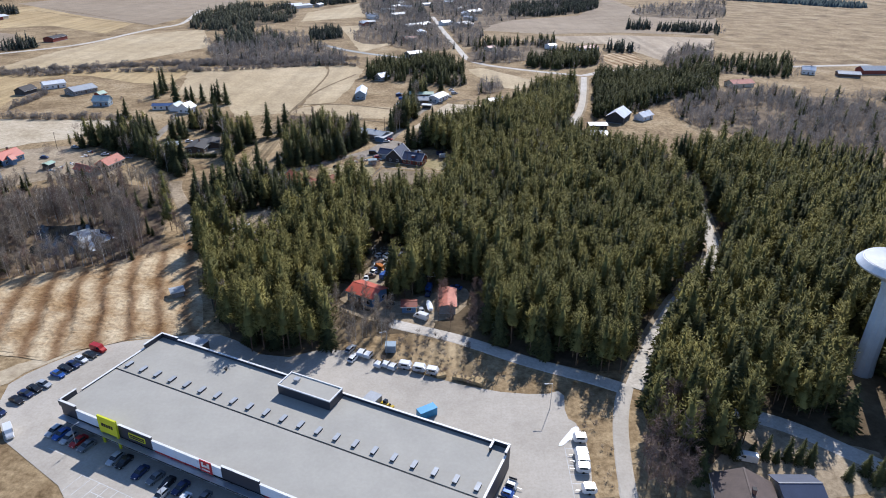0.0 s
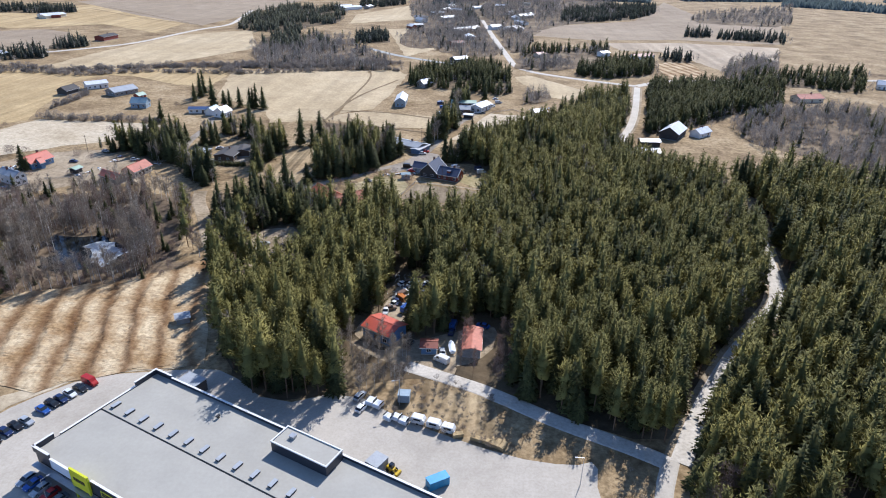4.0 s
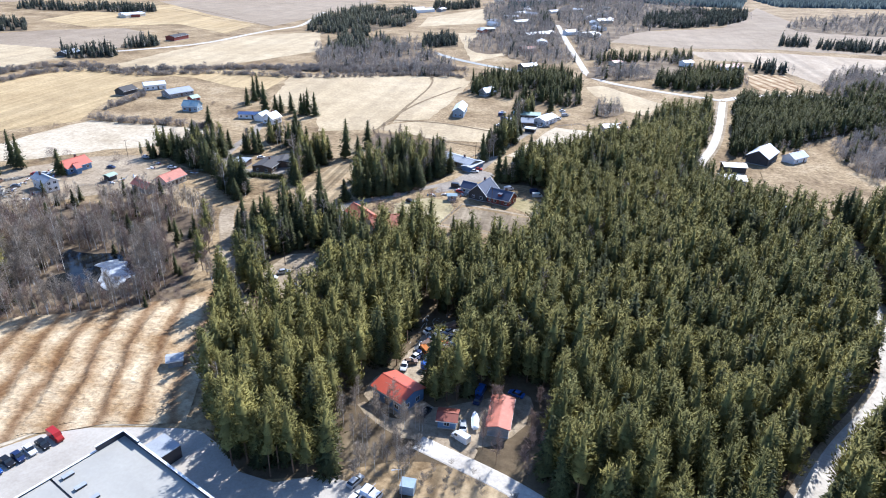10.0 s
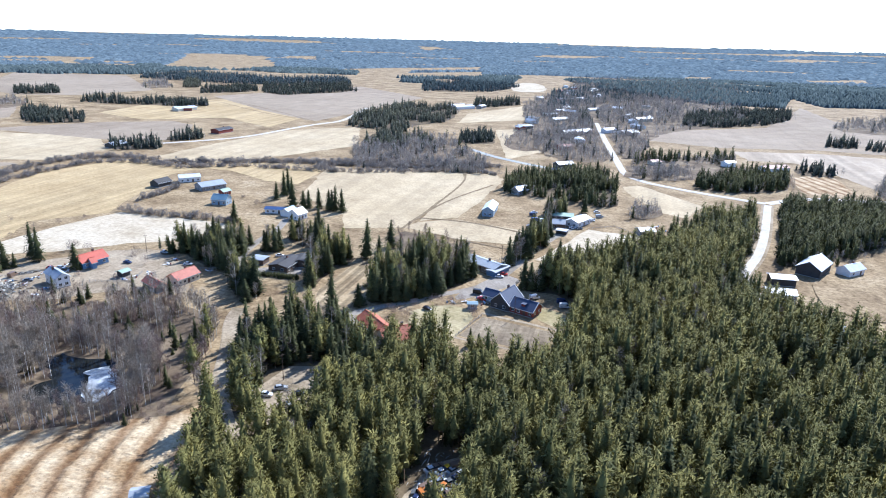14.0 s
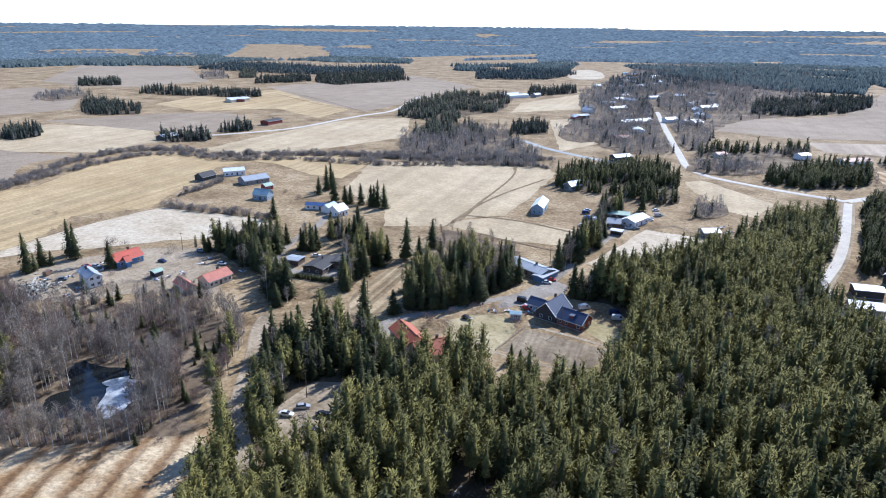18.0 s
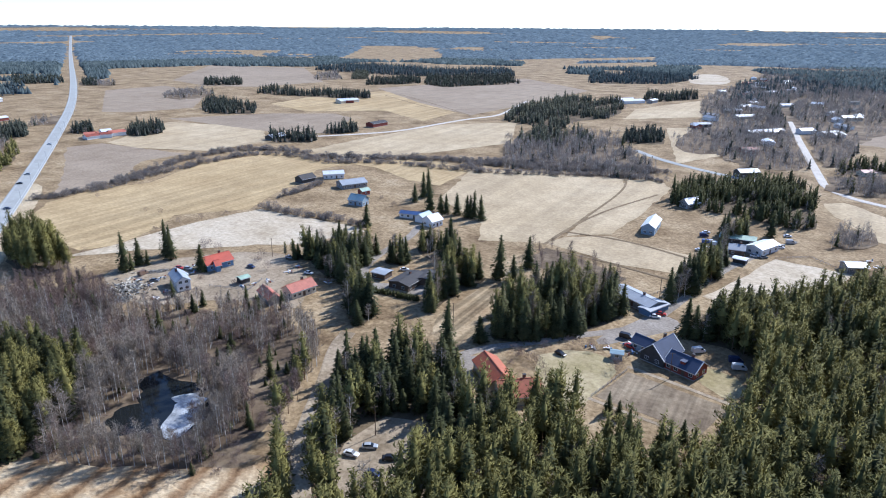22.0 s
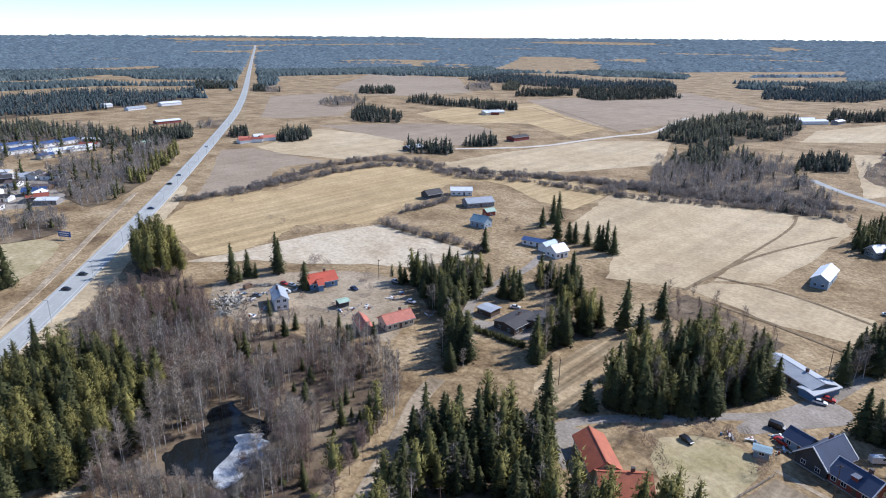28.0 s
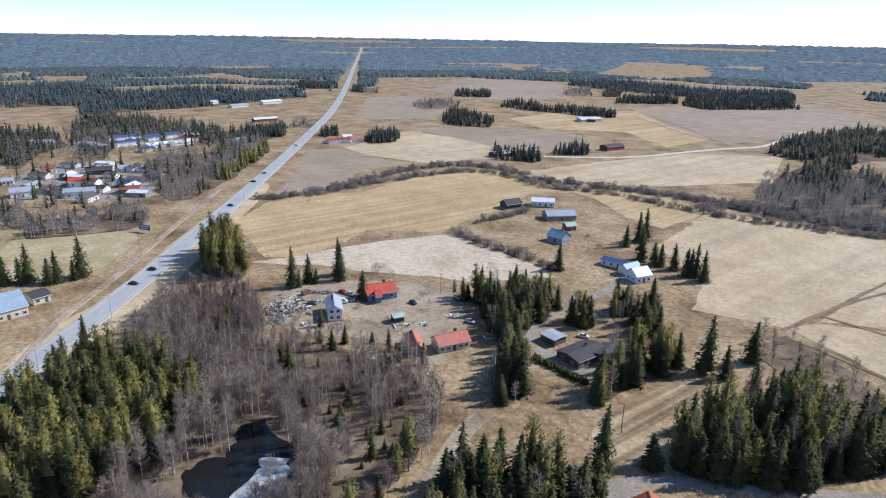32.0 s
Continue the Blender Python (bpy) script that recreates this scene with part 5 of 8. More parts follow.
def house(a, b, width, eave, rise, walls, roof, label, category="house", windows=3, chimney=True, over=0.5, storeys=1, verge=False):
    """A house on the plan: one eave runs from a to b, and the house lies to the left of that line."""
    L, ang = math.dist(a, b), math.atan2(b[1] - a[1], b[0] - a[0])
    nx, ny = -math.sin(ang), math.cos(ang)
    ob = tagged(new(category.replace(" ", "_")), label, category)
    ob.matrix_basis = pose((a[0] + b[0]) / 2 + nx * width / 2, (a[1] + b[1]) / 2 + ny * width / 2, 0, 0, 0, math.degrees(ang))
    lx, ly = L / 2 - over, width / 2 - over
    k = rise / (width / 2)
    top = eave + k * over
    v = [(-lx, -ly, -0.2), (lx, -ly, -0.2), (lx, ly, -0.2), (-lx, ly, -0.2), (-lx, -ly, top), (lx, -ly, top), (lx, ly, top), (-lx, ly, top), (-lx, 0, eave + rise), (lx, 0, eave + rise)]
    f = [(0, 1, 5, 4), (2, 3, 7, 6), (1, 2, 6, 9, 5), (3, 0, 4, 8, 7), (4, 5, 9, 8), (6, 7, 8, 9)]
    piece("wall", mesh_of("wall", v, f, walls), ob)
    piece("foundation", boxes("foundation", [((-lx - 0.06, -ly - 0.06, -0.2), (lx + 0.06, ly + 0.06, 0.35))], M_STONE), ob)
    t = 0.16
    for s in (-1, 1):
        e0, e1 = (-L / 2, s * width / 2), (L / 2, s * width / 2)
        v = [(e0[0], e0[1], eave + 0.02), (e1[0], e1[1], eave + 0.02), (e1[0], 0, eave + rise + 0.02), (e0[0], 0, eave + rise + 0.02)]
        v += [(x, y, z + t) for x, y, z in v]
        f = [(0, 1, 2, 3), (4, 7, 6, 5), (0, 4, 5, 1), (1, 5, 6, 2), (2, 6, 7, 3), (3, 7, 4, 0)]
        piece("roof_slope", mesh_of("roof_slope", v, f, roof), ob)
        piece("eaves_board", boxes("eaves_board", [((-L / 2, s * width / 2 - 0.03, eave - 0.14), (L / 2, s * width / 2 + 0.03, eave + 0.1))], M_TRIM), ob)
    if rise > 0.6:
        piece("ridge_cap", boxes("ridge_cap", [((-L / 2, -0.18, eave + rise + t - 0.02), (L / 2, 0.18, eave + rise + t + 0.06))], roof), ob)
    if verge:
        for e in (-1, 1):
            for q in (-1, 1):
                y0, x0 = q * width / 2, e * (L / 2 + 0.02)
                v = [(x0 + i, y, z) for i in (-0.14, 0.14) for y, z in ((y0, eave - 0.05), (0, eave + rise - 0.05), (0, eave + rise + 0.3), (y0, eave + 0.3))]
                piece("bargeboard", mesh_of("bargeboard", v, [(0, 1, 2, 3), (7, 6, 5, 4), (0, 4, 5, 1), (1, 5, 6, 2), (2, 6, 7, 3), (3, 7, 4, 0)], M_TRIM), ob)
    if chimney:
        c = piece("chimney", boxes("chimney", [((L * 0.12, 0.25, eave + rise * 0.5), (L * 0.12 + 0.9, 0.95, eave + rise + 1.1))], M_BRICK), ob)
        piece("chimney_cap", boxes("chimney_cap", [((L * 0.12 - 0.08, 0.17, eave + rise + 1.1), (L * 0.12 + 0.98, 1.03, eave + rise + 1.2))], M_DARKROOF), c)
    for storey in range(storeys):
        z = 1.65 + storey * 2.6
        for s in (-1, 1):
            for i in range(windows):
                x = -lx + 2 * lx * (i + 0.5) / windows
                if s < 0 and storey == 0 and i == windows // 2 and windows > 1:
                    piece("door", DOOR_LEAF, ob, pose(x, s * ly - 0.03, 0.25), "panelled house door")
                    continue
                w = piece("window", W_FRAME, ob, pose(x, s * (ly + 0.03), z))
                piece("pane", W_PANE, w)
        if windows > 2 and width > 6:
            for s in (-1, 1):
                for y in (-ly * 0.45, ly * 0.45):
                    w = piece("window", W_FRAME, ob, pose(s * (lx + 0.03), y, z, 0, 0, 90))
                    piece("pane", W_PANE, w)
    return ob


def H(line, *rest, **more):
    return house(line[0], line[1], *rest, **more)


H([(-219.9, 305.1), (-216.3, 318.2)], 9.5, 3.0, 3.0, M_BLUEWALL, M_REDROOF, "blue wooden house with a bright orange-red roof")
H([(-216.2, 306.9), (-215.2, 309.8)], 5, 3.0, 2.2, M_BLUEWALL, M_REDROOF, "small gabled porch with an orange-red roof", "porch", windows=0, chimney=False)
H([(-209.2, 288.1), (-221.6, 293.9)], 6.5, 4.4, 2.2, M_WHITE, M_GREYROOF, "white two-storey house with a pale grey roof", storeys=2)
H([(-165.4, 301.2), (-162.6, 313.8)], 8, 3.0, 2.6, M_CREAM, M_TILE, "cream house with a salmon tiled roof", windows=5)
H([(-181.1, 297.1), (-169.5, 291.8)], 6, 2.5, 2.2, M_GREYWALL, M_TILE, "outbuilding with a salmon tiled roof", "barn", windows=0, chimney=False)
H([(-195.5, 302.2), (-194.5, 307.3)], 4.5, 2.5, 0.7, M_DARKWALL, M_GREENROOF, "dark shed with a mossy pale roof", "shed", windows=0, chimney=False)
H([(-129.0, 332.2), (-128.6, 348.1)], 11, 3.0, 1.1, M_BROWNWALL, M_DARKROOF, "low brown bungalow with a black felt roof", windows=4)
H([(-124.1, 342.5), (-126.9, 353.5)], 8, 3.0, 0.9, M_BROWNWALL, M_DARKROOF, "wing of the brown bungalow with a black roof", windows=2, chimney=False)
H([(-153.2, 338.1), (-145.3, 338.2)], 7, 2.8, 0.3, M_BROWNWALL, M_GREYROOF, "flat-roofed brown garage beside a drive", "garage", windows=2, chimney=False)
H([(-195, 423), (-180, 426)], 7, 2.8, 1.0, M_WHITE, M_BLUEROOF, "white carport with a dark blue roof", "carport", windows=4, chimney=False)
H([(-167.3, 415.2), (-165, 424)], 9, 3.5, 3.0, M_WHITE, M_WHITEROOF, "white house with a pale metal roof", windows=3)
H([(-176, 420), (-175, 430)], 7, 3.0, 2.2, M_WHITE, M_TEALROOF, "white house wing with a pale green roof", windows=2, chimney=False)
H([(-238, 430), (-227, 431)], 8.5, 3.5, 3.0, M_GREYBLUE, M_TEALROOF, "blue-grey farmhouse beside stubble fields", windows=3)
H([(-296, 476), (-285, 487)], 10, 3.5, 1.8, M_WHITE, M_WHITEROOF, "long white farm building with a pale roof", "barn", windows=4, chimney=False)
H([(-265, 459), (-256, 476)], 12, 3.0, 2.4, M_GREYWALL, M_GREYROOF, "long farm barn with a grey roof", "barn", windows=5, chimney=False)
H([(-299, 457), (-297, 470)], 9, 3.0, 2.6, M_DARKWALL, M_DARKROOF, "dark weathered barn beside a field", "barn", windows=0, chimney=False)
H([(-243, 452), (-241, 459)], 6, 3.0, 1.6, M_REDWALL, M_GREENROOF, "small red shed with a green roof", "shed", windows=1, chimney=False)
H([(-58, 466), (-59, 487)], 8, 4.0, 2.6, M_GREYBLUE, M_WHITEROOF, "grey-blue barn with a white metal roof", "barn", windows=3, chimney=False)
H([(-5, 459), (2, 474)], 9.5, 3.5, 1.6, M_WHITE, M_WHITEROOF, "white hall with a pale roof", "hall", windows=3, chimney=False)
H([(-27, 473), (-9, 474)], 9, 3.0, 1.2, M_DARKWALL, M_GREENROOF, "long shed with a pale green roof", "shed", windows=4, chimney=False)
H([(-20, 454), (-12, 455)], 8, 3.0, 2.0, M_BROWNWALL, M_GREYROOF, "brown house with a grey roof", windows=2)
H([(-16.9, 442.8), (-10.2, 441.7)], 5, 2.5, 0.4, M_DARKWALL, M_WHITEROOF, "small shed with a white roof", "shed", windows=0, chimney=False)
H([(-53, 531), (-46, 541)], 8, 3.0, 3.0, M_GREYWALL, M_WHITEROOF, "house at a wood's edge with a white roof")
H([(31, 455), (40, 459)], 9, 3.0, 1.4, M_GREYWALL, M_WHITEROOF, "workshop with a pale roof behind a fence", "workshop", windows=3, chimney=False)
H([(-55.9, 373.2), (-36.8, 362.2)], 10, 3.0, 1.5, M_GREYWALL, M_GREYROOF, "long low grey house with a metal roof", windows=6)
H([(-35.6, 359.7), (-30.5, 371.7)], 6, 2.6, 0.4, M_BLUEWALL, M_GREYROOF, "blue carport with a flat grey roof", "carport", windows=0, chimney=False)
H([(-22.2, 321.8), (-18.0, 333.6)], 9.8, 2.8, 4.6, M_DARKWALL, M_SLATE, "tall gabled dark house with a slate-blue metal roof", windows=3, verge=True)
wing = H([(-22.8, 322.6), (-12.0, 318.6)], 8.8, 2.7, 3.0, M_REDWALL, M_SLATE, "long reddish house wing with a slate-blue metal roof", windows=4, verge=True)
d = piece("dormer", boxes("dormer", [((-0.4, -3.1, 3.4), (1.2, -1.6, 4.8))], M_REDWALL), wing)
piece("dormer_roof", boxes("dormer_roof", [((-0.6, -3.4, 4.8), (1.4, -1.2, 4.92))], M_SLATE), d)
H([(-36.0, 331.0), (-29.2, 328.6)], 6.5, 2.8, 2.2, M_GREYBLUE, M_SLATE, "grey-blue house wing with a blue roof", windows=2, chimney=False)
H([(-39.6, 319.2), (-35.0, 320.4)], 3.5, 2.4, 0.5, M_GREYBLUE, M_TEALROOF, "small grey-blue garden shed", "shed", windows=1, chimney=False)
H([(-77.1, 290.3), (-65.2, 279.6)], 9, 3.0, 2.8, M_CREAM, M_ORANGE, "house wing with an orange tiled roof", windows=3, chimney=False)
H([(-58.8, 273.5), (-48.4, 282.1)], 10.5, 3.0, 3.4, M_CREAM, M_ORANGE, "house with a dark orange tiled roof and dormer", windows=4)
H([(-31.5, 181.9), (-22.0, 176.5)], 9, 3.6, 1.4, M_BLUEWALL, M_REDROOF, "blue-walled workshop with a bright red metal roof", "workshop", windows=3, chimney=False)
H([(4.8, 174.3), (4.8, 186.4)], 6, 2.8, 0.7, M_GREYWALL, M_TILE, "long shed with a faded red corrugated roof", "shed", windows=1, chimney=False)
H([(-13.0, 174.1), (-7.7, 174.4)], 5, 2.5, 0.8, M_BLUEWALL, M_RUSTROOF, "small blue shed with a rusty red roof", "shed", windows=1, chimney=False)
H([(-87.8, 180.1), (-83.8, 182.4)], 4, 2.2, 0.6, M_GREYWALL, M_GREYROOF, "small grey field hut", "hut", windows=0, chimney=False)
H([(89.4, 393.9), (101.3, 395.1)], 8, 3.5, 1.0, M_DARKWALL, M_WHITEROOF, "dark open-fronted shed with a white roof", "shed", windows=0, chimney=False)
H([(83.8, 372.4), (96.9, 373.2)], 9, 3.5, 1.4, M_GREYWALL, M_WHITEROOF, "long building with a pale metal roof", "barn", windows=4, chimney=False)
H([(114.8, 410.9), (124.2, 428.3)], 12, 4.0, 3.6, M_DARKWALL, M_WHITEROOF, "dark barn with a pale metal roof", "barn", windows=0, chimney=False)
H([(129.5, 418.0), (139.1, 426.9)], 8, 3.0, 2.4, M_WHITE, M_WHITEROOF, "white house between bare trees", windows=2)
H([(99.6, 351.2), (104.6, 351.7)], 6, 2.5, 0.8, M_GREYWALL, M_WHITEROOF, "small shed with a pale roof", "shed", windows=0, chimney=False)
H([(103.4, 340.7), (107.7, 341.7)], 5, 2.5, 1.4, M_GREYWALL, M_WHITEROOF, "small shed at the forest edge", "shed", windows=0, chimney=False)
H([(76.0, 286.6), (79.3, 286.9)], 6, 2.8, 2.0, M_REDWALL, M_REDROOF, "small red cabin in a forest clearing", "cabin", windows=1, chimney=False)
H([(59.3, 106.1), (57.3, 95.7)], 13, 3.0, 3.0, M_CREAM, M_BROWNROOF, "house with a dark brown roof among trees")
H([(72.3, 98.0), (81.8, 98.2)], 8, 3.0, 1.6, M_GREYWALL, M_SLATE, "outbuilding with a dark blue-grey roof", "garage", windows=0, chimney=False)
H([(234, 533), (255, 540)], 12, 3.0, 2.5, M_CREAM, M_TILE, "house with a pinkish roof behind the brush")
H([(323, 601), (334, 597)], 9, 4.0, 3.0, M_WHITE, M_WHITEROOF, "white farmhouse beside a field")
H([(351, 591), (370, 587)], 10, 3.0, 2.0, M_BROWNWALL, M_GREYROOF, "long farm shed with a grey roof", "barn", windows=0, chimney=False)
H([(381, 604), (410, 608)], 12, 4.0, 3.0, M_REDWALL, M_GREYROOF, "big red barn with a grey roof", "barn", windows=0, chimney=False)
H([(-281.1, 175.3), (-284.6, 192.1)], 17, 4.0, 4.5, M_CREAM, M_GREYBLUE, "large cream building with a blue-grey roof", "hall", windows=6, chimney=False)
H([(-293.2, 193.8), (-295.4, 201.0)], 10, 3.0, 1.6, M_CREAM, M_DARKROOF, "cream annex with a dark roof", "annex", windows=2, chimney=False)

# suburb and farms in the distance: eave line, width, roof, wall, label
FAR_HOUSES = [
    ([(-721, 306), (-727, 340)], 11, M_BLUEROOF, M_WHITE), ([(-701, 339), (-715, 376)], 11, M_BLUEROOF, M_WHITE), ([(-678, 302), (-684, 331)], 11, M_BLUEROOF, M_WHITE), ([(-655, 327), (-663, 373)], 9, M_WHITEROOF, M_WHITE), ([(-606, 490), (-600, 502)], 10, M_TILE, M_WHITE), ([(-604, 507), (-601, 517)], 10, M_WHITEROOF, M_WHITE), ([(-593, 863), (-582, 889)], 11, M_WHITEROOF, M_WHITE), ([(-255, 1089), (-234, 1112)], 12, M_WHITEROOF, M_WHITE), ([(-207, 1103), (-203, 1123)], 10, M_WHITEROOF, M_GREYWALL), ([(-51, 861), (-21, 898)], 10, M_WHITEROOF, M_GREYWALL), ([(-111, 888), (-95, 903)], 10, M_GREYROOF, M_DARKWALL), ([(-6, 899), (7, 911)], 10, M_WHITEROOF, M_WHITE), ([(25, 893), (35, 903)], 10, M_GREYROOF, M_WHITE), ([(-519, 240), (-515, 257)], 14, M_REDROOF, M_WHITE),
    ([(-484, 232), (-480, 251)], 11, M_GREYROOF, M_WHITE), ([(-499, 267), (-492, 281)], 10, M_BLUEROOF, M_BROWNWALL), ([(-476, 264), (-472, 277)], 10, M_RUSTROOF, M_BROWNWALL),
    ([(-502, 204), (-501, 219)], 12, M_GREYROOF, M_WHITE), ([(-550, 203), (-549, 211)], 10, M_GREYROOF, M_WHITE), ([(-577, 232), (-578, 242)], 10, M_RUSTROOF, M_WHITE),
    ([(-555, 257), (-551, 276)], 11, M_DARKROOF, M_BROWNWALL), ([(-554, 279), (-552, 291)], 10, M_GREYROOF, M_WHITE), ([(-729, 238), (-724, 259)], 11, M_GREYROOF, M_WHITE),
    ([(-541, 298), (-540, 309)], 9, M_DARKROOF, M_CREAM), ([(-638, 318), (-641, 331)], 9, M_BLUEROOF, M_CREAM), ([(-637, 402), (-643, 419)], 10, M_GREENROOF, M_CREAM),
    ([(-1025, 510), (-1027, 524)], 11, M_WHITEROOF, M_WHITE), ([(-962, 520), (-966, 548)], 12, M_GREYROOF, M_WHITE), ([(-790, 486), (-792, 518)], 10, M_WHITEROOF, M_REDWALL),
    ([(-988, 579), (-991, 613)], 12, M_WHITEROOF, M_WHITE), ([(-594, 485), (-592, 504)], 10, M_RUSTROOF, M_WHITE), ([(-593, 508), (-589, 524)], 10, M_TILE, M_WHITE),
    ([(-411, 696), (-408, 720)], 12, M_DARKROOF, M_REDWALL), ([(-444, 577), (-443, 596)], 11, M_GREYROOF, M_DARKWALL), ([(-580, 852), (-574, 887)], 12, M_WHITEROOF, M_CREAM),
    ([(-36, 642), (-23, 653)], 10, M_GREYROOF, M_DARKWALL), ([(44, 697), (53, 704)], 9, M_RUSTROOF, M_CREAM), ([(-46, 866), (-26, 880)], 11, M_WHITEROOF, M_WHITE),
    ([(-240, 1073), (-217, 1102)], 16, M_WHITEROOF, M_WHITE),
    ([(-78, 988), (-59, 1010)], 12, M_GREYROOF, M_CREAM), ([(15, 895), (32, 913)], 11, M_GREYROOF, M_WHITE), ([(33, 1042), (54, 1058)], 12, M_GREYROOF, M_CREAM),
    ([(-40, 1155), (-21, 1173)], 14, M_WHITEROOF, M_WHITE), ([(-75, 1339), (-58, 1360)], 15, M_GREYROOF, M_WHITE), ([(110, 714), (119, 721)], 9, M_WHITEROOF, M_WHITE),
    ([(141, 704), (164, 719)], 11, M_RUSTROOF, M_WHITE), ([(-593, 498), (-587, 507)], 10, M_RUSTROOF, M_WHITE), ([(-587, 853), (-570, 869)], 13, M_WHITEROOF, M_REDWALL),
]
for i, (line, width, roof, walls) in enumerate(FAR_HOUSES):
    H(line, width, 3.0 + 0.5 * (i % 3), 1.6 + 0.5 * (i % 2), walls, roof, "distant house with a %s and %s" % (roof.name.replace("_", " "), walls.name.replace("_", " ")), windows=3 if math.dist(line[0], (0, 100)) < 620 else 0, chimney=i % 2 == 0)

# the village along the road
VILLAGE_PLOTS = [(-114, 909), (-156, 1325), (-124, 1824), (-42, 1673), (-17, 1289), (81, 1292), (82, 1037), (26, 884), (-12, 911), (-29, 952), (-12, 754), (-36, 658), (-51, 751)]
vr = random.Random(41)
for x, y, q in scatter(VILLAGE_PLOTS, 58, 67, (), ((VILLAGE, 12), (OLDROAD, 10)), 0.45):
    L, w, turn = vr.uniform(11, 24), vr.uniform(9, 12), vr.uniform(0, 3.1)
    roof, walls = vr.choice([M_GREYROOF, M_WHITEROOF, M_WHITEROOF, M_RUSTROOF, M_DARKROOF, M_GREYROOF]), vr.choice([M_WHITE, M_CREAM, M_REDWALL, M_WHITE])
    house((x, y), (x + math.cos(turn) * L, y + math.sin(turn) * L), w, 3.4, vr.uniform(1.4, 2.6), walls, roof, "village house with %s and a %s" % (walls.name.replace("_", " "), roof.name.replace("_", " ")), windows=0, chimney=False)
patch("ground_sand_pit", [(-243, 1531), (-265, 1792), (-200, 1783), (-153, 1547), (-188, 1466)], M_PALE, 0.4, "pale sand pit behind the village", "sand", 1, 6.0)
patch("ground_brush_meadow", [(108.6, 416.1), (145.9, 425.7), (187.3, 383.6), (187.3, 369.3), (152.8, 366.5), (108.4, 360.2)], M_GROUND, 0.4, "tan dry meadow beside the brushwood", "meadow", 1, 4.0)

# the suburb west of the highway
SUBURB = [(-507, 199), (-609, 222), (-616, 246), (-602, 291), (-549, 314), (-453, 285), (-475, 236)]
sr = random.Random(17)
for x, y, s in scatter(SUBURB, 24, 61, (), (), 0.3):
    d, L, w = (0.68, 0.73) if sr.random() < 0.6 else (0.73, -0.68), sr.uniform(10, 16), sr.uniform(8, 10)
    roof, walls = sr.choice([M_GREYROOF, M_DARKROOF, M_BROWNROOF, M_RUSTROOF, M_WHITEROOF, M_GREYROOF]), sr.choice([M_WHITE, M_CREAM, M_BROWNWALL, M_GREYWALL, M_WHITE])
    house((x, y), (x + d[0] * L, y + d[1] * L), w, 3.0, sr.uniform(0.8, 2.2), walls, roof, "suburban house with %s and a %s" % (walls.name.replace("_", " "), roof.name.replace("_", " ")), windows=2, chimney=False)
patch("ground_suburb", SUBURB, M_DRIVE, 0.06, "paved and bare ground between suburban houses", "yard", 1, 3.0)
many("suburb_trees", FARSPRUCE, scatter(SUBURB, 26, 62), M_SPRUCE, "dark conifers between suburban houses", "trees")
many("suburb_bare_trees", FARBIRCH, scatter(SUBURB, 19, 63), M_FARTWIG, "bare trees between suburban houses", "trees", 0.12, M_BIRCH)


# trees along the dirt lane
ln = softened(LANE, 2, False)
for a, b in zip(ln, ln[1:]):
    d = math.dist(a, b)
    for k in range(int(d / 4.5)):
        q = (k + rng.random()) * 4.5 / d
        side = rng.uniform(5.0, 8.5) if k % 4 else -rng.uniform(5.0, 8.0)
        x, y = a[0] + (b[0] - a[0]) * q - (b[1] - a[1]) / d * side, a[1] + (b[1] - a[1]) * q + (b[0] - a[0]) / d * side
        tree(rng.choice(("birch", "pine", "birch", "alder")), x, y, rng.uniform(0.7, 1.05), "trees along the lane")

# woods round the suburb
for name, shapes, mat, label, gap, seed in (("suburb_conifers", FARSPRUCE, M_SPRUCE, "dark conifers round the suburb", 20, 64), ("suburb_birches", FARBIRCH, M_FARTWIG, "bare birches round the suburb", 10, 65)):
    pts = [p for o in ([(-618, 207), (-734, 216), (-823, 253), (-781, 323), (-838, 417), (-720, 425), (-639, 368), (-624, 291), (-638, 249)], [(-453, 285), (-548, 317), (-587, 324), (-636, 373), (-678, 422), (-620, 411), (-542, 361), (-467, 310)], [(-434, 193), (-497, 198), (-468, 235), (-445, 281), (-418, 261), (-424, 226)]) for p in scatter(o, gap, seed, (), ((HIGHWAY, 16),))]
    many(name, shapes, pts, mat, label, "trees")
sr = random.Random(23)
for x, y, s in scatter([(-728, 225), (-768, 267), (-725, 338), (-759, 394), (-686, 401), (-648, 355), (-653, 287)], 48, 66, (), (), 0.35):
    L, w = sr.uniform(10, 22), sr.uniform(9, 11)
    roof, walls = sr.choice([M_GREYROOF, M_WHITEROOF, M_RUSTROOF, M_WHITEROOF]), sr.choice([M_WHITE, M_CREAM, M_GREYWALL])
    house((x, y), (x + 0.7 * L, y + 0.7 * L), w, 3.2, sr.uniform(0.8, 2.0), walls, roof, "suburban house with %s and a %s" % (walls.name.replace("_", " "), roof.name.replace("_", " ")), windows=2, chimney=False)

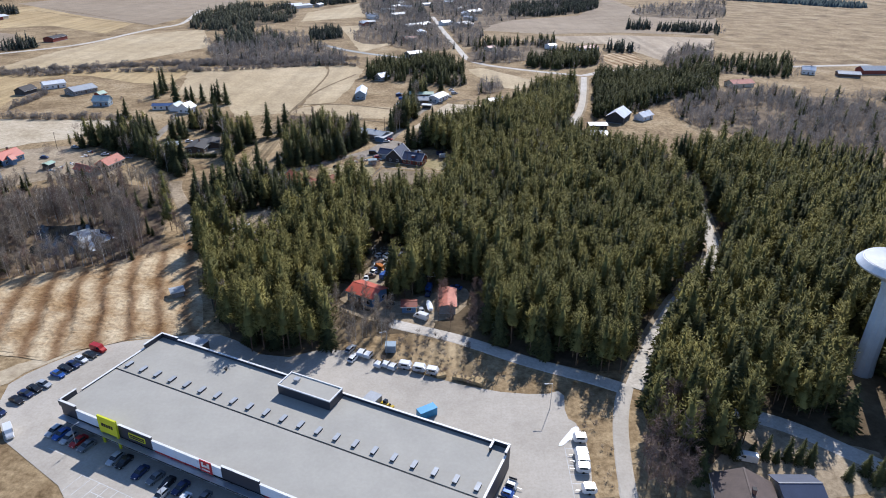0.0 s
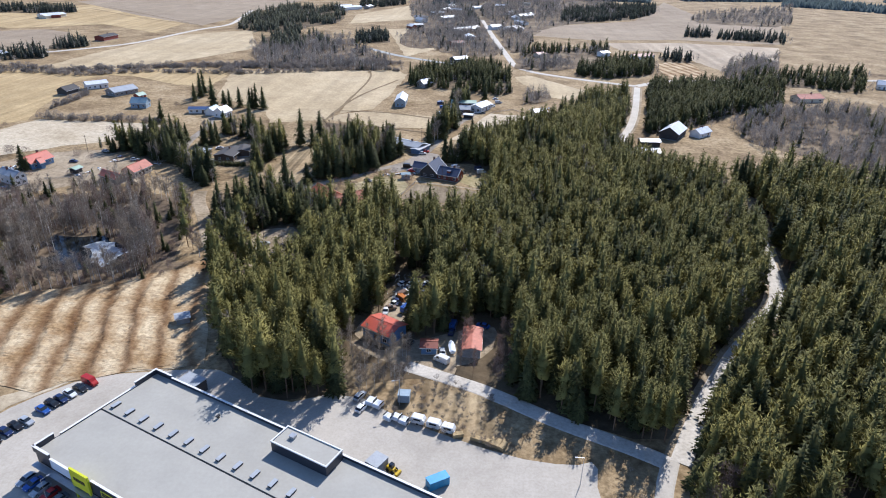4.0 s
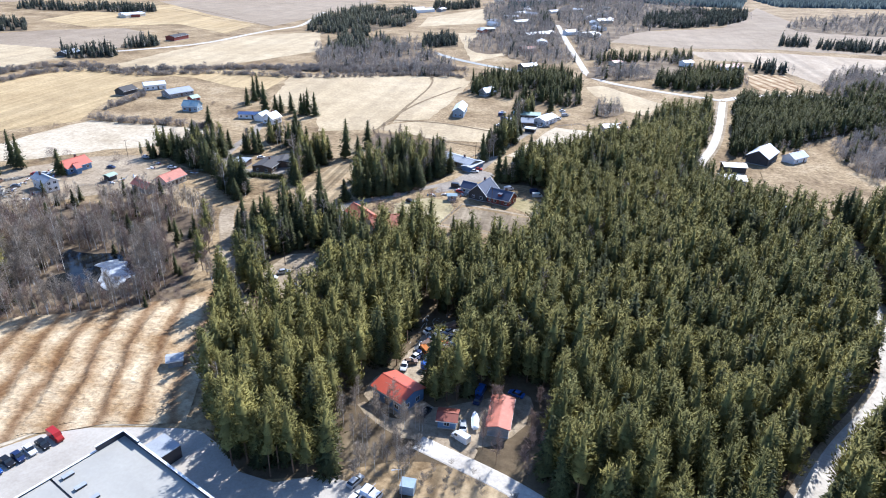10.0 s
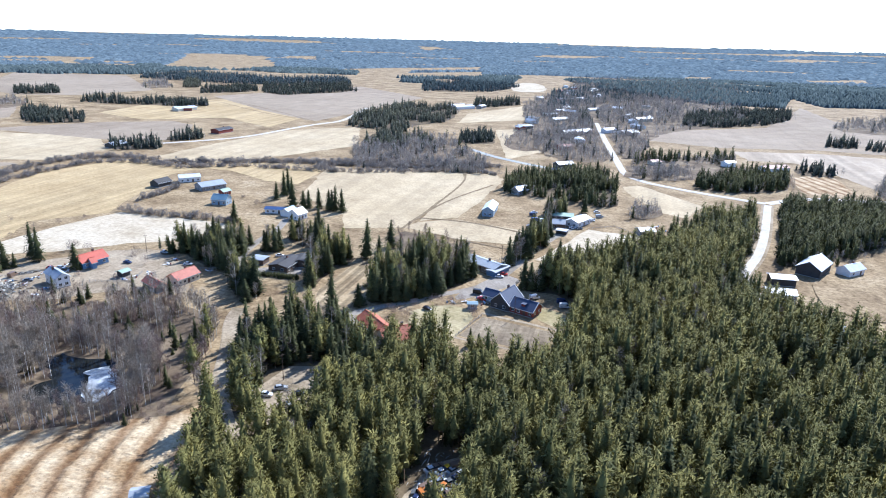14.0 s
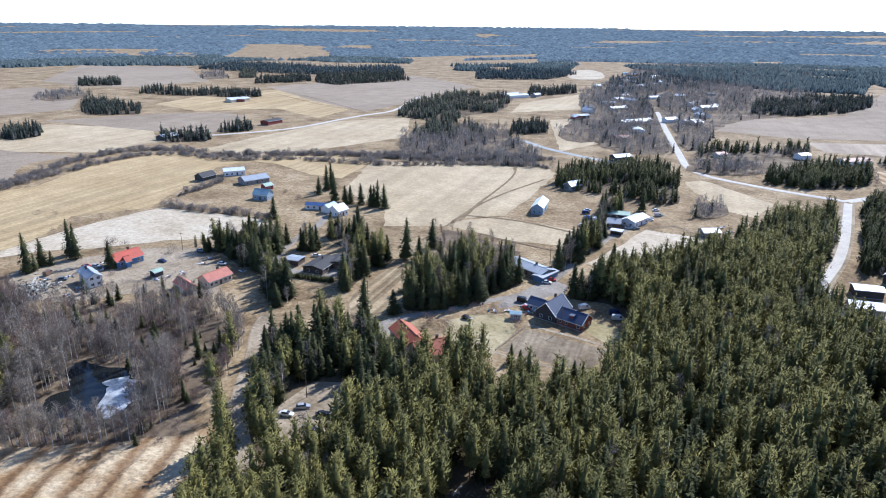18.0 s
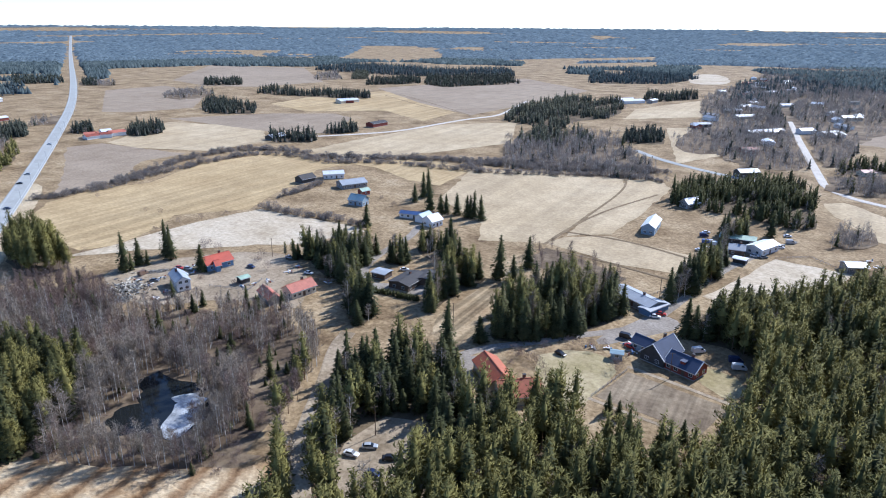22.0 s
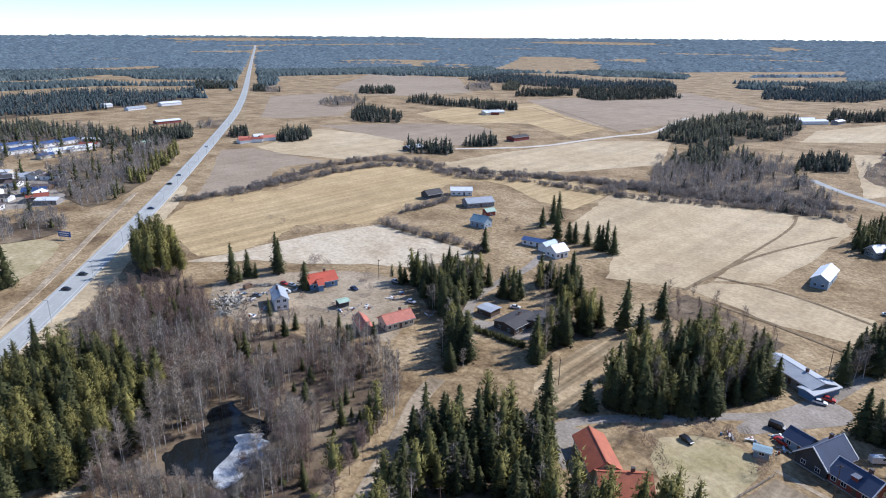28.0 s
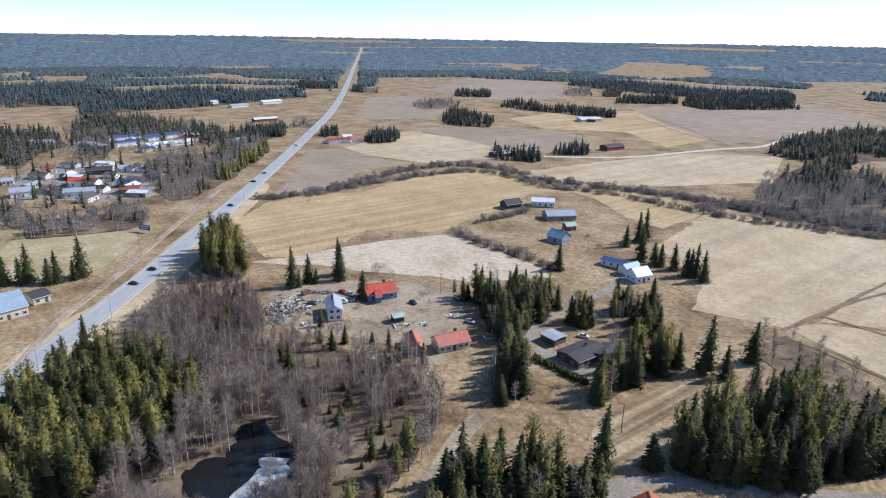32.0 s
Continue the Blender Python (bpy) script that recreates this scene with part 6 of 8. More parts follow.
# ---- the store ----
M_MEMBRANE = plain("pale_grey_roof_membrane", (0.37, 0.348, 0.297), 0.85, 0, 1.2, 0.08)
M_CLAD = plain("dark_blue_grey_cladding", (0.028, 0.032, 0.045), 0.5, 0, 3, 0.15)
M_PANEL = plain("pale_blue_white_panel", (0.62, 0.68, 0.76), 0.4, 0, 3, 0.06)
M_YELLOW = plain("yellow_green_sign", (0.62, 0.62, 0.02), 0.5, 0, 3, 0.06)
M_BLACK = plain("black_paint", (0.012, 0.012, 0.013), 0.5, 0, 3, 0.2)
M_SIGNRED = plain("red_sign", (0.42, 0.02, 0.03), 0.5, 0, 3, 0.08)
M_STEEL = plain("galvanised_steel", (0.45, 0.46, 0.47), 0.4, 0.6, 4, 0.12)
M_LINE = plain("worn_white_line_paint", (0.62, 0.62, 0.6), 0.8, 0, 2, 0.25)
M_TYRE = plain("black_rubber", (0.018, 0.018, 0.018), 0.85, 0, 4, 0.2)

STORE = tagged(new("store"), "long flat-roofed store with dark cladding and pale grey roof", "store")
STORE.matrix_basis = pose(-90.6, 121.2, 0, 0, 0, -23.77)
SL, SW, SH = 102.2, 32.0, 5.7
piece("wall", boxes("wall", [((0, 0.2, -0.2), (SL, SW, SH - 0.02))], M_CLAD), STORE, None, "dark blue-grey cladding")
piece("roof", boxes("roof", [((0.3, 0.5, SH - 0.02), (SL - 0.3, 15.7, SH + 0.1)), ((0.3, 16.1, SH - 0.02), (SL - 0.3, SW - 0.3, SH + 0.18))], M_MEMBRANE), STORE, None, "pale grey roof membrane")
# Shade in the gap between the two roof levels, put in as black.
piece("roof_gutter", boxes("roof_gutter", [((0.3, 15.7, SH - 0.02), (SL - 0.3, 16.1, SH + 0.03))], M_BLACK), STORE, None, "dark gutter across the roof")


def parapet(x0, y0, x1, y1, top, name="parapet"):
    p = piece(name, boxes(name, [((x0, y0, SH), (x1, y1, top))], M_CLAD), STORE)
    piece("parapet_cap", boxes("parapet_cap", [((x0 - 0.08, y0 - 0.08, top), (x1 + 0.08, y1 + 0.08, top + 0.1))], M_TRIM), p, None, "white metal capping")


parapet(0, 6.0, 0.35, 25.5, 6.1)
parapet(0, 25.5, 0.35, SW, 7.2)
parapet(0.35, SW - 0.35, 5.8, SW, 7.2)
parapet(5.8, SW - 0.35, 98.2, SW, 6.6)
parapet(98.2, SW - 0.35, SL, SW, 7.1)
parapet(98.2, SW - 2.8, 98.55, SW - 0.35, 7.1)
parapet(SL - 0.35, SW - 2.8, SL, SW - 0.35, 7.1)
parapet(SL - 0.35, 12, SL, SW - 2.8, 6.2)
parapet(SL - 0.35, 0, SL, 12, 6.6)
parapet(0, 0, 0.35, 4.5, 7.2)
parapet(0, -0.2, 5.6, 0.2, 7.2)
for x0, x1, top, mat in ((5.6, 12.2, 6.1, M_PANEL), (12.2, 13.8, 6.1, M_PANEL), (19.4, 29.3, 6.9, M_CLAD), (29.3, 36, 6.1, M_PANEL), (36, 42.5, 6.1, M_PANEL), (42.5, 46, 6.1, M_PANEL), (46, 49, 6.1, M_PANEL), (49, 59, 6.9, M_CLAD), (59, 66, 6.1, M_PANEL), (66, 73, 6.1, M_PANEL), (73, 80, 6.1, M_PANEL), (80, 90, 6.9, M_CLAD), (90, 96, 6.1, M_PANEL), (96, 102.2, 6.9, M_CLAD)):
    f = piece("fascia_panel", boxes("fascia_panel", [((x0 + 0.04, -0.15, 3.6), (x1 - 0.04, 0.2, top))], mat), STORE)
    piece("fascia_cap", boxes("fascia_cap", [((x0, -0.22, top), (x1, 0.3, top + 0.1))], M_TRIM), f)
for x0, x1 in ((30, 42), (60, 79)):
    piece("red_band", boxes("red_band", [((x0, -0.17, 3.2), (x1, 0.18, 3.58))], M_SIGNRED), STORE, None, "red band under the panels")
for i in range(24):
    x = 1.2 + i * 4.2
    g = piece("shop_window", boxes("shop_window", [((x, -0.02, 0.4), (x + 3.6, 0.19, 2.9))], M_GLASS), STORE, None, "dark shop window")
    piece("window_mullion", boxes("window_mullion", [((x + 1.75, -0.06, 0.4), (x + 1.85, 0.0, 2.9)), ((x, -0.06, 2.9), (x + 3.6, 0.0, 2.98)), ((x, -0.06, 0.32), (x + 3.6, 0.0, 0.4))], M_TRIM), g)
piece("canopy", boxes("canopy", [((0.5, -1.6, 3.0), (SL - 0.5, -0.2, 3.15))], M_STEEL), STORE, None, "long flat canopy over the shop windows")
for i in range(21):
    x = 2.4 + i * 4.87
    s = piece("skylight", boxes("skylight", [((x - 0.45, 17.3, SH + 0.18), (x + 0.45, 19.5, SH + 0.62))], M_DARKROOF), STORE, None, "raised roof skylight")
    piece("skylight_lid", boxes("skylight_lid", [((x - 0.5, 17.25, SH + 0.62), (x + 0.5, 19.55, SH + 0.72))], M_GREYROOF), s)
pent = piece("penthouse", boxes("penthouse", [((44.3, 25.6, SH), (59.3, 31.2, 8.4))], M_CLAD), STORE, None, "dark plant room on the roof")
piece("penthouse_roof", boxes("penthouse_roof", [((44.6, 25.9, 8.4), (59.0, 30.9, 8.45))], M_MEMBRANE), pent)
piece("penthouse_cap", boxes("penthouse_cap", [((44.2, 25.5, 8.4), (59.4, 25.8, 8.7)), ((44.2, 31.0, 8.4), (59.4, 31.3, 8.7)), ((44.2, 25.8, 8.4), (44.5, 31.0, 8.7)), ((59.1, 25.8, 8.4), (59.4, 31.0, 8.7))], M_TRIM), pent)
piece("roof_fan", boxes("roof_fan", [((47.0, 28.4, 8.45), (48.2, 29.6, 9.1)), ((46.9, 28.3, 9.1), (48.3, 29.7, 9.2))], M_STEEL), pent)
piece("roof_vent", boxes("roof_vent", [((26.2, 27.2, SH + 0.18), (26.6, 27.6, SH + 0.9)), ((26.1, 26.8, SH + 0.8), (26.7, 27.8, SH + 1.0))], M_BLACK), STORE)
loading = piece("loading_bay", boxes("loading_bay", [((4.0, SW, 0), (10.0, SW + 6.5, 3.4))], M_CLAD), STORE)
piece("loading_roof", boxes("loading_roof", [((3.9, SW, 3.4), (10.1, SW + 6.6, 3.55))], M_GREYROOF), loading)
sign = piece("sign_gate", boxes("sign_gate", [((13.6, -0.75, 3.6), (19.4, -0.3, 8.1)), ((13.7, -0.7, 0), (14.2, -0.35, 3.6)), ((18.8, -0.7, 0), (19.3, -0.35, 3.6))], M_YELLOW), STORE, None, "tall yellow-green sign gate")
for i in range(5):
    piece("sign_mark", boxes("sign_mark", [((14.6 + 0.75 * i, -0.79, 5.4), (15.2 + 0.75 * i, -0.74, 6.3))], M_BLACK), sign)
s2 = piece("sign_board", boxes("sign_board", [((22.4, -0.24, 4.4), (27.4, -0.16, 5.9))], M_YELLOW), STORE)
for i in range(2):
    piece("sign_bar", boxes("sign_bar", [((22.7, -0.28, 4.65 + 0.55 * i), (27.1, -0.23, 5.05 + 0.55 * i))], M_BLACK), s2)
s3 = piece("sign_board", boxes("sign_board", [((43.2, -0.34, 3.5), (46.4, -0.16, 6.6))], M_SIGNRED), STORE, None, "square red sign board")
piece("sign_mark", boxes("sign_mark", [((43.7, -0.38, 4.9), (44.3, -0.33, 6.2)), ((45.3, -0.38, 4.9), (45.9, -0.33, 6.2)), ((44.3, -0.38, 5.0), (45.3, -0.33, 5.5)), ((43.7, -0.38, 4.0), (45.9, -0.33, 4.4))], M_TRIM), s3)


def at_store(x, y):
    p = STORE.matrix_basis @ Vector((x, y, 0))
    return p.x, p.y


# ---- vehicles ----
def lathe(name, prof, mat, sides=24):
    """A turned shape from (radius, height) pairs."""
    v, f = [], []
    for r, z in prof:
        v += [(r * math.cos(2 * math.pi * k / sides), r * math.sin(2 * math.pi * k / sides), z) for k in range(sides)]
    for j in range(len(prof) - 1):
        for k in range(sides):
            a, b = j * sides + k, j * sides + (k + 1) % sides
            f.append((a, b, b + sides, a + sides))
    f.append(tuple(range(sides))[::-1])
    f.append(tuple((len(prof) - 1) * sides + k for k in range(sides)))
    return mesh_of(name, v, f, mat)


def hull(name, sections, mat):
    """A body through cross-sections along x: (x, half width low, half width high, low, high)."""
    v, f = [], []
    for x, wl, wh, z0, z1 in sections:
        zm = z0 + (z1 - z0) * 0.55
        v += [(x, -wl, z0), (x, wl, z0), (x, (wl + wh) / 2 + 0.03, zm), (x, wh, z1), (x, -wh, z1), (x, -(wl + wh) / 2 - 0.03, zm)]
    for i in range(len(sections) - 1):
        for k in range(6):
            a, b = i * 6 + k, i * 6 + (k + 1) % 6
            f.append((a, b, b + 6, a + 6))
    f.append(tuple(range(5, -1, -1)))
    f.append(tuple((len(sections) - 1) * 6 + k for k in range(6)))
    return mesh_of(name, v, f, mat)


def wheel_mesh():
    me = lathe("wheel", [(0.2, -0.11), (0.3, -0.11), (0.33, -0.07), (0.33, 0.07), (0.3, 0.11), (0.2, 0.11)], M_TYRE, 12)
    me.transform(pose(0, 0, 0, 90))
    return me


WHEEL = wheel_mesh()
RIM = lathe("rim", [(0.2, -0.12), (0.19, 0.12)], M_STEEL, 10)
RIM.transform(pose(0, 0, 0, 90))
PAINTS = {}


def paint(name, color, metal=0.2):
    if name not in PAINTS:
        m = plain(name + "_car_paint", color, 0.3, metal, 2, 0.06, 0.0)
        PAINTS[name] = m
    return PAINTS[name]


COLORS = {"white": (0.75, 0.75, 0.74), "black": (0.015, 0.015, 0.017), "navy": (0.02, 0.035, 0.1), "blue": (0.03, 0.1, 0.35), "silver": (0.42, 0.44, 0.46), "red": (0.42, 0.025, 0.02), "green": (0.04, 0.1, 0.06), "grey": (0.16, 0.17, 0.18), "yellow": (0.6, 0.4, 0.02), "orange": (0.55, 0.18, 0.03), "rusty": (0.2, 0.13, 0.09)}
M_LAMP = plain("clear_lamp_glass", (0.7, 0.7, 0.68), 0.2, 0, 2, 0.05)
PROTO = {}


def car_parts(color, kind):
    p = paint(color, COLORS[color])
    if kind == "van":
        body = hull("body", [(-2.35, 0.82, 0.78, 0.35, 2.0), (-2.2, 0.92, 0.84, 0.3, 2.1), (1.0, 0.92, 0.84, 0.3, 2.1), (1.55, 0.92, 0.76, 0.3, 1.35), (2.2, 0.88, 0.7, 0.3, 1.05), (2.4, 0.78, 0.66, 0.38, 0.85)], p)
        glass = hull("windscreen", [(0.4, 0.935, 0.86, 1.3, 1.9), (0.95, 0.935, 0.86, 1.3, 1.95), (1.42, 0.9, 0.8, 1.3, 1.5)], M_GLASS)
        return body, glass, None
    body = hull("body", [(-2.15, 0.72, 0.68, 0.4, 0.85), (-1.95, 0.86, 0.8, 0.28, 0.95), (-0.6, 0.88, 0.82, 0.25, 0.98), (0.9, 0.88, 0.82, 0.25, 0.95), (1.85, 0.84, 0.74, 0.28, 0.78), (2.12, 0.7, 0.64, 0.38, 0.66)], p)
    back = -1.9 if kind == "estate" else -1.5
    glass = hull("window_band", [(back, 0.78, 0.66, 0.9, 1.0), (back + 0.45, 0.8, 0.62, 0.9, 1.42), (0.2, 0.8, 0.62, 0.9, 1.44), (0.95, 0.8, 0.7, 0.88, 0.98)], M_GLASS)
    roof = hull("roof_panel", [(back + 0.4, 0.64, 0.58, 1.41, 1.45), (-0.6, 0.65, 0.6, 1.42, 1.5), (0.25, 0.64, 0.58, 1.42, 1.47)], p)
    return body, glass, roof


HEADLAMP = boxes("headlight", [((-0.06, -0.16, -0.07), (0.06, 0.16, 0.07))], M_LAMP)


def vehicle(color, x, y, turn, kind="car", label="", group="parked cars"):
    key = (color, kind)
    if key not in PROTO:
        PROTO[key] = car_parts(color, kind)
    body, glass, roof = PROTO[key]
    ob = tagged(new("van" if kind == "van" else "car"), label or "%s %s on the pavement" % (color, "delivery van parked" if kind == "van" else "passenger car parked"), "van" if kind == "van" else "car", group)
    ob.matrix_basis = pose(x, y, 0.1, 0, 0, turn)
    piece("body", body, ob)
    piece("window_band", glass, ob)
    if roof:
        piece("roof_panel", roof, ob)
    for wx in (-1.32, 1.32):
        for s in (-1, 1):
            w = piece("wheel", WHEEL, ob, pose(wx, s * 0.8, 0.33))
            piece("rim", RIM, w)
    for s in (-1, 1):
        piece("headlight", HEADLAMP, ob, pose(2.28 if kind == "van" else 2.0, s * 0.56, 0.66))
    return ob


CARAVAN_BODY = {}


def caravan(x, y, turn, length=4.6, label="white caravan with a drawbar parked on the yard", height=2.3, color="white"):
    key = (length, height, color)
    if key not in CARAVAN_BODY:
        CARAVAN_BODY[key] = hull("body", [(-length / 2, 0.95, 0.85, 0.7, height - 0.4), (-length / 2 + 0.35, 1.05, 0.95, 0.45, height), (length / 2 - 0.5, 1.05, 0.95, 0.45, height), (length / 2, 0.95, 0.85, 0.75, height - 0.7)], paint(color, COLORS[color], 0.0))
    ob = tagged(new("caravan"), label, "caravan", "caravans and trailers")
    ob.matrix_basis = pose(x, y, 0.1, 0, 0, turn)
    piece("body", CARAVAN_BODY[key], ob)
    for s in (-1.02, 1.02):
        piece("side_window", boxes("side_window", [((-0.9, s - 0.035, 1.35), (0.9, s + 0.035, 1.85))], M_GLASS), ob)
    piece("drawbar", boxes("drawbar", [((length / 2 - 0.2, -0.06, 0.4), (length / 2 + 1.2, 0.06, 0.5))], M_STEEL), ob)
    for s in (-1, 1):
        piece("wheel", WHEEL, ob, pose(0, s * 0.95, 0.33))
    return ob


def cargo_box(x, y, turn, L, W, Hh, mat, label, category="container"):
    ob = tagged(new(category.replace(" ", "_")), label, category)
    ob.matrix_basis = pose(x, y, 0.1, 0, 0, turn)
    piece("body", boxes("body", [((-L / 2, -W / 2, 0.05), (L / 2, W / 2, Hh))], mat), ob)
    piece("ribs", boxes("ribs", [((-L / 2 + 0.25 + i * 0.6, -W / 2 - 0.05, 0.1), (-L / 2 + 0.4 + i * 0.6, W / 2 + 0.05, Hh - 0.1)) for i in range(int(L / 0.6))], mat), ob)
    piece("lid", boxes("lid", [((-L / 2 - 0.05, -W / 2 - 0.07, Hh), (L / 2 + 0.05, W / 2 + 0.07, Hh + 0.08))], mat), ob)
    return ob


ROW = [("red", -97.2, 151.2, "van"), ("black", -98.2, 148.4, "car"), ("white", -99.6, 146.2, "car"), ("navy", -100.5, 143.9, "car"), ("black", -101.6, 142.0, "estate"), ("blue", -102.3, 139.5, "car"), ("silver", -103.6, 135.2, "car"), ("black", -105.0, 133.3, "car"), ("navy", -106.0, 131.2, "car"), ("black", -106.8, 128.6, "car"), ("navy", -108.6, 124.2, "car")]
for c, x, y, k in ROW:
    vehicle(c, x, y, -22 + rng.uniform(-4, 4), k, "%s %s parked along the grass edge of the yard" % (c, "van" if k == "van" else "car"))
vehicle("white", -101.6, 117.0, -52, "van", "white delivery van driving across the yard")
for c, lx, ly in (("silver", 0.6, -3.4), ("blue", 3.1, -3.4), ("silver", 5.8, -3.6), ("red", 8.8, -3.4), ("grey", 11.8, -3.6), ("silver", 20.9, -3.8), ("black", 23.6, -3.6), ("navy", 29.2, -4.4), ("grey", 33.5, -4.2), ("black", 37.0, -4.4), ("navy", 40.5, -4.0), ("silver", 38.2, -7.4), ("white", 43.5, -6.4), ("grey", 47, -4.2), ("blue", 52.5, -4.5), ("navy", 56, -4.2)):
    x, y = at_store(lx, ly)
    vehicle(c, x, y, -23.8 - 90 + rng.uniform(-5, 5), "estate" if c == "silver" else "car", "%s car parked in the shade of the store" % c)
for i, (x, y) in enumerate(((33.5, 118.6), (32.9, 113.6), (32.8, 111.4), (32.5, 109.0), (32.6, 102.9))):
    caravan(x, y, 180 + rng.uniform(-4, 4), 3.2, "white caravan parked beside dry grass", 1.9)
for c, x, y, k in (("silver", -26.0, 153.8, "estate"), ("white", -24.6, 149.4, "estate")):
    vehicle(c, x, y, 66, k, "%s estate car parked behind the store" % c)
for x, y, turn, ln in ((-22.6, 151.6, 70, 3.2), (-20.6, 150.6, 66, 3.0), (-17.2, 146.2, 62, 2.6), (-15.2, 146.4, 66, 2.6), (-13.2, 145.4, 66, 2.8), (-9.8, 146.0, -14, 3.6), (-5.8, 144.8, -14, 3.6), (-2.2, 143.6, -14, 3.4)):
    caravan(x, y, turn, ln, "white box trailer parked behind the store", 1.5 if ln < 3.3 else 2.1)
M_LOGS = plain("cut_timber", (0.5, 0.36, 0.18), 0.9, 0, 4, 0.25)
for x, y, turn in ((0.2, 142.2, 20), (4.6, 141.4, -18), (6.8, 140.8, -20), (8.6, 140.6, 62), (9.8, 140.2, 62), (11.0, 139.6, 62)):
    ob = tagged(new("timber_stack"), "stack of pale sawn timber on the yard", "timber", "timber stacks")
    ob.matrix_basis = pose(x, y, 0.1, 0, 0, turn)
    for i in range(8):
        piece("plank", boxes("plank", [((-1.3, -0.62 + 0.32 * (i % 4), 0.1 + 0.5 * (i // 4)), (1.3, -0.34 + 0.32 * (i % 4), 0.55 + 0.5 * (i // 4)))], M_LOGS), ob)
cargo_box(-3.2, 126.6, 33, 4.8, 2.2, 2.2, plain("bright_blue_paint", (0.04, 0.32, 0.6), 0.5), "bright blue waste container on the yard", "container")
cargo_box(-17.2, 130.0, 60, 4.0, 3.4, 2.6, M_GREYROOF, "grey steel container beside the store", "container")
cargo_box(-14.5, 154.2, 0, 3.0, 2.6, 2.3, M_GREYBLUE, "small grey-blue transformer hut", "transformer hut")
for lx, ly, c in ((104.5, 27.0, "silver"), (104.5, 24.5, "blue"), (104.0, 21.0, "white")):
    x, y = at_store(lx, ly)
    caravan(x, y, -23.8, 2.6, "small %s trailer beside the store wall" % c, 1.3, c)
# loader beside the grey container
loader = tagged(new("wheel_loader"), "small yellow wheel loader with a bucket", "loader")
loader.matrix_basis = pose(-13.6, 129.4, 0.1, 0, 0, -30)
piece("body", hull("body", [(-1.4, 0.6, 0.55, 0.5, 1.2), (-0.4, 0.7, 0.6, 0.5, 1.5), (0.6, 0.6, 0.5, 0.5, 1.1)], paint("yellow", COLORS["yellow"])), loader)
piece("cab", hull("cab", [(-0.6, 0.55, 0.5, 1.3, 2.2), (0.3, 0.55, 0.45, 1.1, 2.2)], M_GLASS), loader)
piece("bucket", boxes("bucket", [((1.3, -0.9, 0.1), (1.9, 0.9, 0.7)), ((0.5, -0.5, 0.5), (1.4, -0.4, 0.7)), ((0.5, 0.4, 0.5), (1.4, 0.5, 0.7))], paint("yellow", COLORS["yellow"])), loader)
for wx in (-0.9, 0.5):
    for s in (-1, 1):
        piece("wheel", WHEEL, loader, Matrix.Translation((wx, s * 0.75, 0.45)) @ Matrix.Diagonal((1.35, 1.3, 1.35, 1)))

# the breaker's yard in the forest and other parked vehicles
jr = random.Random(3)
palette = ["white", "rusty", "white", "yellow", "silver", "rusty", "white", "orange", "grey", "navy"]
for i, (x, y) in enumerate([(-23.4, 214.5), (-22.3, 215.8), (-20.5, 214.5), (-19.4, 216.4), (-17.9, 215.8), (-17.0, 217.6), (-20.0, 210.5), (-18.4, 209.3), (-17.4, 211.1), (-16.2, 213.0), (-15.7, 215.3), (-22.3, 206.9), (-20.4, 205.8), (-19.0, 204.1), (-18.4, 206.9), (-16.5, 206.7), (-20.0, 202.1), (-21.9, 203.4), (-23.6, 204.8), (-23.8, 202.1), (-24.6, 200.5), (-25.3, 198.1), (-26.4, 195.9)]):
    vehicle(palette[i % 10], x, y, jr.uniform(0, 360) if i > 15 else 55 + jr.uniform(-12, 12), "van" if i % 6 == 5 else "car", "%s scrap car standing in the forest yard" % palette[i % 10], "scrap cars")
vehicle("blue", (-20.1, 198.1)[0], (-20.1, 198.1)[1], 60, "van", "blue and white van beside the red-roofed workshop", "yard cars")
for c, p, turn, k in (("white", (-6.4, 171.9), 150, "van"), ("silver", (-6.6, 176.0), 100, "car"), ("blue", (-4.4, 190.3), 80, "van"), ("navy", (-4.6, 186.6), 80, "car"), ("white", (-3.3, 199.7), 20, "car"), ("blue", (4.6, 191.1), 160, "car"), ("black", (-16.6, 178.9), 70, "car"), ("white", (71.1, 113.4), 165, "van"),
                      ("black", (-55.0, 314.0), -20, "estate"), ("red", (-35.7, 331.6), -20, "car"), ("white", (-33.4, 332.1), -20, "car"), ("black", (-38.9, 337.9), 0, "van"), ("white", (-34.0, 361.3), 10, "car"), ("red", (-32.6, 365.0), 10, "car"),
                      ("white", (-14.4, 340.3), 40, "van"), ("white", (-145.1, 353.6), 30, "car"), ("red", (-234.9, 301.9), 10, "car"), ("silver", (-230.5, 303.4), 10, "estate"), ("white", (-179.7, 327.6), 10, "car"), ("navy", (-207.9, 320.0), 0, "car"), ("silver", (-201.6, 338.7), 0, "car"),
                      ("white", (-13, 464), 20, "van"), ("white", (2, 479), 20, "car"), ("silver", (6, 490), 20, "van"), ("white", (4, 502), 20, "car"), ("blue", (-32, 468), 20, "van"), ("navy", (-35, 479), 20, "van"), ("white", (-35, 486), 20, "car"), ("white", (-33, 453), 0, "car"),
                      ("silver", (-80.6, 238.9), 30, "estate"), ("white", (-83.0, 233.9), 10, "car"), ("black", (-73.2, 237.6), 30, "car"), ("navy", (-73.3, 230.4), 0, "car"), ("white", (-0.7, 334.8), 20, "van"), ("navy", (-2.3, 339.4), 20, "van")):
    vehicle(c, p[0], p[1], turn, k, "%s %s standing in a yard between houses" % (c, "van" if k == "van" else "car"), "yard cars")
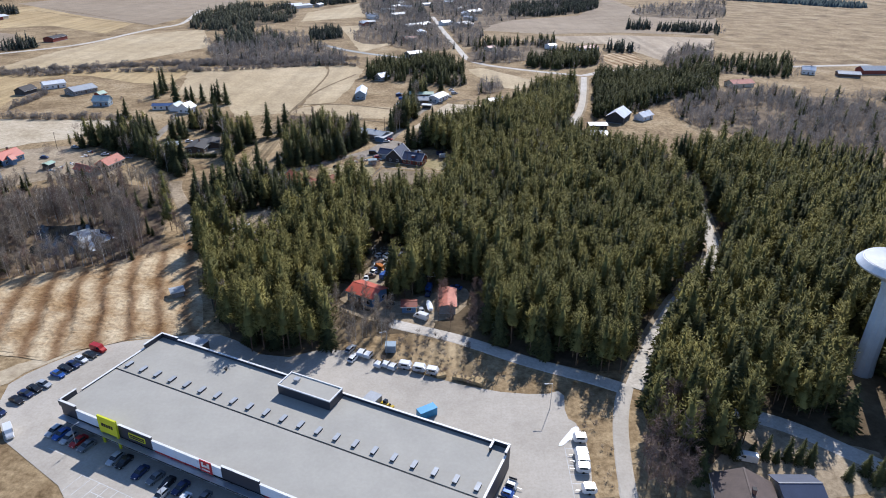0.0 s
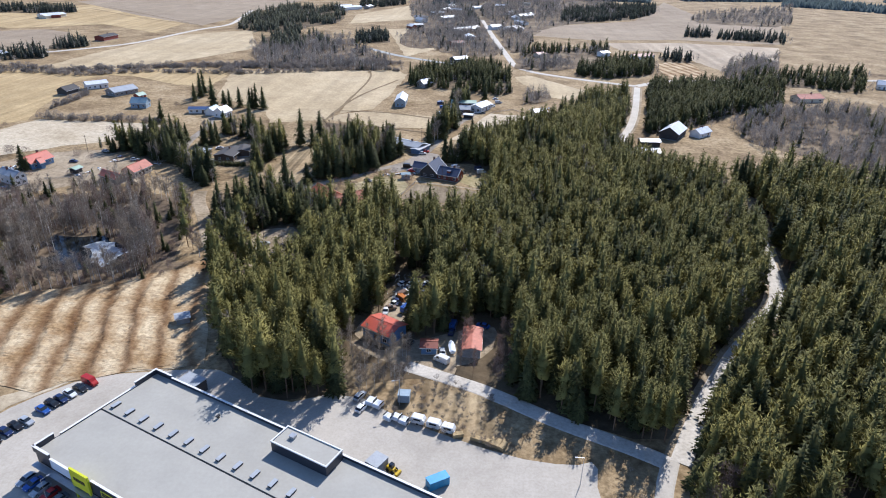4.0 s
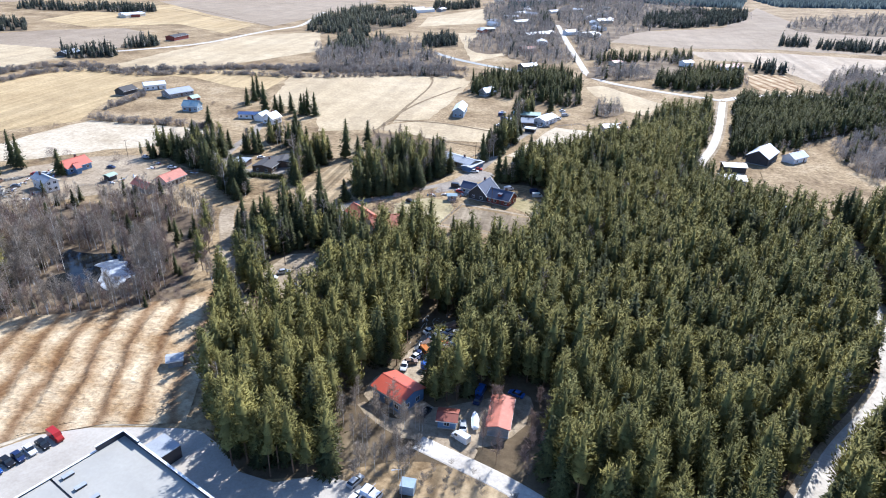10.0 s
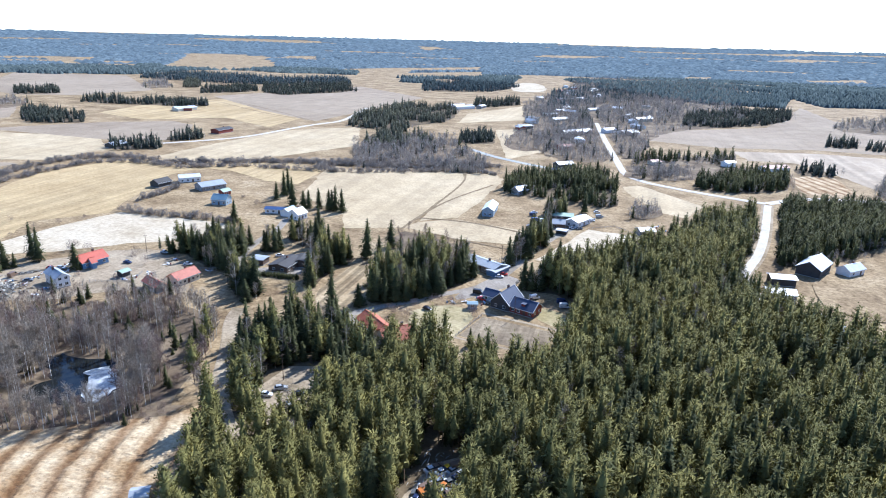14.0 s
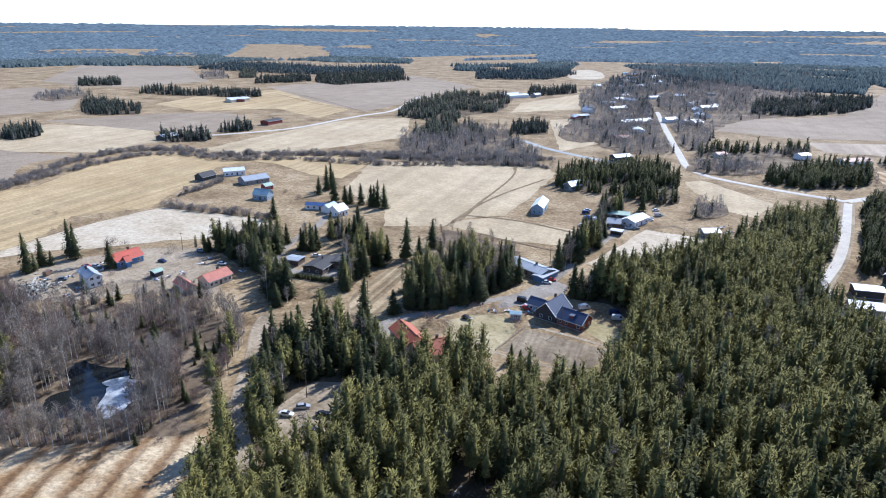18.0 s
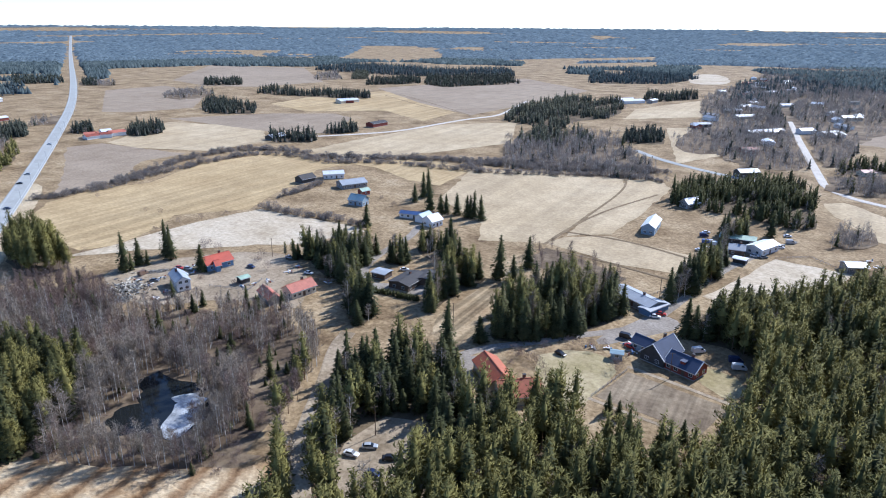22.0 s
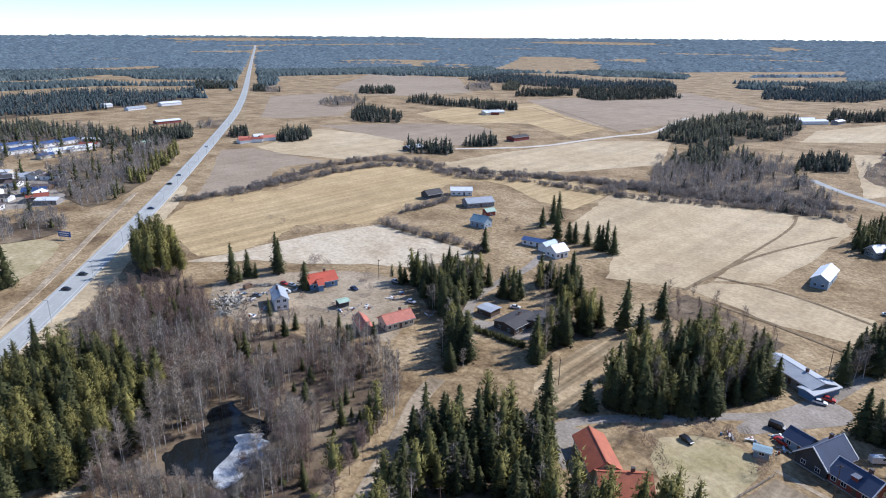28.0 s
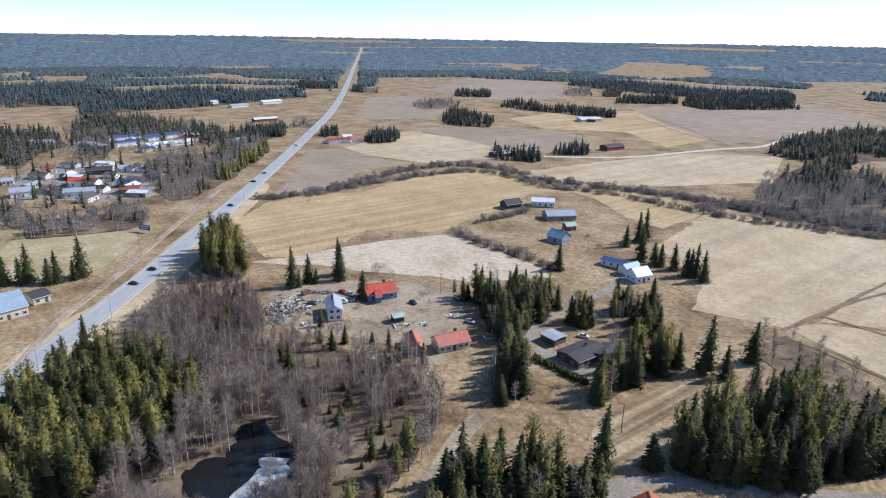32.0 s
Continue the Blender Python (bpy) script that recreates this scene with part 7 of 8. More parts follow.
boat = tagged(new("boat"), "white open boat stored in the yard", "boat")
boat.matrix_basis = pose(*(-4.0, 178.1), 0.1, 0, 0, 100)
piece("hull", hull("hull", [(-2.6, 0.5, 0.9, 0.3, 1.1), (0.5, 0.6, 1.0, 0.3, 1.2), (2.2, 0.2, 0.6, 0.5, 1.35), (2.9, 0.02, 0.08, 0.9, 1.45)], M_WHITE), boat)
piece("cover", hull("cover", [(-2.4, 0.8, 0.3, 1.1, 1.3), (0.5, 0.9, 0.3, 1.2, 1.45), (2.2, 0.5, 0.1, 1.3, 1.45)], M_PANEL), boat)
digger = tagged(new("yellow_machine"), "yellow tracked machine rusting in the forest yard", "machine")
digger.matrix_basis = pose(*(-15.4, 202.6), 0.05, 0, 0, 52) @ Matrix.Diagonal((0.62, 0.8, 0.8, 1))
piece("body", boxes("body", [((-4.5, -0.7, 0.5), (4.5, 0.7, 1.3)), ((-1.6, -0.8, 1.3), (0.6, 0.8, 2.4))], paint("yellow", COLORS["yellow"])), digger)
piece("boom", boxes("boom", [((0.8, -0.2, 1.3), (4.8, 0.2, 1.7))], paint("yellow", COLORS["yellow"])), digger)
piece("track", boxes("track", [((-4.3, -1.2, 0), (4.3, -0.72, 0.6)), ((-4.3, 0.72, 0), (4.3, 1.2, 0.6))], M_TYRE), digger)

# cars on the highway
for t_, p, turn in ((0, (-310.1, 243.4), 38), (1, (-405, 315), 40), (2, (-465, 354), 222), (3, (-599, 452), 40), (4, (-295.7, 231.9), 40), (5, (-490, 373), 222)):
    v = vehicle(("black", "navy", "black", "white", "black", "silver")[t_], p[0], p[1], turn, "car", "car driving along the grey highway", "highway cars")
    v.location.z = 0.27

# ---- water tower ----
tower = tagged(new("water_tower"), "tall concrete water tower with a wide disc on top", "water tower")
tower.matrix_basis = pose(117.8, 148.4, 0)
M_CONC = plain("pale_concrete", (0.5, 0.52, 0.54), 0.8, 0, 1.2, 0.1)
piece("shaft", lathe("shaft", [(3.0, -0.3), (2.6, 6), (2.4, 26), (2.8, 29)], M_CONC, 12), tower)
piece("tank", lathe("tank", [(2.8, 28.9), (5.0, 30.4), (9.4, 32.6), (9.8, 33.2), (8.6, 34.6), (8.2, 34.7)], M_CONC, 40), tower, None, "wide concrete tank")
piece("rim_panels", lathe("rim_panels", [(9.85, 33.1), (9.9, 33.3), (8.7, 34.75), (8.5, 34.7)], M_WHITEROOF, 40), tower)
piece("tank_roof", lathe("tank_roof", [(8.4, 34.6), (8.3, 34.8), (2.4, 35.3)], M_GREYROOF, 40), tower)
piece("hatch_house", boxes("hatch_house", [((-1.2, -3.0, 34.9), (1.8, -0.6, 36.4))], M_CLAD), tower)

# ---- poles, lines and small things ----
def lamp_post(x, y, h=9.0, turn=0, label="tall grey street lamp post"):
    ob = tagged(new("street_lamp"), label, "street lamp", "street lamps")
    ob.matrix_basis = pose(x, y, 0, 0, 0, turn)
    piece("pole", LAMP_POLE, ob, Matrix.Diagonal((1, 1, h / 9.0, 1)))
    piece("arm", LAMP_ARM, ob, pose(0, 0, h - 9.0))
    piece("lamp_head", LAMP_HEAD, ob, pose(0, 0, h - 9.0))


LAMP_POLE = lathe("pole", [(0.09, -0.2), (0.06, 9.0)], M_STEEL, 8)
LAMP_ARM = boxes("arm", [((0, -0.03, 8.9), (1.6, 0.03, 8.98))], M_STEEL)
LAMP_HEAD = boxes("lamp_head", [((1.3, -0.13, 8.86), (2.0, 0.13, 8.98))], M_GREYROOF)
for lx, ly in ((9.5, -4.5), (41.5, -9.5), (70, -9)):
    lamp_post(*at_store(lx, ly), 6.0, 66)
lamp_post(*(-15.4, 152.1), 8, 200)
lamp_post(28.0, 130.0, 8, 180)
hl = softened(HIGHWAY[4:], 2, False)
acc, gap = 0.0, 45.0
for a, b in zip(hl, hl[1:]):
    d = math.dist(a, b)
    while acc < d and math.dist(a, (0, 90)) < 1500:
        k = acc / d
        tx, ty = (b[0] - a[0]) / d, (b[1] - a[1]) / d
        lamp_post(a[0] + (b[0] - a[0]) * k + ty * 7.5, a[1] + (b[1] - a[1]) * k - tx * 7.5, 10, math.degrees(math.atan2(tx, -ty)), "tall grey highway lamp post on the verge")
        acc += gap
    acc -= d
WOODPOLE = lathe("pole", [(0.13, -0.2), (0.1, 9.5)], M_BROWNWALL, 6)
for x, y in [(185, 498), (172, 500), (199, 491), (-82.7, 244.3), (-36.8, 381.7), (-54.1, 382.0), (-97.6, 314.6), (-19.3, 316.9), (-189.8, 227.8), (-210.1, 336.1), (-147.1, 318.8)]:
    ob = tagged(new("utility_pole"), "weathered wooden utility pole with a crossarm", "utility pole", "utility poles")
    ob.matrix_basis = pose(x, y, 0, 0, 0, rng.uniform(0, 180))
    piece("pole", WOODPOLE, ob)
    piece("crossarm", boxes("crossarm", [((-0.9, -0.05, 9.0), (0.9, 0.05, 9.12))], M_BROWNWALL), ob)
bill = tagged(new("billboard"), "blue roadside billboard on posts", "billboard")
bill.matrix_basis = pose(*(-375, 256), 0, 0, 0, 30)
piece("board", boxes("board", [((-4, -0.1, 1.6), (4, 0.1, 4.6))], plain("blue_board", (0.03, 0.08, 0.25), 0.5)), bill)
piece("lettering_bars", boxes("lettering_bars", [((-3.4, -0.14, 3.4), (3.2, -0.1, 3.9)), ((-3.0, -0.14, 2.3), (2.6, -0.1, 2.7))], M_TRIM), bill)
for s in (-3, 3):
    piece("post", boxes("post", [((s - 0.1, 0.1, 0), (s + 0.1, 0.3, 4.4))], M_STEEL), bill)

# lines on the highway and the yard
hw = bpy.data.objects["highway"]
piece("edge_line", ribbon_mesh("edge_line", HIGHWAY, 0.25, M_LINE, 0.262, 3.9), hw)
piece("edge_line", ribbon_mesh("edge_line", HIGHWAY, 0.25, M_LINE, 0.262, -3.9), hw)
dash_v, dash_f = [], []
line = softened(HIGHWAY, 3, False)
run = 0.0
for a, b in zip(line, line[1:]):
    d = math.dist(a, b)
    tx, ty = (b[0] - a[0]) / d, (b[1] - a[1]) / d
    while run < d and math.dist(a, (0, 90)) < 1300:
        n = len(dash_v)
        for k, s in ((run, -0.1), (run + 3, -0.1), (run + 3, 0.1), (run, 0.1)):
            dash_v.append((a[0] + tx * k - ty * s, a[1] + ty * k + tx * s, 0.264))
        dash_f.append((n, n + 1, n + 2, n + 3))
        run += 12
    run -= d
piece("centre_dashes", mesh_of("centre_dashes", dash_v, dash_f, M_LINE), hw)["kind"] = "stuff"
yard = bpy.data.objects["pavement_yard"]


def stripe(p, q, w=0.14):
    d = math.dist(p, q)
    nx, ny = -(q[1] - p[1]) / d * w / 2, (q[0] - p[0]) / d * w / 2
    piece("parking_line", mesh_of("parking_line", [(p[0] + nx, p[1] + ny, 0.086), (p[0] - nx, p[1] - ny, 0.086), (q[0] - nx, q[1] - ny, 0.086), (q[0] + nx, q[1] + ny, 0.086)], [(0, 1, 2, 3)], M_LINE), yard)


for i in range(10):
    stripe(at_store(18 + 2.7 * i, -10.0), at_store(18 + 2.7 * i, -15.0))
stripe(at_store(18, -10.0), at_store(42.3, -10.0))
stripe(at_store(23.4, -12.6), at_store(42.3, -12.6))
stripe(at_store(4, -7.5), at_store(9, -7.5))
stripe((29.6, 116.5), (29.2, 98))
for i in range(7):
    stripe((29.5, 116.0 - 2.7 * i), (34.0, 116.0 - 2.7 * i))
M_SNOW = plain("old_snow", (0.8, 0.81, 0.83), 0.7, 0, 1.5, 0.08)
patch("snow_patch", [(27.6, 116.7), (30.6, 120.3), (33.1, 123.7), (34.4, 123.4), (33.8, 121.2), (31.1, 118.4), (29.1, 116.6)], M_SNOW, 0.16, "last dirty snow on the yard", "snow", 1, 0.6)

# verges, yards, gardens and drives
patch("ground_highway_verge", [(-209.8, 176.1), (-234.5, 197.1), (-283.2, 243.5), (-352, 293), (-437, 356), (-466, 364), (-433, 330), (-365, 275), (-290.1, 222.4), (-260.3, 190.2), (-238.5, 178.3)], M_BEIGE, 0.02, "dry grass verge of the highway", "verge", 1, 1.0)
patch("ground_west_lawn", [(-403.5, 190.9), (-407, 223), (-382, 250), (-362.3, 251.0), (-317.5, 218.6), (-324.3, 184.9)], M_LAWN, 0.028, "mown spring lawn beside the highway", "lawn", 1)
patch("ground_house_yard", [(-265.9, 280.0), (-247.3, 312.7), (-215.1, 346.3), (-184.0, 331.9), (-159.0, 302.2), (-160.4, 293.5), (-186.0, 294.3), (-215.5, 261.1)], M_TRACK, 0.046, "bare trampled yard between houses", "yard", 2, 1.5)
patch("ground_bank", [(-106.6, 313.5), (-106.9, 331.7), (-105.9, 353.6), (-104.1, 364.4), (-95.1, 362.0), (-89.1, 346.7), (-88.7, 329.2), (-86.1, 308.8), (-87.6, 298.4), (-93.2, 295.8)], M_BANK, 0.05, "dry brown grass bank", "bank", 1, 1.0)
patch("pavement_drive_orange", [(-87.3, 289.9), (-82.6, 297.2), (-76.8, 299.8), (-78.4, 292.6), (-71.3, 281.7), (-73.6, 279.4), (-79.6, 287.0)], M_DRIVE, 0.06, "pale gravel drive beside the orange-roofed house", "drive")
patch("pavement_drive_east", [(-48.7, 332.3), (-40.2, 352.3), (-36.3, 363.7), (-27.2, 364.9), (-22.3, 357.2), (-35.8, 340.1), (-45.2, 327.1)], M_DRIVE, 0.062, "gravel yard before the long grey house", "drive")
patch("pavement_drive_dark", [(-144.2, 328.0), (-151.6, 333.0), (-139.8, 338.1), (-127.5, 343.6), (-121.9, 331.0)], M_DRIVE, 0.06, "paved drive of the brown bungalow", "drive")
setting("road_houses", ribbon_mesh("road_houses", [(-86.4, 288.7), (-82.8, 301.0), (-75.9, 309.4), (-65.9, 318.9), (-54.8, 331.6), (-42.7, 342.8), (-34.8, 354.6), (-29.8, 376.8), (-23.7, 412.2), (-12, 451), (1, 479)], 3.2, M_DRIVE, 0.09, thick=0.09), "narrow gravel road between houses", "road")
setting("road_bungalow", ribbon_mesh("road_bungalow", [(-151.8, 333.5), (-157.4, 337.5), (-165.9, 352.8), (-169.5, 379.4), (-169.3, 394.7), (-177, 418)], 3.6, M_DRIVE, 0.085, thick=0.08), "narrow gravel drive among spruces", "road")
patch("ground_lawn_blue", [(-64.4, 306.5), (-51.4, 322.3), (-34.2, 319.7), (-37.7, 288.1), (-42.0, 281.3)], M_LAWN, 0.05, "pale spring lawn in a garden", "lawn", 1)
patch("ground_lawn_east", [(-13.1, 321.3), (-11.1, 332.2), (3.2, 326.9), (0.5, 311.5)], M_LAWN, 0.05, "pale spring lawn beside the forest", "lawn", 1)
patch("ground_garden_plot", [(-31.8, 314.4), (-0.6, 308.6), (-5.2, 290.5), (-36.6, 294.5)], M_DARKSOIL, 0.055, "bare garden plot with furrows", "garden plot", 0)
patch("ground_dirt_clearing", DIRT, M_TRACK, 0.05, "dirt clearing in the forest", "clearing", 0, 3.5)
patch("ground_brown_corner", [(-102.5, 394.0), (-101.0, 417.6), (-77.4, 409.3), (-54.3, 396.0), (-57.4, 376.2), (-77.2, 381.1)], M_BRUSH, 0.2, "brown corner of rough soil beside the ditches", "ground", 0, 1.5)
many("corner_birches", SMALLBIRCH, [(x, y, 0.35 + 0.4 * q) for x, y, q in scatter([(-102.5, 394.0), (-101.0, 417.6), (-77.4, 409.3), (-54.3, 396.0), (-57.4, 376.2), (-77.2, 381.1)], 8.5, 83)], M_REDTWIG, "a few bare trees at the ditches", "trees", 0.09, M_BARK)
patch("ground_junk_yard", JUNK, M_TRACK, 0.045, "trampled dirt of a scrap yard", "yard", 1, 1.0)
patch("ground_red_yard", RED_YARD, M_TRACK, 0.052, "dirt yard among pines", "yard", 1, 1.0)
patch("ground_front_yard", [(-34.4, 177.7), (-32.0, 180.6), (-22.7, 174.0), (-19.0, 179.9), (-8.0, 171.5), (-1.7, 170.8), (-2.7, 164.3), (-9.9, 163.8), (-16.0, 169.8), (-21.4, 169.2)], M_TRACK, 0.06, "gravel forecourt of the red-roofed workshop", "yard", 1)
patch("ground_bank_south", [(-19.8, 148.8), (-15.2, 160.3), (-7.0, 163.6), (8.2, 158.2), (10.9, 144.6), (13.6, 137.4), (3.1, 139.4), (-12.4, 145.1)], M_BANK, 0.04, "dry brown bank behind the yard", "bank", 1, 1.0)
patch("ground_fallow_edge", [(-119.3, 141.6), (-107.7, 151.3), (-96.8, 158.8), (-75.9, 165.8), (-73.4, 161.2), (-99.0, 155.0), (-110.7, 142.6), (-114.4, 133.8), (-125, 130)], M_PALE, 0.07, "dry grass edge of the yard", "verge", 1, 0.8)
DITCHES = [[(-109, 599), (-100, 562), (-101, 491), (-102.6, 435.7), (-104.3, 422.2)], [(-107.2, 395.9), (-103.9, 418.3), (-67.8, 412.8), (-36.4, 404.9)], [(-103.8, 423.9), (-103, 450), (-97, 499), (-77, 559)], [(-102, 448), (-69, 451), (-30.7, 437.0)], [(-595, 981), (-453, 880), (-389, 859)], [(-587, 1008), (-477, 929), (-369, 843)]]
M_DITCH = earth("ditch_grass", [(0.18, 0.13, 0.075), (0.26, 0.19, 0.11), (0.34, 0.26, 0.16)], 0.1)
for i, d in enumerate(DITCHES):
    setting("ditch", ribbon_mesh("ditch", d, 1.7, M_DITCH, 0.19 + 0.006 * i), "narrow dark ditch with dead grass", "ditch")

# hedge, rubble and woodpiles
HEDGE_SHAPES = [pine(rng, 2.4, 1.2, 0.0, 10, 90, 0.42) for _ in range(3)]
hedge_pts = [(x, y, 0.8 + 0.12 * s) for x, y, s in scatter([(-143.8, 325.4), (-144.6, 327.6), (-121.4, 328.8), (-120.4, 326.4)], 0.9, 77)]
many("hedge", HEDGE_SHAPES, hedge_pts, M_SPRUCE, "clipped dark green hedge round a drive", "hedge")
rv, rf = [], []
for _ in range(420):
    x, y = rng.gauss(0, 4.2), rng.gauss(0, 3.8)
    z = max(0.1, 1.2 - math.hypot(x, y) * 0.12) * rng.random()
    a, b, c = (np.array([rng.gauss(0, 1), rng.gauss(0, 1), rng.gauss(0, 0.5)]) * rng.uniform(0.3, 1.0) for _ in range(3))
    n = len(rv)
    p = np.array([x, y, z + 0.2])
    rv += [tuple(p + a), tuple(p + b), tuple(p + c), tuple(p + 0.3 * (a + b + c) + (0, 0, 0.5))]
    rf += [(n, n + 1, n + 2), (n, n + 1, n + 3), (n + 1, n + 2, n + 3), (n + 2, n, n + 3)]
M_RUBBLE = foliage("mixed_scrap", (0.11, 0.085, 0.065), (0.56, 0.52, 0.47), 0.0)
rub = tagged(new("scrap_heap", mesh_of("scrap_heap", rv, rf, M_RUBBLE)), "heap of pale scrap metal and rubble", "scrap heap", kind="stuff")
rub.matrix_basis = pose(*(-233.8, 275.1), 0)
rub3 = tagged(new("scrap_heap", rub.data), "pale scrap strewn beside a white house", "scrap heap", kind="stuff")
rub3.matrix_basis = Matrix.LocRotScale((*(-225.4, 266.5), 0), Euler((0, 0, 2.0)), (0.5, 0.45, 0.5))
rub4 = tagged(new("scrap_heap", rub.data), "line of scrap along a field edge", "scrap heap", kind="stuff")
rub4.matrix_basis = Matrix.LocRotScale((*(-241.0, 293.9), 0), Euler((0, 0, 0.9)), (1.0, 0.25, 0.35))
rub2 = tagged(new("scrap_heap", rub.data), "scattered scrap between the cars", "scrap heap", kind="stuff")
rub2.matrix_basis = Matrix.LocRotScale((*(-19.5, 210.0), 0), None, (0.7, 1.3, 0.35))

# low sedge tufts along the furrows of the fallow field, and shrubs on the bank
STRIPED = [(-149.9, 190.1), (-132.6, 197.4), (-102.4, 213.5), (-97.5, 222.7), (-89.2, 204.5), (-75.2, 171.1), (-73.5, 162.9), (-98.9, 156.6), (-110.2, 146.5), (-130, 150), (-160, 180)]
ca, sa = math.cos(radians(109.5)), math.sin(radians(109.5))
pts = []
for i in range(-14, 15):
    for k in range(-90, 91):
        x, y = -112 + ca * k * 0.8 - sa * i * 8.7 + rng.gauss(0, 2.2), 185 + sa * k * 0.8 + ca * i * 8.7 + rng.gauss(0, 2.2)
        if inside((x, y), STRIPED) and rng.random() < 0.16 and noise.noise((x * 0.06, y * 0.06, 4)) > -0.05:
            pts.append((x, y, rng.uniform(0.08, 0.3)))
many("sedge_tufts", SHRUBS, pts, M_REDTWIG, "low reddish sedge along the furrows", "sedge")
BANK = [(-19.8, 148.8), (-15.2, 160.3), (-7.0, 163.6), (8.2, 158.2), (10.9, 144.6), (13.6, 137.4), (3.1, 139.4), (-12.4, 145.1)]
many("bank_shrubs", BUSHES, [(x, y, s * 0.4) for x, y, s in scatter(BANK, 2.6, 81, (), (), 1.2)], M_TWIG, "bare brown shrubs on the bank", "shrubs")
STRIP = [(33.6, 135.7), (45.5, 136.0), (43.5, 123.0), (39.5, 101.7), (34.0, 101.6), (35.8, 115.1), (34.7, 125.8)]
many("strip_shrubs", BUSHES, [(x, y, s * s * 0.3) for x, y, s in scatter(STRIP, 4.0, 82, (), (), 1.4)], M_TWIG, "bare shrubs in dry grass beside the path", "shrubs")
patch("ground_strip", STRIP, M_GROUND, 0.05, "dry pale grass strip beside the path", "verge", 1, 1.0)

setting("track_garden", ribbon_mesh("track_garden", [(-33.0, 318.0), (-16.0, 314.6), (-0.4, 311.0)], 1.6, M_TRACK, 0.08), "worn grass path beside the garden plot", "path")
setting("track_garden_edge", ribbon_mesh("track_garden_edge", [(-38.2, 292.6), (-20.0, 289.8), (-5.4, 288.6)], 1.4, M_TRACK, 0.08), "worn grass path along the garden's end", "path")


def fence(line, h=1.1, gap=2.4, label="low wooden garden fence"):
    """Posts with two rails along a line."""
    ob = tagged(new("fence"), label, "fence", "garden fences")
    for a, b in zip(line, line[1:]):
        d, ang = math.dist(a, b), math.degrees(math.atan2(b[1] - a[1], b[0] - a[0]))
        n = max(1, int(d / gap))
        for k in range(n + 1):
            q = k / n
            piece("post", FENCE_POST, ob, pose(a[0] + (b[0] - a[0]) * q, a[1] + (b[1] - a[1]) * q, 0))
        for z in (0.45, 0.95):
            piece("rail", FENCE_RAIL, ob, pose(a[0], a[1], z * h / 1.1, 0, 0, ang) @ Matrix.Diagonal((d, 1, 1, 1)))
    return ob


FENCE_POST = boxes("post", [((-0.06, -0.06, -0.1), (0.06, 0.06, 1.15))], M_GREYWALL)
FENCE_RAIL = boxes("rail", [((0, -0.03, -0.06), (1, 0.03, 0.06))], M_GREYWALL)
fence([(-37.6, 293.5), (-32.4, 314.8)])
fence([(-41.6, 379.6), (-30.7, 404.7), (-19.8, 444.6), (-5, 469)])
fence([(1, 460), (16, 471), (33, 454)], 1.1, 3.0, "weathered rail fence beside a pale field")
fence([(-170.2, 324.0), (-158.3, 329.6), (-144.1, 325.4)])
fence([(-206.0, 294.3), (-188.7, 299.6), (-192.6, 311.5)])


def junk_pile(x, y, s, label):
    """A small pile of boards and barrels."""
    ob = tagged(new("junk_pile"), label, "junk pile", "junk piles")
    ob.matrix_basis = pose(x, y, 0.02, 0, 0, rng.uniform(0, 360))
    for k in range(5):
        piece("board", JUNK_BOARDS[k % 3], ob, pose(rng.uniform(-1, 1) * s, rng.uniform(-1, 1) * s, 0.12 * k + 0.05, rng.uniform(-6, 6), rng.uniform(-6, 6), rng.uniform(0, 180)))
    for k in range(2):
        piece("barrel", JUNK_BARRELS[k], ob, pose(rng.uniform(-1.5, 1.5) * s, rng.uniform(-1.5, 1.5) * s, 0))
    return ob


JUNK_BOARDS = [boxes("board", [((-1.2, -0.3, 0), (1.2, 0.3, 0.1))], m) for m in (M_GREYWALL, M_WHITE, M_LOGS)]
JUNK_BARRELS = [lathe("barrel", [(0.28, 0), (0.31, 0.3), (0.31, 0.6), (0.28, 0.9)], m, 10) for m in (M_RUSTROOF, M_BLUEWALL)]
for x, y in [(-238.4, 283.5), (-229.2, 282.2), (-231.5, 290.3), (-232.5, 296.6), (-226.6, 297.0), (-225.6, 300.7), (-216.8, 281.2), (-214.2, 274.5), (-232.4, 308.2), (-192.3, 305.4), (-188.7, 311.3), (-193.8, 300.8), (-188.8, 323.8), (-190.0, 331.4), (-164.7, 323.3), (-37.5, 333.5), (-42.2, 327.2), (-47.5, 324.9), (-34.2, 327.7)]:
    junk_pile(x, y, 1.3, "pile of boards and old barrels in a yard")
for x, y in [(-21.6, 210.1), (-19.6, 213.1), (-16.4, 209.8), (-20.7, 204.3), (-22.5, 202.4), (-23.9, 206.6), (-15.1, 211.6), (-14.1, 218.3), (-14.5, 208.7)]:
    junk_pile(x, y, 1.0, "pile of scrap boards among old cars")
for x, y in [(-30, 462), (-25, 460), (-20, 455), (-10, 478), (-5, 489), (3, 484), (7, 494), (-20, 473), (-30, 474), (36, 472), (40, 480), (44, 473)]:
    junk_pile(x, y, 1.6, "pile of boards beside a farm shed")
for c, p, turn, k in (("white", (-27, 467), 30, "van"), ("silver", (-22, 459), 70, "car"), ("white", (-8, 458), 10, "car"), ("grey", (-4, 458), 40, "car"), ("white", (-225.5, 296.3), 60, "van"), ("grey", (-231.3, 286.1), 30, "car"), ("rusty", (-242.5, 288.6), 100, "van")):
    vehicle(c, p[0], p[1], turn, k, "old %s %s standing among farm clutter" % (c, "van" if k == "van" else "car"), "yard cars")

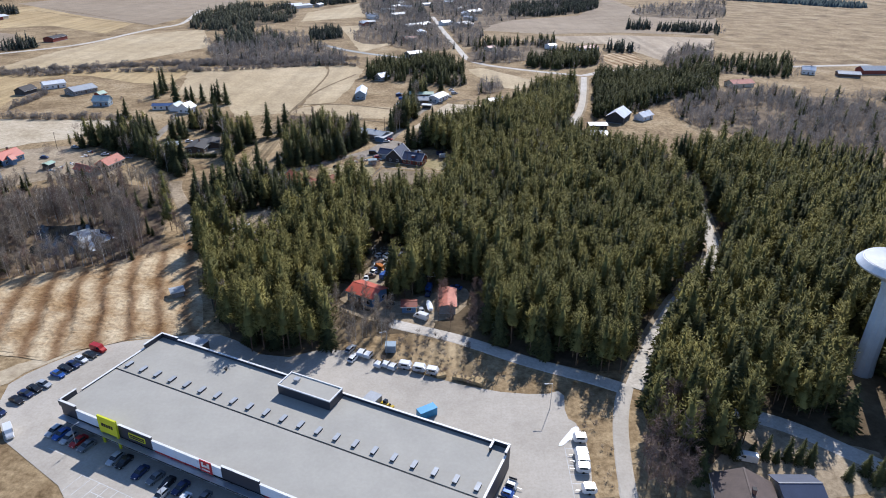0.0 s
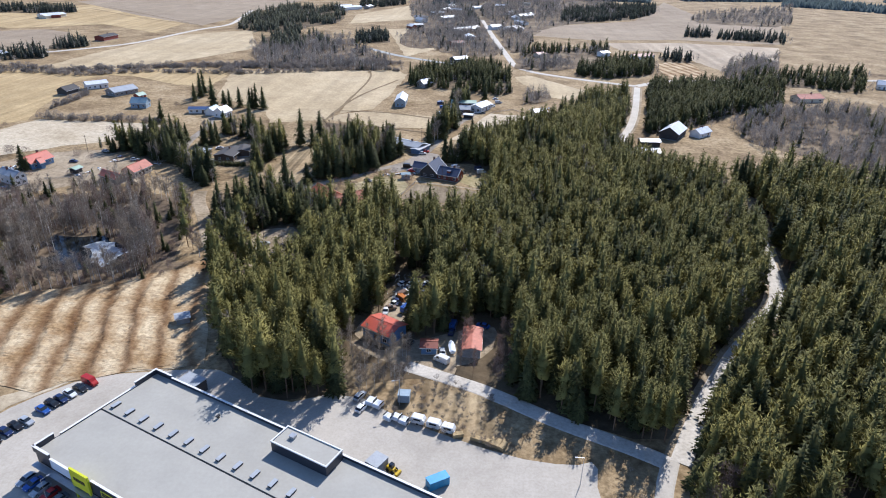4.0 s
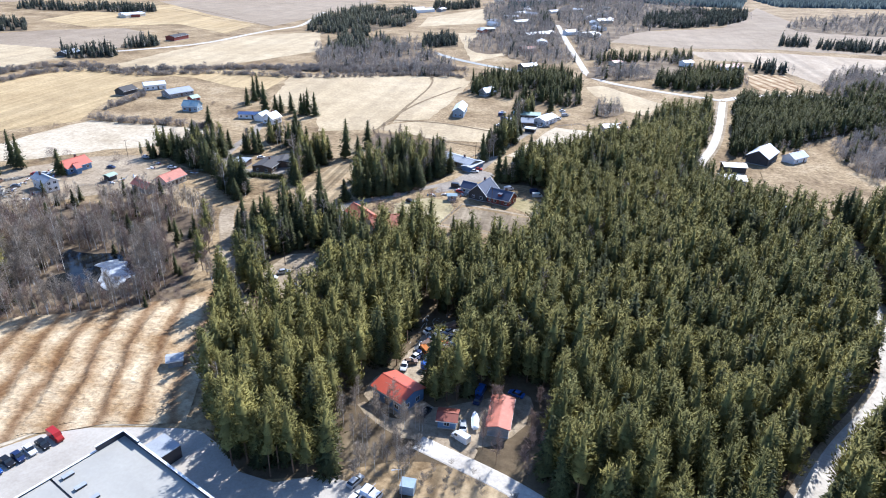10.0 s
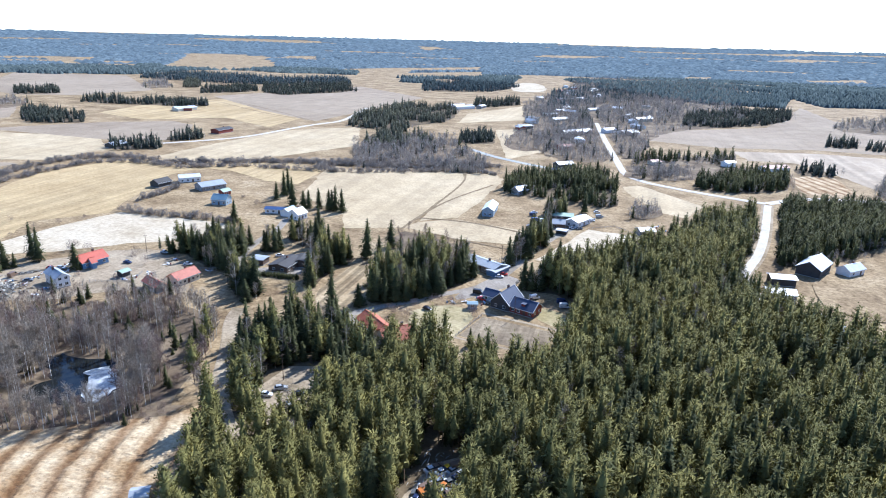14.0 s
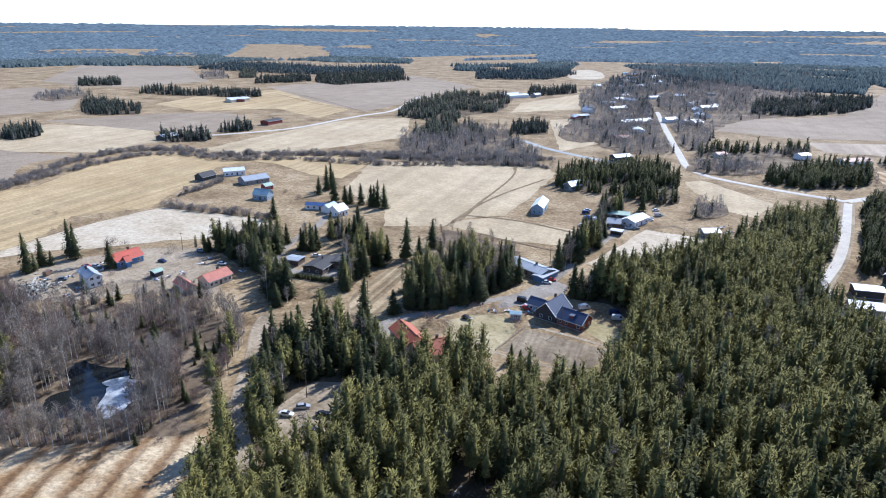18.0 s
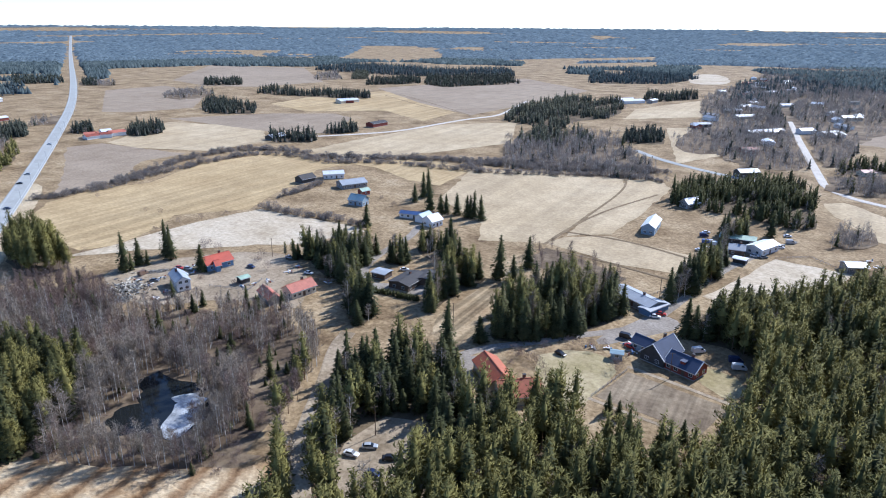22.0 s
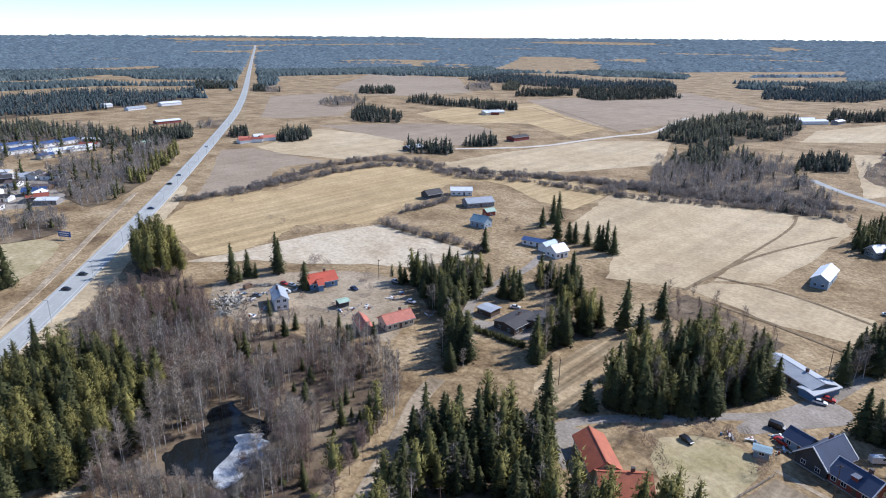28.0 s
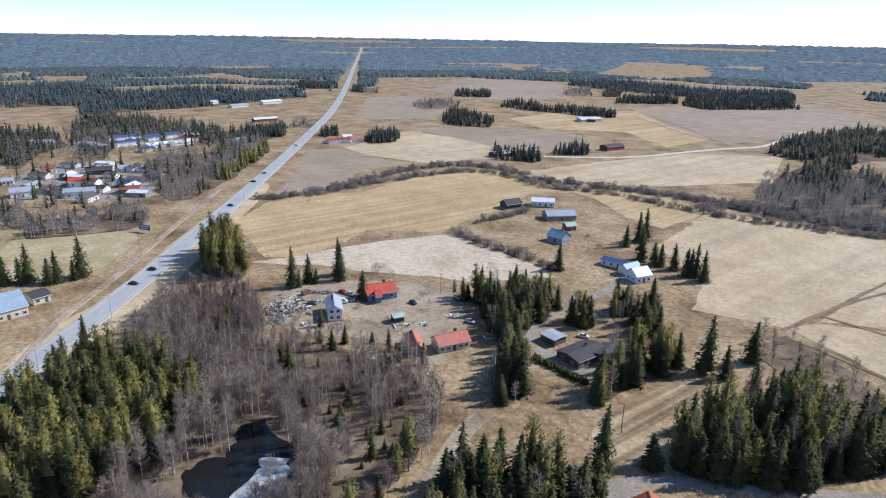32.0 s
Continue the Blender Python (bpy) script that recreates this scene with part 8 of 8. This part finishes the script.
# ridges and furrows of the fallow field
RIDGED = [(-150.4, 190.6), (-132.6, 197.4), (-102.4, 213.5), (-97.9, 222.7), (-88.9, 204.6), (-75.0, 171.2), (-73.1, 162.6), (-98.3, 155.8), (-109.9, 146.1), (-133, 152), (-162, 181)]
ca, sa = math.cos(radians(109.5)), math.sin(radians(109.5))


def edge_gap(p, a, b):
    """Distance from a point to a line between two points."""
    dx, dy = b[0] - a[0], b[1] - a[1]
    k = max(0.0, min(1.0, ((p[0] - a[0]) * dx + (p[1] - a[1]) * dy) / (dx * dx + dy * dy)))
    return math.hypot(p[0] - a[0] - k * dx, p[1] - a[1] - k * dy)


xs, ys = np.arange(-190, -50, 0.55), np.arange(135, 240, 0.55)
gx, gy = np.meshgrid(xs, ys)
hv = np.zeros(gx.shape)
for a in range(gx.shape[0]):
    for b in range(gx.shape[1]):
        x, y = gx[a, b], gy[a, b]
        if -175 < x and inside((x, y), RIDGED):
            u = -sa * (x + 112) + ca * (y - 185)
            u += 2.4 * noise.noise((x * 0.03, y * 0.03, 1)) + 1.1 * noise.noise((x * 0.11, y * 0.11, 2))
            k = (u / 8.7) % 1.0
            ridge = k / 0.78 if k < 0.78 else (1 - k) / 0.22
            rim = min(1.0, 0.12 + min(edge_gap((x, y), e, f) for e, f in zip(RIDGED, RIDGED[1:] + RIDGED[:1])) / 6.0)
            h = 0.18 + 0.75 * rim * ridge ** 1.3 * (0.65 + 0.5 * noise.noise((x * 0.05, y * 0.05, 5)))
            hv[a, b] = h + 0.16 * rim * noise.noise((x * 0.7, y * 0.7, 3)) + 0.14 * rim * noise.noise((x * 1.6, y * 1.6, 6))
idx = -np.ones(gx.shape, int)
fvs, ffs = [], []
for a, b in zip(*np.nonzero(hv)):
    idx[a, b] = len(fvs)
    fvs.append((gx[a, b], gy[a, b], max(0.165, hv[a, b])))
for a in range(gx.shape[0] - 1):
    for b in range(gx.shape[1] - 1):
        q = (idx[a, b], idx[a, b + 1], idx[a + 1, b + 1], idx[a + 1, b])
        if min(q) >= 0:
            ffs.append(q)
setting("field_ridges", mesh_of("field_ridges", fvs, ffs, M_STRIPE), "old ploughed ridges under dry grass", "field")
